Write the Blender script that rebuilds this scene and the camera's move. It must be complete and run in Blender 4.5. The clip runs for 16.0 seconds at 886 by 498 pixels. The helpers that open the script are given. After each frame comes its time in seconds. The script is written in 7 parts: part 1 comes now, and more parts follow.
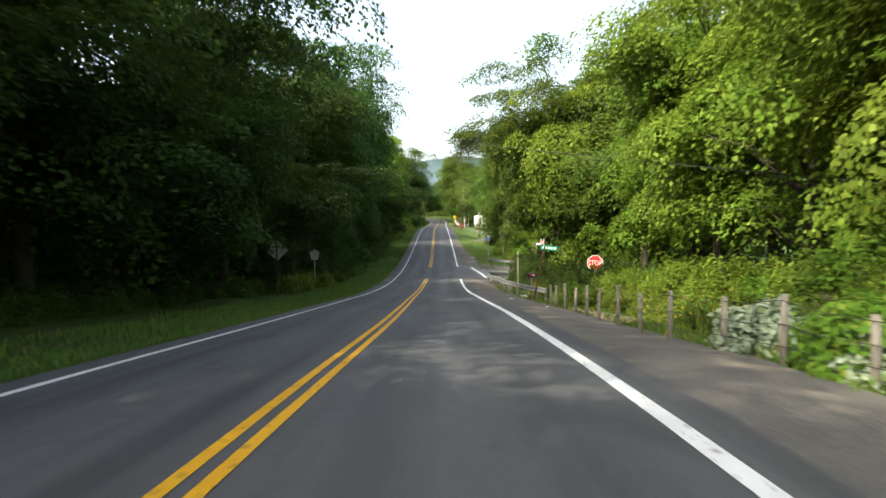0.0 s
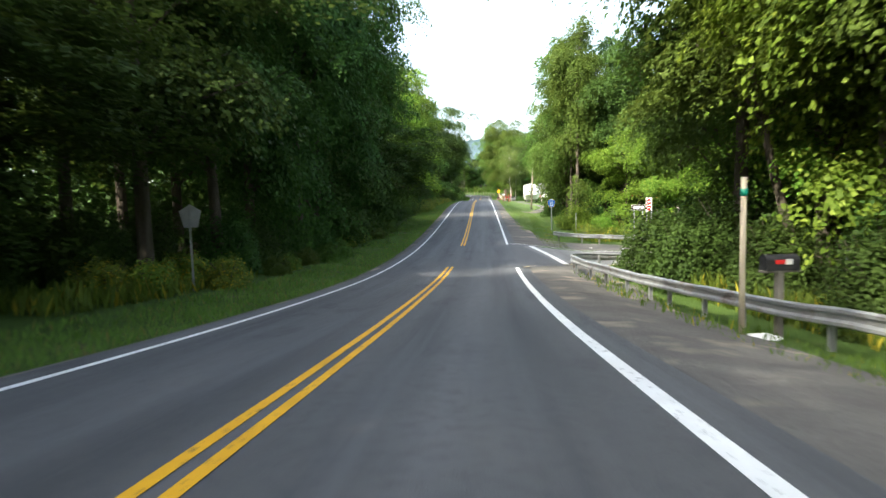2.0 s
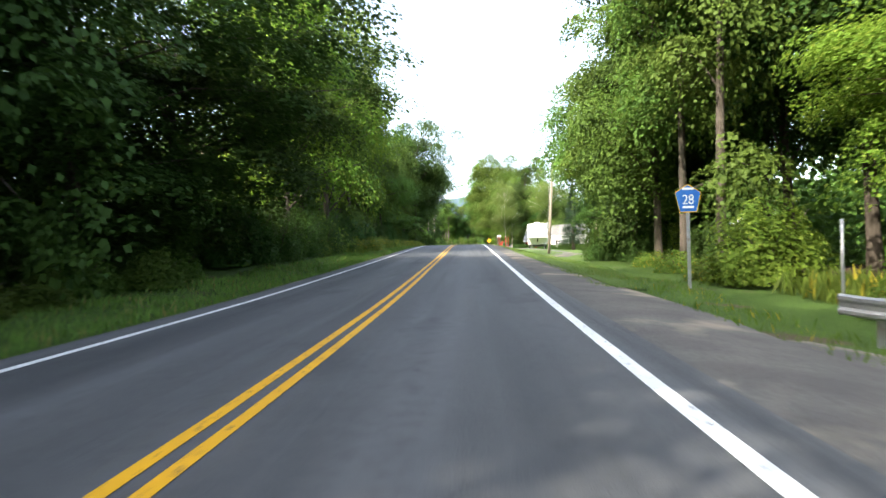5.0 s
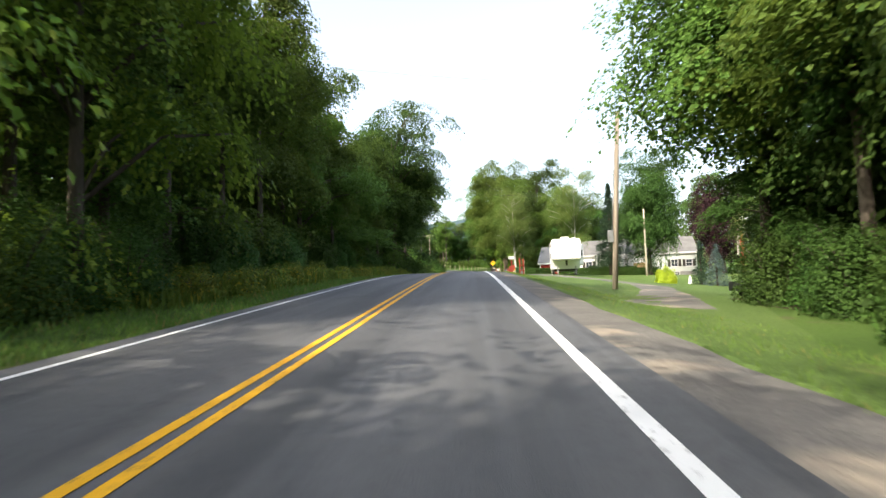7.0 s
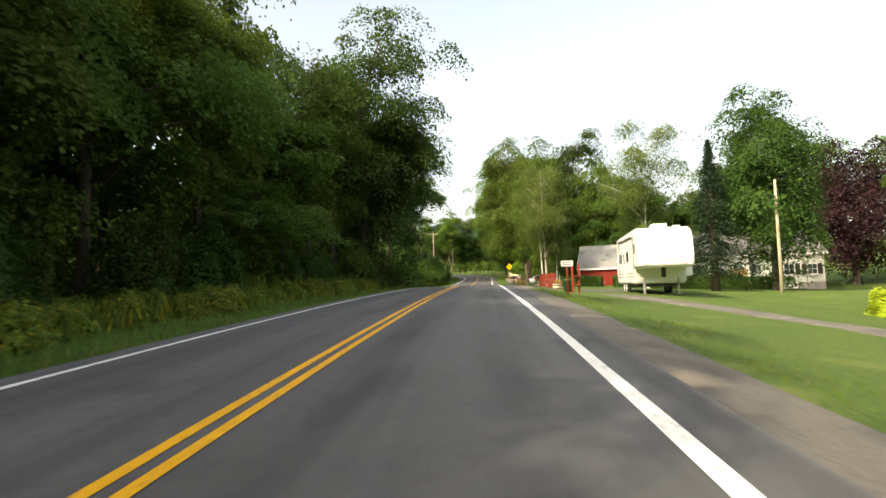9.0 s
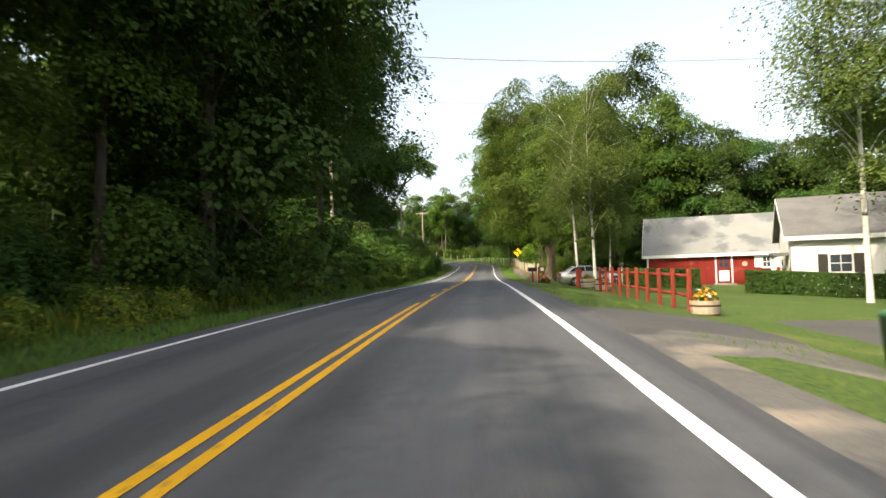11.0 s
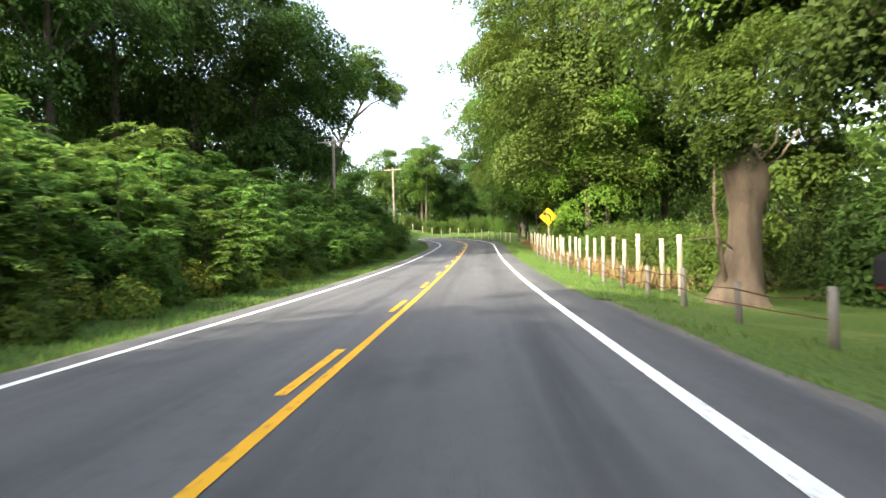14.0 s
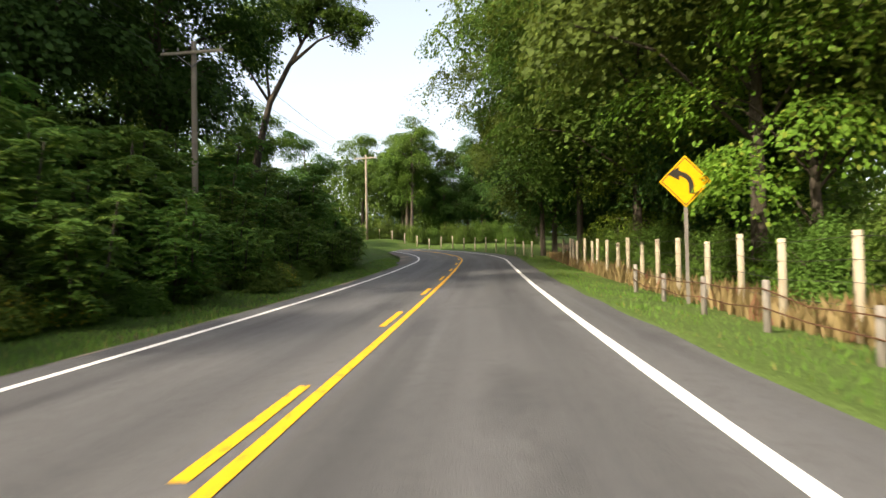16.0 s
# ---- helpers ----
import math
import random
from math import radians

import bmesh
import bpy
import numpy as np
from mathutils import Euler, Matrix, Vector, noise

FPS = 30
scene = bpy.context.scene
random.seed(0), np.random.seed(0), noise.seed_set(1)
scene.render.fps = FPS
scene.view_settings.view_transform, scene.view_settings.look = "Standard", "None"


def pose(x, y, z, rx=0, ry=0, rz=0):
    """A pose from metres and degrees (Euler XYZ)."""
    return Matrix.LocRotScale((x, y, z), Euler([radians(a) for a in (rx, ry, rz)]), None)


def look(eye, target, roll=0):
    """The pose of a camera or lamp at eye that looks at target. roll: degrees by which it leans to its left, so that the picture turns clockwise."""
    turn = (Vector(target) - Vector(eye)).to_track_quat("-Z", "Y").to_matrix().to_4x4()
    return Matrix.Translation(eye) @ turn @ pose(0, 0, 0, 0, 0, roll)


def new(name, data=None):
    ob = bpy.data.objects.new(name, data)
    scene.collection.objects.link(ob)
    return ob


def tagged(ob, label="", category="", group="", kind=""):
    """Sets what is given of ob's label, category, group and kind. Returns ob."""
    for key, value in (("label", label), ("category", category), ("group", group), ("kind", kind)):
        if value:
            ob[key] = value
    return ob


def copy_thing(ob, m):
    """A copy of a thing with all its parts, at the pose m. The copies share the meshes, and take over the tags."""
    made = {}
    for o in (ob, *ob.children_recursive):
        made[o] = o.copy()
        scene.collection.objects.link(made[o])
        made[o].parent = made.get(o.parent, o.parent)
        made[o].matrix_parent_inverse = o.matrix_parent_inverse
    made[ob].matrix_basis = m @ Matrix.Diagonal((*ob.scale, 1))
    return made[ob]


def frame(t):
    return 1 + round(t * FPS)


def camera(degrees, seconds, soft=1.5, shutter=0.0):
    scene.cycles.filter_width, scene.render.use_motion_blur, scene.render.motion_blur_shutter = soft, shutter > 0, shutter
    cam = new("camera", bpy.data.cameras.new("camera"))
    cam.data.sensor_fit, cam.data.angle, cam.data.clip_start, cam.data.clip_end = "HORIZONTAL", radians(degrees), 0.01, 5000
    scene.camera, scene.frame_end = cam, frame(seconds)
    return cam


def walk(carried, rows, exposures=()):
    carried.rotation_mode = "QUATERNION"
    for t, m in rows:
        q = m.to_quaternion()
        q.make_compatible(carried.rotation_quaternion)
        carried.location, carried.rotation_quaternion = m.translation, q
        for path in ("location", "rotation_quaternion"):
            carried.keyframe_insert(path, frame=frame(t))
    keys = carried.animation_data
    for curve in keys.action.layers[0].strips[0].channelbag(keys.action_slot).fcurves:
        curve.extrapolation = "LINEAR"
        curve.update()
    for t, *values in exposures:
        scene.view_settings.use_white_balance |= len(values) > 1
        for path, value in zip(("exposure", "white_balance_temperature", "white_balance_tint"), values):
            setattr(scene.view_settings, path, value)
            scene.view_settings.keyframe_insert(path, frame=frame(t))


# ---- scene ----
cam = camera(74.0, 16.0, soft=1.5, shutter=0.2)
PATH = [
    (0, (1.651, -0.031, 0.864), (1.521, 9.956, 0.370), -1.00),
    (0.5, (1.697, 6.380, 0.370), (1.221, 16.346, -0.302), 0.64),
    (1, (1.729, 12.828, -0.241), (1.029, 22.779, -0.932), 0.32),
    (1.5, (1.647, 19.289, -0.848), (0.824, 29.226, -1.605), -0.86),
    (2, (1.518, 25.763, -1.441), (0.641, 35.694, -2.223), -1.77),
    (2.5, (1.279, 32.195, -2.048), (0.400, 42.127, -2.812), -1.24),
    (3, (1.083, 38.558, -2.555), (0.209, 48.495, -3.254), -0.24),
    (3.5, (0.993, 44.899, -2.969), (0.239, 54.856, -3.504), -1.03),
    (4, (0.952, 51.266, -3.290), (0.309, 61.241, -3.596), -0.53),
    (4.2, (0.964, 53.828, -3.353), (0.282, 63.802, -3.608), 0.24),
    (4.7, (0.989, 60.302, -3.392), (0.338, 70.281, -3.329), -0.80),
    (5.2, (1.001, 66.876, -3.291), (0.354, 76.852, -3.033), -1.24),
    (5.7, (0.986, 73.533, -3.082), (0.339, 83.503, -2.651), -1.69),
    (6.2, (0.962, 80.264, -2.801), (0.330, 90.230, -2.284), -2.13),
    (6.5, (0.930, 84.328, -2.609), (0.433, 94.300, -2.043), -2.91),
    (7, (0.875, 91.136, -2.269), (0.211, 101.097, -1.692), -2.03),
    (7.5, (0.717, 97.971, -1.950), (-0.011, 107.929, -1.386), -2.83),
    (8, (0.570, 104.816, -1.608), (-0.171, 114.762, -0.885), -2.41),
    (8.5, (0.416, 111.681, -1.270), (-0.368, 121.630, -0.635), -2.34),
    (9, (0.215, 118.577, -0.947), (-0.619, 128.524, -0.345), -1.87),
    (9.2, (0.140, 121.343, -0.829), (-0.709, 131.292, -0.285), -2.04),
    (9.7, (-0.061, 128.273, -0.594), (-0.863, 138.229, -0.115), -1.90),
    (10.2, (-0.234, 135.220, -0.410), (-1.038, 145.179, 0.002), -1.85),
    (10.7, (-0.390, 142.164, -0.268), (-1.196, 152.124, 0.099), -1.79),
    (11.1, (-0.512, 147.710, -0.175), (-1.318, 157.671, 0.173), -1.75),
    (11.4, (-0.588, 151.853, -0.108), (-1.439, 161.812, 0.197), -1.72),
    (11.5, (-0.612, 153.231, -0.086), (-1.434, 163.191, 0.269), -2.14),
    (12, (-0.763, 160.086, -0.008), (-1.521, 170.053, 0.287), -1.83),
    (12.5, (-0.889, 166.896, 0.003), (-1.621, 176.868, 0.152), -1.75),
    (13, (-1.007, 173.669, 0.015), (-1.720, 183.643, 0.113), -1.45),
    (13.5, (-1.107, 180.407, -0.017), (-1.844, 190.379, 0.089), -1.25),
    (14, (-1.216, 187.113, -0.034), (-1.920, 197.088, -0.053), -1.60),
    (14.5, (-1.263, 193.794, -0.096), (-1.979, 203.768, 0.029), -1.97),
    (15, (-1.389, 200.465, -0.050), (-2.086, 210.440, 0.036), -1.49),
    (15.5, (-1.452, 207.129, 0.003), (-2.163, 217.101, 0.215), -1.59),
    (16, (-1.577, 213.794, 0.088), (-2.296, 223.765, 0.319), -1.12),
]
EXPO = [(0.0, 1.5, 6900, 5), (0.5, 1.85, 6800, 5), (1.0, 1.95, 6600, 5), (1.5, 2.0, 6400, 5), (2.5, 2.1, 6400, 5), (3.0, 2.25, 6400, 5), (3.5, 2.4, 6400, 6), (4.0, 2.35, 6400, 6), (6.5, 1.85, 6400, 8), (7.0, 1.6, 6600, 8), (7.5, 1.35, 6800, 8), (8.2, 1.3, 7900, 8), (9.0, 1.3, 8000, 6), (11.5, 1.2, 7000, 8), (12.0, 1.15, 6900, 8), (12.5, 1.42, 6900, 8), (13.0, 1.7, 6700, 8), (13.5, 1.9, 6700, 8), (14.2, 2.2, 6800, 8), (15.0, 1.7, 7300, 10), (16.0, 1.25, 7300, 10)]
walk(cam, [(t, look(eye, target, roll)) for t, eye, target, roll in PATH], EXPO)

# world, sun and sky: late afternoon, sun over the woods beside the road
SUN = Vector((-0.55, -0.54, 0.64)).normalized()
world = bpy.data.worlds.new("sky")
scene.world = world
world.use_nodes = True
wn, wl = world.node_tree.nodes, world.node_tree.links
sky = wn.new("ShaderNodeTexSky")
sky.sky_type = "NISHITA"
sky.sun_disc = False
sky.sun_elevation = math.asin(SUN.z)
sky.sun_rotation = math.atan2(SUN.x, SUN.y)
sky.air_density, sky.dust_density, sky.ozone_density = 1.0, 4.5, 0.5
wn["Background"].inputs["Strength"].default_value = 0.15
haze = wn.new("ShaderNodeHueSaturation")
haze.inputs["Saturation"].default_value, haze.inputs["Value"].default_value = 0.72, 1.25
wl.new(sky.outputs[0], haze.inputs["Color"])
wl.new(haze.outputs[0], wn["Background"].inputs[0])
lamp = bpy.data.lights.new("sun", "SUN")
lamp.energy, lamp.angle, lamp.color = 2.9, radians(0.6), (1.0, 0.91, 0.76)
sun = new("sun", lamp)
sun.matrix_world = look(SUN * 200, (0, 0, 0))

# ------------------------------------------------------------ materials


def shader(name, rough=0.8, metal=0.0, spec=0.3):
    m = bpy.data.materials.new(name)
    m.use_nodes = True
    b = m.node_tree.nodes["Principled BSDF"]
    b.inputs["Roughness"].default_value = rough
    b.inputs["Metallic"].default_value = metal
    b.inputs["Specular IOR Level"].default_value = spec
    return m, m.node_tree.nodes, m.node_tree.links, b


def rgb(c):
    return (*c, 1.0)


def mixed(n, l, fac, a, b):
    """A colour between a and b (colours or sockets) by fac."""
    x = n.new("ShaderNodeMix")
    x.data_type = "RGBA"
    l.new(fac, x.inputs[0])
    for k, c in ((6, a), (7, b)):
        if isinstance(c, tuple):
            x.inputs[k].default_value = rgb(c)
        else:
            l.new(c, x.inputs[k])
    return x.outputs[2]


def speckle(n, l, coord, scale, low=0.35, high=0.65, detail=3.0, squash=None):
    t = n.new("ShaderNodeTexNoise")
    t.inputs["Scale"].default_value, t.inputs["Detail"].default_value = scale, detail
    if squash:
        mp = n.new("ShaderNodeMapping")
        mp.inputs["Scale"].default_value = squash
        l.new(coord, mp.inputs[0])
        coord = mp.outputs[0]
    l.new(coord, t.inputs["Vector"])
    r = n.new("ShaderNodeMapRange")
    r.inputs[1].default_value, r.inputs[2].default_value = low, high
    l.new(t.outputs[0], r.inputs[0])
    return r.outputs[0]


def surface(name, base, other, scale=1.2, fine=40.0, rough=0.8, metal=0.0, bump=0.3, grain=0.25, spec=0.3, squash=None, step=0.01, worn=None):
    """Two colours in large patches, a fine grain over both, and relief."""
    m, n, l, b = shader(name, rough, metal, spec)
    coord = n.new("ShaderNodeTexCoord").outputs["Object"]
    c = mixed(n, l, speckle(n, l, coord, scale, squash=squash), base, other)
    f = speckle(n, l, coord, fine, 0.2, 0.8, squash=squash)
    dark = tuple(v * (1 - grain) for v in base)
    k = n.new("ShaderNodeMath")
    k.operation = "MULTIPLY"
    k.inputs[1].default_value = 0.6
    l.new(f, k.inputs[0])
    c = mixed(n, l, k.outputs[0], c, dark)
    if worn:
        c = mixed(n, l, speckle(n, l, coord, worn[1], worn[2], worn[3], 6.0), c, worn[0])
    l.new(c, b.inputs["Base Color"])
    h = n.new("ShaderNodeBump")
    h.inputs["Strength"].default_value, h.inputs["Distance"].default_value = bump, step
    l.new(f, h.inputs["Height"])
    l.new(h.outputs[0], b.inputs["Normal"])
    return m


def leafage(name, dark, light, tip=None, through_light=0.35, rough=0.6):
    """Leaves: each its own shade between dark and light, a few of them tip, part of the light passing through."""
    m, n, l, b = shader(name, rough, 0, 0.12)
    g = n.new("ShaderNodeNewGeometry")
    patch = speckle(n, l, n.new("ShaderNodeTexCoord").outputs["Object"], 0.55, 0.3, 0.7, 2.0)
    blend = n.new("ShaderNodeMix")
    blend.inputs[0].default_value = 0.45
    l.new(g.outputs["Random Per Island"], blend.inputs[2])
    l.new(patch, blend.inputs[3])
    c = mixed(n, l, blend.outputs[0], dark, light)
    o = n.new("ShaderNodeObjectInfo")
    hue = n.new("ShaderNodeHueSaturation")
    mr = n.new("ShaderNodeMapRange")
    mr.inputs[3].default_value, mr.inputs[4].default_value = 0.478, 0.518
    l.new(o.outputs["Random"], mr.inputs[0])
    l.new(mr.outputs[0], hue.inputs["Hue"])
    mv = n.new("ShaderNodeMapRange")
    mv.inputs[3].default_value, mv.inputs[4].default_value = 0.8, 1.2
    l.new(o.outputs["Random"], mv.inputs[0])
    l.new(mv.outputs[0], hue.inputs["Value"])
    l.new(c, hue.inputs["Color"])
    c = hue.outputs[0]
    if tip:
        gt = n.new("ShaderNodeMath")
        gt.operation = "GREATER_THAN"
        gt.inputs[1].default_value = 0.9
        l.new(g.outputs["Random Per Island"], gt.inputs[0])
        c = mixed(n, l, gt.outputs[0], c, tip)
    l.new(c, b.inputs["Base Color"])
    t = n.new("ShaderNodeBsdfTranslucent")
    hs = n.new("ShaderNodeHueSaturation")
    hs.inputs["Hue"].default_value, hs.inputs["Value"].default_value = 0.485, 1.3
    l.new(c, hs.inputs["Color"])
    l.new(hs.outputs[0], t.inputs[0])
    x = n.new("ShaderNodeMixShader")
    x.inputs[0].default_value = through_light
    l.new(b.outputs[0], x.inputs[1])
    l.new(t.outputs[0], x.inputs[2])
    l.new(x.outputs[0], n["Material Output"].inputs[0])
    return m


def asphalt(name, base, other, crack):
    m, n, l, b = shader(name, 0.75, 0, 0.35)
    coord = n.new("ShaderNodeTexCoord").outputs["Object"]
    c = mixed(n, l, speckle(n, l, coord, 0.35, 0.3, 0.7, 4), base, other)
    c = mixed(n, l, speckle(n, l, coord, 0.8, 0.45, 0.75, 3, (1.6, 0.06, 1)), c, tuple(v * 1.5 for v in other))
    c = mixed(n, l, speckle(n, l, coord, 1.1, 0.5, 0.8, 3, (1.2, 0.05, 1)), c, tuple(v * 0.5 for v in base))
    c = mixed(n, l, speckle(n, l, coord, 7, 0.45, 0.75, 4), c, tuple(v * 0.72 for v in base))
    f = speckle(n, l, coord, 90, 0.3, 0.7, 2)
    c = mixed(n, l, f, c, crack)
    l.new(c, b.inputs["Base Color"])
    h = n.new("ShaderNodeBump")
    h.inputs["Strength"].default_value, h.inputs["Distance"].default_value = 0.5, 0.006
    l.new(f, h.inputs["Height"])
    l.new(h.outputs[0], b.inputs["Normal"])
    return m


def road_asphalt(name, base, other, crack):
    """Asphalt with darkened wheel tracks and long streaks along the lanes."""
    m = asphalt(name, base, other, crack)
    n, l = m.node_tree.nodes, m.node_tree.links
    b = n["Principled BSDF"]
    plain = b.inputs["Base Color"].links[0].from_socket
    lane = n.new("ShaderNodeUVMap")
    lane.uv_map = "lane"
    split = n.new("ShaderNodeSeparateXYZ")
    l.new(lane.outputs[0], split.inputs[0])

    def sums(op, a, v):
        k = n.new("ShaderNodeMath")
        k.operation = op
        l.new(a, k.inputs[0])
        if v is not None:
            if isinstance(v, (int, float)):
                k.inputs[1].default_value = v
            else:
                l.new(v, k.inputs[1])
        return k.outputs[0]
    track = sums("COSINE", sums("MULTIPLY", sums("SUBTRACT", sums("ABSOLUTE", split.outputs[0], None), 0.68), 3.93), None)
    track = sums("MULTIPLY_ADD", track, 0.5)
    track.node.inputs[2].default_value = 0.5
    streak = speckle(n, l, lane.outputs[0], 1.0, 0.30, 0.72, 5.0, (1.6, 0.09, 1))
    c = mixed(n, l, sums("MULTIPLY", sums("MULTIPLY", track, streak), 0.85), plain, tuple(v * 0.55 for v in base))
    c = mixed(n, l, sums("MULTIPLY", speckle(n, l, lane.outputs[0], 1.0, 0.52, 0.75, 4.0, (2.6, 0.05, 1)), 0.55), c, tuple(v * 1.45 for v in other))
    c = mixed(n, l, sums("MULTIPLY", speckle(n, l, lane.outputs[0], 1.0, 0.58, 0.68, 6.0, (0.8, 0.35, 1)), 0.45), c, tuple(v * 0.5 for v in base))
    l.new(c, b.inputs["Base Color"])
    return m


def grassy(name, base, other, dirt, dirt_low=0.62, dirt_high=0.7):
    m, n, l, b = shader(name, 0.9, 0, 0.15)
    coord = n.new("ShaderNodeTexCoord").outputs["Object"]
    c = mixed(n, l, speckle(n, l, coord, 0.25, 0.3, 0.7, 5), base, other)
    c = mixed(n, l, speckle(n, l, coord, 14, 0.35, 0.75, 4), c, tuple(v * 0.55 for v in base))
    c = mixed(n, l, speckle(n, l, coord, 0.5, dirt_low, dirt_high, 6), c, dirt)
    l.new(c, b.inputs["Base Color"])
    h = n.new("ShaderNodeBump")
    h.inputs["Strength"].default_value, h.inputs["Distance"].default_value = 0.9, 0.05
    l.new(speckle(n, l, coord, 25, 0.2, 0.8, 4), h.inputs["Height"])
    l.new(h.outputs[0], b.inputs["Normal"])
    return m


def flat(name, c, rough=0.5, metal=0.0, spec=0.4):
    m, n, l, b = shader(name, rough, metal, spec)
    coord = n.new("ShaderNodeTexCoord").outputs["Object"]
    l.new(mixed(n, l, speckle(n, l, coord, 6, 0.3, 0.8, 5), c, tuple(v * 0.82 for v in c)), b.inputs["Base Color"])
    return m


ASPHALT = asphalt("asphalt", (0.056, 0.059, 0.066), (0.078, 0.080, 0.086), (0.106, 0.106, 0.107))
ROAD_ASPHALT = road_asphalt("road_asphalt", (0.056, 0.059, 0.066), (0.078, 0.080, 0.086), (0.106, 0.106, 0.107))
OLD_ASPHALT = asphalt("old_asphalt", (0.20, 0.20, 0.198), (0.26, 0.258, 0.25), (0.12, 0.12, 0.118))
GRAVEL = surface("gravel", (0.165, 0.155, 0.142), (0.112, 0.107, 0.101), 0.9, 16, 0.95, 0, 0.6, 0.55, 0.1, None, 0.025, ((0.29, 0.245, 0.19), 0.6, 0.56, 0.70))
WHITE_PAINT = surface("white_paint", (0.78, 0.79, 0.78), (0.66, 0.67, 0.66), 2.0, 60, 0.7, 0, 0.2, 0.15, 0.3, None, 0.004, ((0.25, 0.25, 0.25), 14, 0.60, 0.68))
YELLOW_PAINT = surface("yellow_paint", (0.74, 0.39, 0.012), (0.64, 0.33, 0.012), 2.0, 60, 0.7, 0, 0.2, 0.15, 0.3, None, 0.004, ((0.22, 0.14, 0.04), 14, 0.60, 0.68))
GROUND = grassy("ground_cover", (0.060, 0.110, 0.02), (0.092, 0.148, 0.03), (0.10, 0.085, 0.05))
LAWN = grassy("lawn_cover", (0.080, 0.135, 0.030), (0.116, 0.172, 0.045), (0.15, 0.17, 0.05), 0.6, 0.75)
BARK = surface("bark", (0.085, 0.07, 0.055), (0.13, 0.11, 0.09), 1.5, 18, 0.95, 0, 1.0, 0.5, 0.1, (3, 3, 0.5), 0.04)
PALE_BARK = surface("pale_bark", (0.30, 0.23, 0.16), (0.20, 0.15, 0.11), 1.2, 14, 0.9, 0, 1.0, 0.5, 0.1, (3, 3, 0.4), 0.05)
BIRCH_BARK = surface("birch_bark", (0.62, 0.60, 0.55), (0.50, 0.48, 0.43), 1.5, 9, 0.8, 0, 0.3, 0.2, 0.2, (0.5, 0.5, 3), 0.01, ((0.06, 0.055, 0.05), 3.0, 0.60, 0.66))
# green foliage in three tones: woodland shade deepens the first, sunlight lifts the third
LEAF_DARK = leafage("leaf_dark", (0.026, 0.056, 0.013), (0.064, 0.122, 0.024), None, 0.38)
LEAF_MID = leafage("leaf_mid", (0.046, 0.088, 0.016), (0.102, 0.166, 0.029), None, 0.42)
LEAF_SUNLIT = leafage("leaf_sunlit", (0.066, 0.132, 0.016), (0.165, 0.255, 0.032), (0.21, 0.28, 0.045), 0.42)
LEAF_PURPLE = leafage("leaf_purple", (0.020, 0.010, 0.012), (0.045, 0.018, 0.020), None, 0.2)
LEAF_YELLOW = leafage("leaf_yellow", (0.21, 0.28, 0.02), (0.36, 0.41, 0.03), None, 0.2)
LEAF_BIRCH = leafage("leaf_birch", (0.070, 0.115, 0.025), (0.13, 0.18, 0.045), (0.19, 0.20, 0.06), 0.4)
LEAF_SUMAC = leafage("leaf_sumac", (0.058, 0.130, 0.024), (0.115, 0.220, 0.042), (0.17, 0.26, 0.05), 0.42)
NEEDLE = leafage("needle", (0.022, 0.046, 0.026), (0.045, 0.080, 0.045), None, 0.1)
NEEDLE_BLUE = leafage("needle_blue", (0.085, 0.125, 0.13), (0.15, 0.20, 0.20), None, 0.1)
WEED = leafage("weed", (0.06, 0.11, 0.015), (0.13, 0.19, 0.03), (0.30, 0.26, 0.03), 0.3)
STRAW = leafage("straw", (0.19, 0.15, 0.06), (0.30, 0.24, 0.11), (0.24, 0.12, 0.07), 0.3)
SILVER_LEAF = leafage("silver_leaf", (0.20, 0.26, 0.18), (0.34, 0.40, 0.30), (0.12, 0.18, 0.06), 0.2)
GRASS_BLADE = leafage("grass_blade", (0.078, 0.148, 0.028), (0.145, 0.228, 0.044), (0.20, 0.19, 0.06), 0.3)

# ------------------------------------------------------------ the lie of the land
KNOT = 12.0
LINE_X = [-0.19, -0.0, 0.19, 0.15, -0.15, -0.43, -0.56, -0.64, -0.79, -1.01, -1.25, -1.51, -1.76, -1.99, -2.21, -2.39, -2.55, -2.67, -2.83, -2.99, -3.09, -3.15, -3.18, -3.24]
LINE_Z = [0.7, 0.11, -0.48, -1.51, -2.62, -3.68, -4.37, -4.5, -4.18, -3.64, -3.05, -2.45, -1.91, -1.54, -1.3, -1.14, -1.11, -1.15, -1.21, -1.17, -1.01, -0.73, -0.32, 0.23, 0.9, 1.67, 2.55, 3.52, 4.59]


def along(table, y):
    """Smooth value of a table with a knot every 12 m from y = -22."""
    f = (y + 22.0) / KNOT
    if f <= 0:
        return table[0] + (table[1] - table[0]) * f
    if f >= len(table) - 1:
        return table[-1]
    i = int(f)
    f -= i
    a, b, c, d = (table[min(max(k, 0), len(table) - 1)] for k in (i - 1, i, i + 1, i + 2))
    return b + 0.5 * f * (c - a + f * (2 * a - 5 * b + 4 * c - d + f * (3 * (b - c) + d - a)))


def road_x(y):
    return along(LINE_X, y)


def road_z(y):
    return along(LINE_Z, max(y, -60))


def lerp(table, v):
    """Straight-line value of a table of (place, value)."""
    if v <= table[0][0]:
        return table[0][1]
    for (a, p), (b, q) in zip(table, table[1:]):
        if v <= b:
            return p + (q - p) * (v - a) / (b - a)
    return table[-1][1]


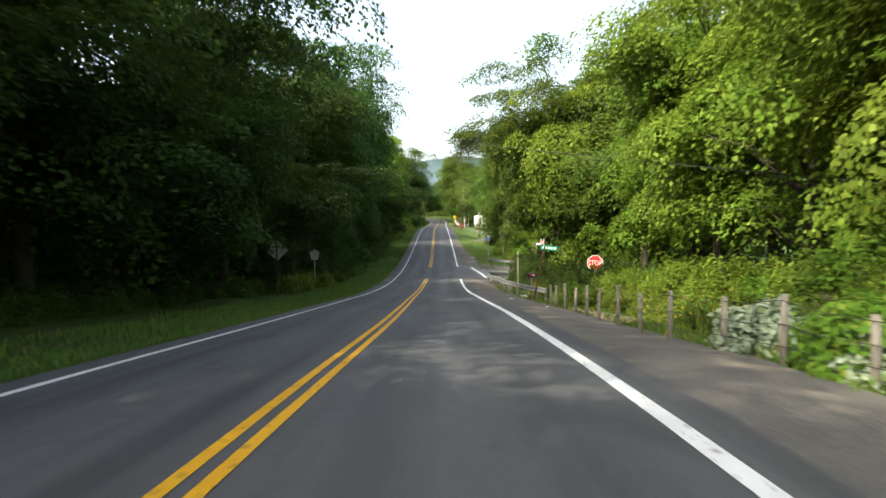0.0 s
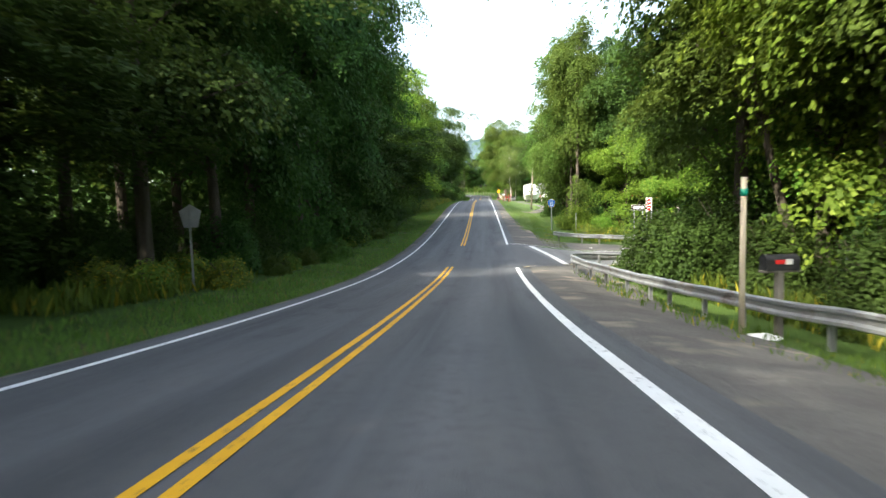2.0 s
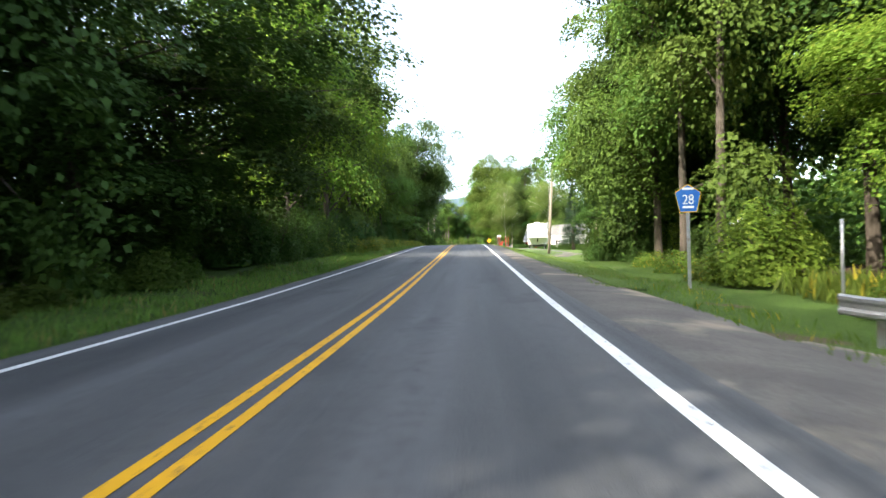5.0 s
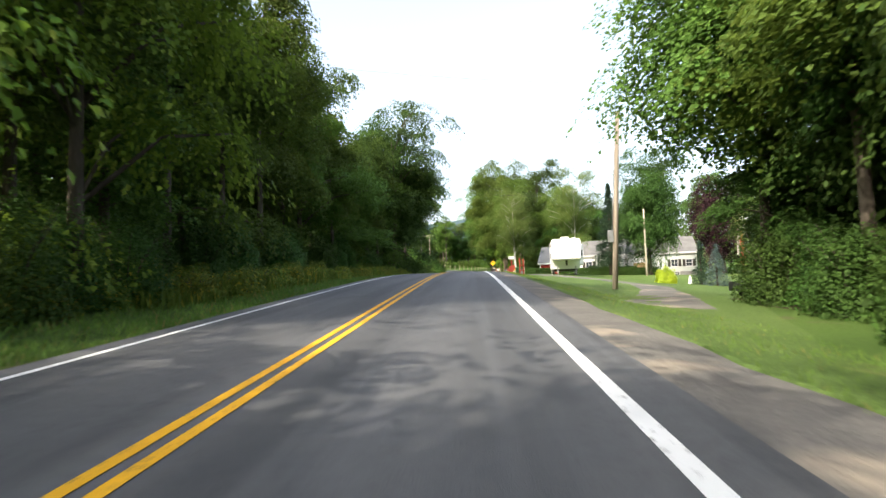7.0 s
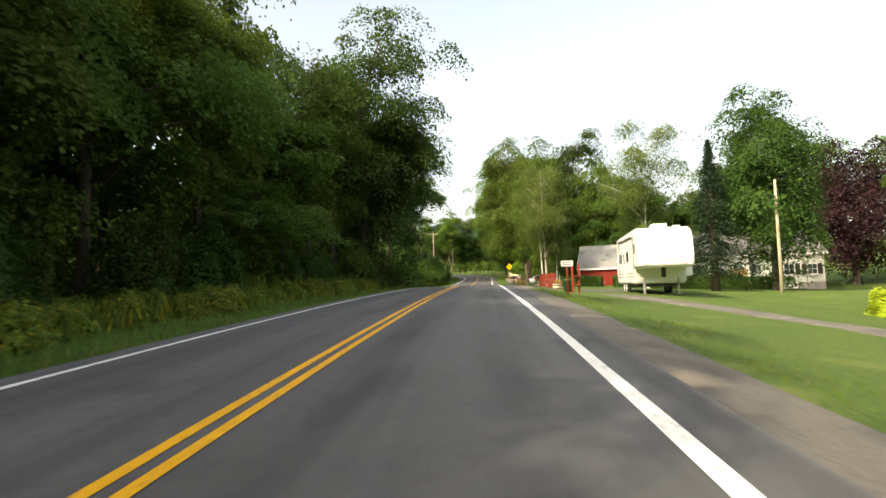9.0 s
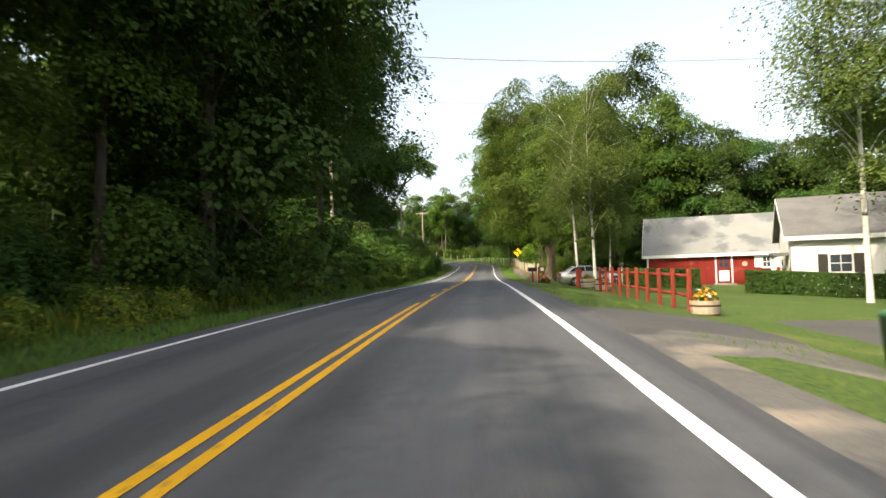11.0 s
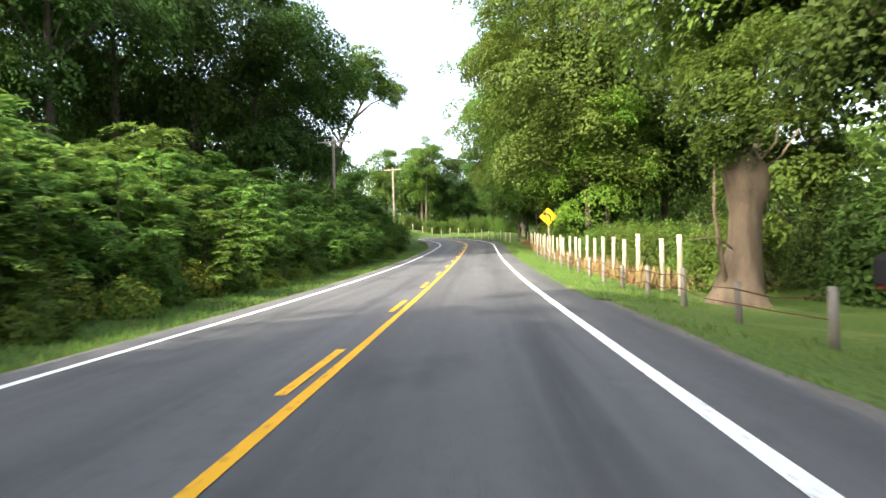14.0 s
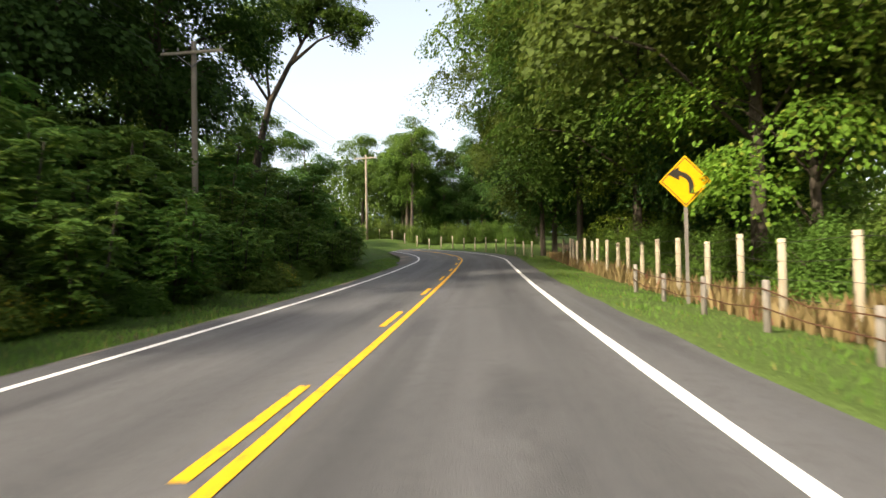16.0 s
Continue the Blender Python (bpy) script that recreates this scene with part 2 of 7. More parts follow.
DROP_RIGHT = [(-30, 0.2), (5, 0.3), (20, 0.5), (33, 0.58), (45, 0.55), (53, 0.4), (73, 0.5), (82, 0.4), (100, 0.6), (121, 0.95), (135, 0.8), (150, 0.6), (172, 0.4), (190, 0.45), (215, 0.4), (240, 0.4), (290, 0.4)]
YARD_FALL = [(84, 0.0), (105, 0.6), (125, 1.2), (145, 1.2), (162, 0.55), (176, 0.6), (186, 0.1), (196, 0.0)]
RISE_LEFT = [(-30, 0.3), (40, 0.3), (120, 0.4), (180, 0.3), (200, 0.5), (260, 1.0)]


def smooth(a, b, v):
    t = min(max((v - a) / (b - a), 0.0), 1.0)
    return t * t * (3 - 2 * t)


def ground_z(x, y):
    u = x - road_x(y)
    z = road_z(y) - 0.05
    if u > 0:
        z -= lerp(DROP_RIGHT, y) * smooth(3.5, 8.5, u)
        z += 0.06 * (u - 40) * smooth(40, 70, u)
        z -= lerp(YARD_FALL, y) * (smooth(9, 22, u) + 0.06 * max(min(u, 40) - 22, 0))
    else:
        z -= 0.18 * smooth(3.2, 4.6, -u)
        z += lerp(RISE_LEFT, y) * smooth(5.0, 12.0, -u)
        z += 0.16 * max(-u - 14, 0) * smooth(150, 200, y) * (1 - smooth(45, 90, -u)) + 6 * smooth(45, 90, -u)
    z += 0.05 * noise.noise((x * 0.25, y * 0.25, 0)) * smooth(3.8, 7, abs(u))
    return z


def centre(s):
    """The road's middle line: place and heading (a unit vector) at s metres on; it bends away to one side at the end."""
    bend, radius = 252.0, 46.0
    if s <= bend:
        dx = (road_x(s + 1) - road_x(s - 1)) / 2
        return Vector((road_x(s), s)), Vector((dx, 1)).normalized()
    a = min((s - bend) / radius, 1.35)
    rest = s - bend - a * radius
    p = Vector((road_x(bend) - radius * (1 - math.cos(a)), bend + radius * math.sin(a)))
    h = Vector((-math.sin(a), math.cos(a)))
    return p + h * rest, h


def on_road(s, u, lift=0.0):
    p, h = centre(s)
    q = p + Vector((h.y, -h.x)) * u
    return (q.x, q.y, road_z(p.y) - 0.012 * max(abs(u) - 0.3, 0) * 0.6 + lift)


# ------------------------------------------------------------ mesh helpers


def mesh_of(name, verts, faces, material=None, shade=False):
    me = bpy.data.meshes.new(name)
    me.from_pydata(verts, [], faces)
    if material:
        me.materials.append(material)
    if shade:
        me.polygons.foreach_set("use_smooth", [True] * len(me.polygons))
    me.update()
    return me


def part(name, bm, material, parent, label=""):
    me = bpy.data.meshes.new(name)
    bm.normal_update()
    bm.to_mesh(me)
    bm.free()
    me.materials.append(material)
    ob = new(name, me)
    ob.parent = parent
    return tagged(ob, label)


def part_mesh(name, me, parent, label="", at=None):
    ob = new(name, me)
    ob.parent = parent
    if at is not None:
        ob.matrix_basis = at
    return tagged(ob, label)


def strip(name, material, s0, s1, u0, u1, lift, step=2.0, parent=None, label="", edge=0.0):
    """A painted or laid band that follows the road."""
    n = max(2, int((s1 - s0) / step) + 1)
    verts, faces = [], []
    for i in range(n):
        s = s0 + (s1 - s0) * i / (n - 1)
        e = edge * noise.noise((s * 0.6, u0, 3.0))
        e2 = edge * noise.noise((s * 0.6, u1, 7.0))
        verts += [on_road(s, u0 + e, lift), on_road(s, u1 + e2, lift)]
        if i:
            k = 2 * i
            faces.append((k - 2, k - 1, k + 1, k))
    ob = new(name, mesh_of(name, verts, faces, material))
    if parent:
        ob.parent = parent
    return tagged(ob, label)


def draped(name, material, left, right, lift, n=12, cross=5):
    """A sheet between two lines of (x, y) that lies on the land."""
    def at(line, f):
        f *= len(line) - 1
        i = min(int(f), len(line) - 2)
        return Vector(line[i]).lerp(Vector(line[i + 1]), f - i)
    verts, faces = [], []
    for i in range(n + 1):
        a, b = at(left, i / n), at(right, i / n)
        for j in range(cross + 1):
            p = a.lerp(b, j / cross)
            edge = cross > 2 and (j in (0, cross) or i in (0, n))
            verts.append((p.x, p.y, ground_z(p.x, p.y) + (-0.04 if edge else lift)))
    w = cross + 1
    for i in range(n):
        for j in range(cross):
            k = i * w + j
            faces.append((k, k + 1, k + w + 1, k + w))
    return new(name, mesh_of(name, verts, faces, material, True))


def box(bm, lo, hi, bevel=0.0, m=None):
    """A box from corner to corner, its edges bevelled."""
    r = bmesh.ops.create_cube(bm, size=1.0)
    vs = r["verts"]
    size = Vector(hi) - Vector(lo)
    mid = (Vector(hi) + Vector(lo)) / 2
    for v in vs:
        v.co = Vector((v.co.x * size.x, v.co.y * size.y, v.co.z * size.z)) + mid
    es = list({e for v in vs for e in v.link_edges})
    if bevel:
        r = bmesh.ops.bevel(bm, geom=es, offset=bevel, segments=1, affect="EDGES")
        vs = list({v for f in r["faces"] for v in f.verts} | {v for v in vs if v.is_valid})
    if m is not None:
        bmesh.ops.transform(bm, matrix=m, verts=[v for v in vs if v.is_valid])
    return vs


def tube(bm, points, radii, sides=8, cap=True):
    """A tapered round bar through points."""
    rings = []
    for i, p in enumerate(points):
        p = Vector(p)
        a = Vector(points[max(i - 1, 0)])
        b = Vector(points[min(i + 1, len(points) - 1)])
        d = (b - a).normalized()
        x = d.orthogonal().normalized() if i == 0 else (x - d * x.dot(d)).normalized()
        y = d.cross(x)
        r = radii[i] if not isinstance(radii, (int, float)) else radii
        rings.append([bm.verts.new(p + x * (r * math.cos(2 * math.pi * k / sides)) + y * (r * math.sin(2 * math.pi * k / sides))) for k in range(sides)])
    for a, b in zip(rings, rings[1:]):
        for k in range(sides):
            f = bm.faces.new((a[k], a[(k + 1) % sides], b[(k + 1) % sides], b[k]))
            f.smooth = True
    if cap:
        bm.faces.new(rings[-1])
        bm.faces.new(rings[0][::-1])


def prism(bm, outline, y0, y1):
    """A plate: an outline of (x, z) drawn through from y0 to y1."""
    a = [bm.verts.new((x, y0, z)) for x, z in outline]
    b = [bm.verts.new((x, y1, z)) for x, z in outline]
    bm.faces.new(a)
    bm.faces.new(b[::-1])
    n = len(a)
    for i in range(n):
        bm.faces.new((a[i], b[i], b[(i + 1) % n], a[(i + 1) % n]))
    bmesh.ops.recalc_face_normals(bm, faces=bm.faces[:])


def thing(name, x, y, z=None, turn=0.0, label="", category="", group="", kind=""):
    ob = new(name)
    ob.empty_display_size = 0.3
    ob.matrix_basis = pose(x, y, ground_z(x, y) if z is None else z, 0, 0, turn)
    return tagged(ob, label, category, group, kind)


# ------------------------------------------------------------ trees and shrubs


def leaf_mesh(name, at, normal, size, material, rng, aspect=0.82, fold=0.14, grow=None):
    """Many small folded leaves, four corners each."""
    n = len(at)
    normal = normal / np.linalg.norm(normal, axis=1)[:, None]
    d = rng.normal(size=(n, 3)) if grow is None else grow.copy()
    if grow is None:
        d[:, 2] -= 0.5
    d -= normal * (d * normal).sum(1)[:, None]
    d /= np.linalg.norm(d, axis=1)[:, None]
    w = np.cross(normal, d)
    s = size[:, None]
    v = np.empty((n, 4, 3), np.float32)
    v[:, 0] = at - d * s * 0.5
    v[:, 2] = at + d * s * 0.5
    v[:, 1] = at + w * s * 0.5 * aspect - d * s * 0.05 + normal * s * fold
    v[:, 3] = at - w * s * 0.5 * aspect - d * s * 0.05 + normal * s * fold
    i = np.arange(n)[:, None] * 4
    tri = np.concatenate([i + np.array([[0, 1, 2]]), i + np.array([[0, 2, 3]])], 1).reshape(-1)
    me = bpy.data.meshes.new(name)
    me.vertices.add(4 * n)
    me.vertices.foreach_set("co", v.reshape(-1))
    me.loops.add(6 * n)
    me.loops.foreach_set("vertex_index", tri.astype(np.int32))
    me.polygons.add(2 * n)
    me.polygons.foreach_set("loop_start", np.arange(0, 6 * n, 3, dtype=np.int32))
    me.materials.append(material)
    me.update(calc_edges=True)
    me.validate()
    return me


def crown_clumps(rng, count, rx, z0, z1, form):
    """Places of the leaf clumps in a crown, with an uneven outline."""
    boughs = count if form == "ball" else max(12, count // 4)
    d = rng.normal(size=(boughs, 3))
    d /= np.linalg.norm(d, axis=1)[:, None]
    r = rng.random(boughs) ** 0.32
    seed = rng.random() * 50
    lump = np.array([0.80 + 0.55 * noise.noise((a * 1.6 + seed, b * 1.6, c * 1.6)) for a, b, c in d])
    h = (z1 - z0) / 2
    p = d * (r * lump)[:, None]
    f = (p[:, 2] + 1) / 2
    if form == "ball":
        k = 1.0
    elif form == "taper":
        k = 1.2 - 0.48 * np.clip(f, 0, 1)
    elif form == "round":
        k = 1.0 + 0.1 * (f < 0.5)
    elif form == "edge":
        k = 0.75 + 0.45 * np.sin(np.clip(f, 0, 1) * 2.6)
    elif form == "over":
        k = 0.40 + 0.98 * np.clip(f, 0, 1) ** 0.7
    elif form == "cone":
        k = 1.25 * (1 - np.clip(f, 0, 1)) + 0.12
    else:
        k = 0.7 + 0.5 * f
    p[:, 0] *= rx * k
    p[:, 1] *= rx * k
    p[:, 2] = (z0 + z1) / 2 + p[:, 2] * h
    if boughs < count:
        p = np.resize(p, (count, 3)) + rng.normal(size=(count, 3)) * np.array([0.17 * rx, 0.17 * rx, 0.05 * rx])
    return p


def crown_leaves(rng, clumps, mid, per, spread, size, flatness=0.5, droop=0.0):
    """Leaves in tilted, lobed sprays, one a clump, thick on top and thin below."""
    m, per, size = len(clumps), int(per * 2.5), size * 0.62
    out = clumps - mid
    out /= np.linalg.norm(out, axis=1)[:, None] + 1e-6
    face = out * 0.42 + np.array([0, 0, 0.88]) + rng.normal(size=(m, 3)) * 0.16
    face /= np.linalg.norm(face, axis=1)[:, None]
    one = np.cross(face, rng.normal(size=(m, 3)))
    one /= np.linalg.norm(one, axis=1)[:, None]
    two = np.cross(face, one)
    wide = spread * 1.5 * (0.6 + 0.75 * rng.random(m))
    turn = rng.random((m, 2)) * 6.283
    k = np.repeat(np.arange(m), per)
    n = len(k)
    a = rng.random(n) * 6.283
    r = np.sqrt(rng.random(n))
    rad = wide[k] * r * (1 + 0.30 * np.cos(3 * a + turn[k, 0]) + 0.18 * np.cos(5 * a + turn[k, 1]))
    drop = flatness * wide[k] * (0.75 * r * r + np.where(rng.random(n) < 0.25, 1.3 * rng.random(n), 0)) + rng.normal(size=n) * 0.07 * wide[k]
    way = one[k] * np.cos(a)[:, None] + two[k] * np.sin(a)[:, None]
    at = clumps[k] + way * rad[:, None] - face[k] * drop[:, None]
    at[:, 2] -= droop * r * r * spread
    normal = face[k] + way * (0.5 * r)[:, None] + rng.normal(size=(n, 3)) * 0.32
    return at, normal, size * (0.7 + 0.6 * rng.random(n))


TREES = {}
# form, crown radius, crown foot and top, clumps, leaves a clump, spread, leaf size, trunk radius, leaf and bark, lean
KINDS = {
    "maple": ("round", 4.7, 2.6, 15.5, 92, 130, 0.84, 0.28, 0.24, LEAF_MID, BARK),
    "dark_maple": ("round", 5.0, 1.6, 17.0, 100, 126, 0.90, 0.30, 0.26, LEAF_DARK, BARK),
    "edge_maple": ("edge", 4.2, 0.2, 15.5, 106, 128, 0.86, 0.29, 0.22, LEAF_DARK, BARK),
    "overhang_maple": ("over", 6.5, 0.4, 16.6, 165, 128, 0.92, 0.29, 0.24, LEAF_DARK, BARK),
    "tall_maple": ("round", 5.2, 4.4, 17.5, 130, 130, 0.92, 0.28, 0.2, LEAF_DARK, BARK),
    # maples again, with sunlight put into a lighter leaf colour
    "bright_maple": ("round", 4.6, 1.0, 13.5, 108, 135, 0.82, 0.24, 0.2, LEAF_SUNLIT, BARK),
    "bright_edge": ("edge", 3.9, 0.2, 11.5, 104, 135, 0.78, 0.24, 0.18, LEAF_SUNLIT, BARK),
    "high_maple": ("round", 4.3, 3.7, 15.0, 104, 135, 0.84, 0.25, 0.14, LEAF_MID, BARK),
    "spreading_maple": ("round", 7.4, 2.4, 19.5, 190, 180, 0.98, 0.255, 0.17, LEAF_MID, BARK),
    "mid_edge": ("taper", 4.2, 0.4, 19.0, 112, 128, 0.86, 0.28, 0.2, LEAF_MID, BARK),
    "yard_maple": ("ball", 4.6, 0.9, 14.4, 190, 130, 0.95, 0.25, 0.25, LEAF_DARK, BARK),
    "shade_maple": ("ball", 4.9, 3.8, 14.6, 170, 125, 0.95, 0.25, 0.15, LEAF_MID, BARK),
    "ash": ("tall", 3.6, 5.0, 19.0, 70, 90, 0.74, 0.28, 0.22, LEAF_MID, BARK),
    "birch": ("tall", 3.2, 2.8, 13.5, 150, 100, 0.60, 0.15, 0.10, LEAF_BIRCH, BIRCH_BARK),
    "purple_maple": ("ball", 4.4, 0.3, 10.5, 150, 100, 0.75, 0.24, 0.22, LEAF_PURPLE, BARK),
    "sapling": ("edge", 1.9, 0.3, 5.5, 50, 60, 0.42, 0.20, 0.06, LEAF_MID, BARK),
}
WORDS = {
    "maple": "broad green maple with a full leafy crown", "dark_maple": "tall dark green shade maple of the roadside woods",
    "edge_maple": "woodland-edge maple leafed down to the verge", "bright_maple": "sunlit yellow-green maple beside the road",
    "overhang_maple": "tall woodland maple leaning out over the verge",
    "tall_maple": "tall dark maple with a high crown",
    "bright_edge": "sunlit young maple leafed nearly to the ground", "ash": "tall slender ash with an open crown",
    "high_maple": "slim-trunked maple with a high overhanging crown", "spreading_maple": "wide spreading maple overhanging the road",
    "yard_maple": "dense round-crowned maple on the lawn",
    "shade_maple": "leaning shade maple overhanging the shoulder",
    "mid_edge": "leafy green maple at the edge of the woods",
    "birch": "white-barked birch with thin hanging foliage", "purple_maple": "dark purple-leaved ornamental maple on a lawn",
    "sapling": "young green sapling at the woods' edge",
}


def build_tree(kind, seed):
    form, rx, z0, z1, count, per, spread, size, r, leaf, bark = KINDS[kind]
    rng = np.random.default_rng(seed)
    top = new("birch_tree" if kind == "birch" else "tree")
    top.empty_display_size = 0.3
    clumps = crown_clumps(rng, count, rx, z0, z1, form)
    bm = bmesh.new()
    h = z0 + (z1 - z0) * 0.72
    bend = rng.normal(size=2) * 0.35
    def spine(f):
        return Vector((bend[0] * math.sin(f * 2.6) * f, bend[1] * math.sin(f * 3.1) * f, -0.3 + h * f))
    fs = [0, 0.03, 0.1, 0.3, 0.5, 0.7, 0.85, 1.0]
    tube(bm, [spine(f) for f in fs], [r * (1.7, 1.25, 1.0, 0.85, 0.68, 0.48, 0.3, 0.08)[i] for i in range(8)], 9)
    for c in clumps[:: max(1, count // 22)]:
        c = Vector(c)
        f = min(max((c.z - 0.25 * math.hypot(c.x, c.y) - 0.8) / h, 0.22), 0.9)
        a = spine(f)
        q = a.lerp(c, 0.5) + Vector((0, 0, 0.12 * (c - a).length))
        tube(bm, [a, q, c], [r * 0.36 * (1.1 - f), r * 0.2, 0.015], 5)
    part("trunk", bm, bark, top)
    mid = np.array([0, 0, (z0 + z1) / 2])
    at, normal, sz = crown_leaves(rng, clumps, mid, per, spread, size, {"round": 0.62, "ball": 0.7, "taper": 0.7}.get(form, 0.5), 0.8 if kind == "birch" else 0.2)
    part_mesh("crown", leaf_mesh("crown", at, normal, sz, leaf, rng), top)
    return tagged(top, WORDS[kind], "tree")


def plant(kind, x, y, scale=1.0, turn=0.0, variant=0, tall=1.0, group=""):
    key = (kind, variant)
    z = ground_z(x, y) - 0.05
    m = pose(x, y, z, 0, 0, turn) @ Matrix.Diagonal((scale, scale, scale * tall, 1))
    if key not in TREES:
        TREES[key] = build_tree(kind, 11 + 7 * variant + 100 * list(KINDS).index(kind))
        TREES[key].matrix_basis = m
        ob = TREES[key]
    else:
        src = TREES[key]
        keep, src.scale = src.scale.copy(), (1, 1, 1)
        ob = copy_thing(src, m)
        src.scale = keep
    if group:
        tagged(ob, group=group)
    return ob


def shrub_leaves(rng, rx, ry, h, count, size, leaf, name="foliage", base=0.05):
    """A low mound of leaves."""
    if size > 0.12 and count > 800:
        count, size = int(count * 3.4), size * 0.54
    d = rng.normal(size=(count, 3))
    d[:, 2] = np.abs(d[:, 2])
    d /= np.linalg.norm(d, axis=1)[:, None]
    lump = np.array([0.85 + 0.4 * noise.noise((a * 2.2 + rx * 9, b * 2.2, c * 2.2)) for a, b, c in d])
    p = d * (rng.random(count) ** 0.3 * lump)[:, None] * np.array([rx, ry, h])
    p[:, 2] += base
    nrm = d + rng.normal(size=(count, 3)) * 0.5 + np.array([0, 0, 0.5])
    return leaf_mesh(name, p, nrm, size * (0.7 + 0.6 * rng.random(count)), leaf, rng)


SHRUBS = {}


def knot(bm):
    """Joins the feet of a shrub's stems in one rootstock."""
    for v in bm.verts:
        if v.co.z < -0.06:
            v.co = Vector((0, 0, -0.15))
    bmesh.ops.remove_doubles(bm, verts=bm.verts[:], dist=0.0001)


def shrub(name, x, y, rx, h, leaf, label, scale=1.0, turn=0.0, count=1800, size=0.16, group="", ry=None):
    key = (name, leaf.name, rx, h, count)
    m = pose(x, y, ground_z(x, y) - 0.03, 0, 0, turn) @ Matrix.Scale(scale, 4)
    if key not in SHRUBS:
        rng = np.random.default_rng(len(SHRUBS) + 5)
        top = new(name)
        bm = bmesh.new()
        for k in range(7):
            a = rng.random() * 6.28
            tip = Vector((math.cos(a) * rx * 0.6, math.sin(a) * rx * 0.6, h * (0.5 + 0.3 * rng.random())))
            tube(bm, [(0.08 * math.cos(a), 0.08 * math.sin(a), -0.1), tip * 0.5 + Vector((0, 0, h * 0.1)), tip], [0.03, 0.02, 0.006], 5)
        knot(bm)
        part("stem", bm, BARK, top)
        part_mesh("foliage", shrub_leaves(rng, rx, ry or rx, h, count, size, leaf), top)
        tagged(top, label, "shrub", group)
        top.matrix_basis = m
        SHRUBS[key] = top
        return top
    src = SHRUBS[key]
    keep, src.scale = src.scale.copy(), (1, 1, 1)
    ob = copy_thing(src, m)
    src.scale = keep
    return tagged(ob, group=group)


# ------------------------------------------------------------ ground, road and markings
def build_ground():
    xs = sorted({-2500, -1200, -600, -300, -180, -120, -90, 90, 120, 180, 300, 600, 1200, 2500} | {v for v in range(-75, 76, 5)} | {v * 0.8 for v in range(-22, 31)})
    ys = sorted({-1500, -600, -250, -120, -80, 340, 370, 420, 520, 700, 1000, 1600, 2600} | {v for v in range(-60, 331, 3)})
    verts = []
    for y in ys:
        for x in xs:
            z = ground_z(x, min(max(y, -60), 320))
            verts.append((x, y, z - 0.09 * (1 - smooth(4.3, 5.6, abs(x - road_x(y))))))
    w = len(xs)
    faces = [(j * w + i, j * w + i + 1, (j + 1) * w + i + 1, (j + 1) * w + i) for j in range(len(ys) - 1) for i in range(w - 1)]
    return tagged(new("ground", mesh_of("ground", verts, faces, GROUND, True)), "rough green grass verge and woodland ground", "ground", kind="structure")


build_ground()
LANE_R, LANE_L = 3.07, 2.95


def shoulder(s):
    return lerp([(-40, -0.45), (150, -0.35), (160, 0.0), (200, 0.1), (300, 0.1)], s)


def build_road():
    """The carriageway: a crowned slab with real thickness at its edges."""
    us = [-3.45, -3.2, -1.6, 0.0, 1.6, 3.2, 4.0]
    verts, faces = [], []
    ss = [v * 2.0 for v in range(-20, 186)]
    for s in ss:
        e = 0.07 * noise.noise((s * 0.5, 1.0, 0))
        e2 = 0.10 * noise.noise((s * 0.5, 5.0, 0))
        row = [on_road(s, u + (e if u < -3.4 else e2 + shoulder(s) if u > 3.7 else 0)) for u in us]
        a, b = row[0], row[-1]
        verts += [(a[0], a[1], a[2] - 0.12)] + row + [(b[0], b[1], b[2] - 0.12)]
    w = len(us) + 2
    for i in range(len(ss) - 1):
        for j in range(w - 1):
            k = i * w + j
            faces.append((k, k + 1, k + w + 1, k + w))
    me = mesh_of("road", verts, faces, ROAD_ASPHALT)
    across = [us[0]] + us + [us[-1]]
    lane = me.uv_layers.new(name="lane")
    for loop in me.loops:
        lane.data[loop.index].uv = (across[loop.vertex_index % w], ss[loop.vertex_index // w])
    return tagged(new("road", me), "two-lane dark grey asphalt country road", "road", kind="structure")


road = build_road()
GAP0, GAP1 = 52.3, 66.4       # mouth of the side road: the edge and middle lines break off
strip("edge_line", WHITE_PAINT, -36, 300, -LANE_L - 0.06, -LANE_L + 0.06, 0.006, 2, road, "narrow white painted edge line", 0.01)
strip("edge_line", WHITE_PAINT, -36, GAP0, LANE_R - 0.08, LANE_R + 0.09, 0.006, 2, road, "white painted edge line", 0.012)
strip("edge_line", WHITE_PAINT, GAP1, 300, LANE_R - 0.07, LANE_R + 0.08, 0.006, 2, road, "white painted edge line", 0.012)
for a, b in ((-36, GAP0 + 0.9), (GAP1 - 0.3, 163.0)):
    strip("middle_line", YELLOW_PAINT, a, b, -0.16, -0.055, 0.006, 2, road, "double yellow middle line", 0.008)
    strip("middle_line", YELLOW_PAINT, a, b, 0.055, 0.16, 0.006, 2, road, "double yellow middle line", 0.008)
strip("middle_line", YELLOW_PAINT, 163.0, 300, 0.04, 0.15, 0.006, 2, road, "solid yellow middle line", 0.008)
for k in range(19):
    strip("lane_dash", YELLOW_PAINT, 166.85 + k * 6.24, 169.05 + k * 6.24, -0.17, -0.06, 0.006, 1, road, "broken yellow line dash", 0.006)

TAR = surface("tar_seal", (0.042, 0.042, 0.044), (0.06, 0.06, 0.062), 4, 40, 0.55, 0, 0.3, 0.3, 0.4)


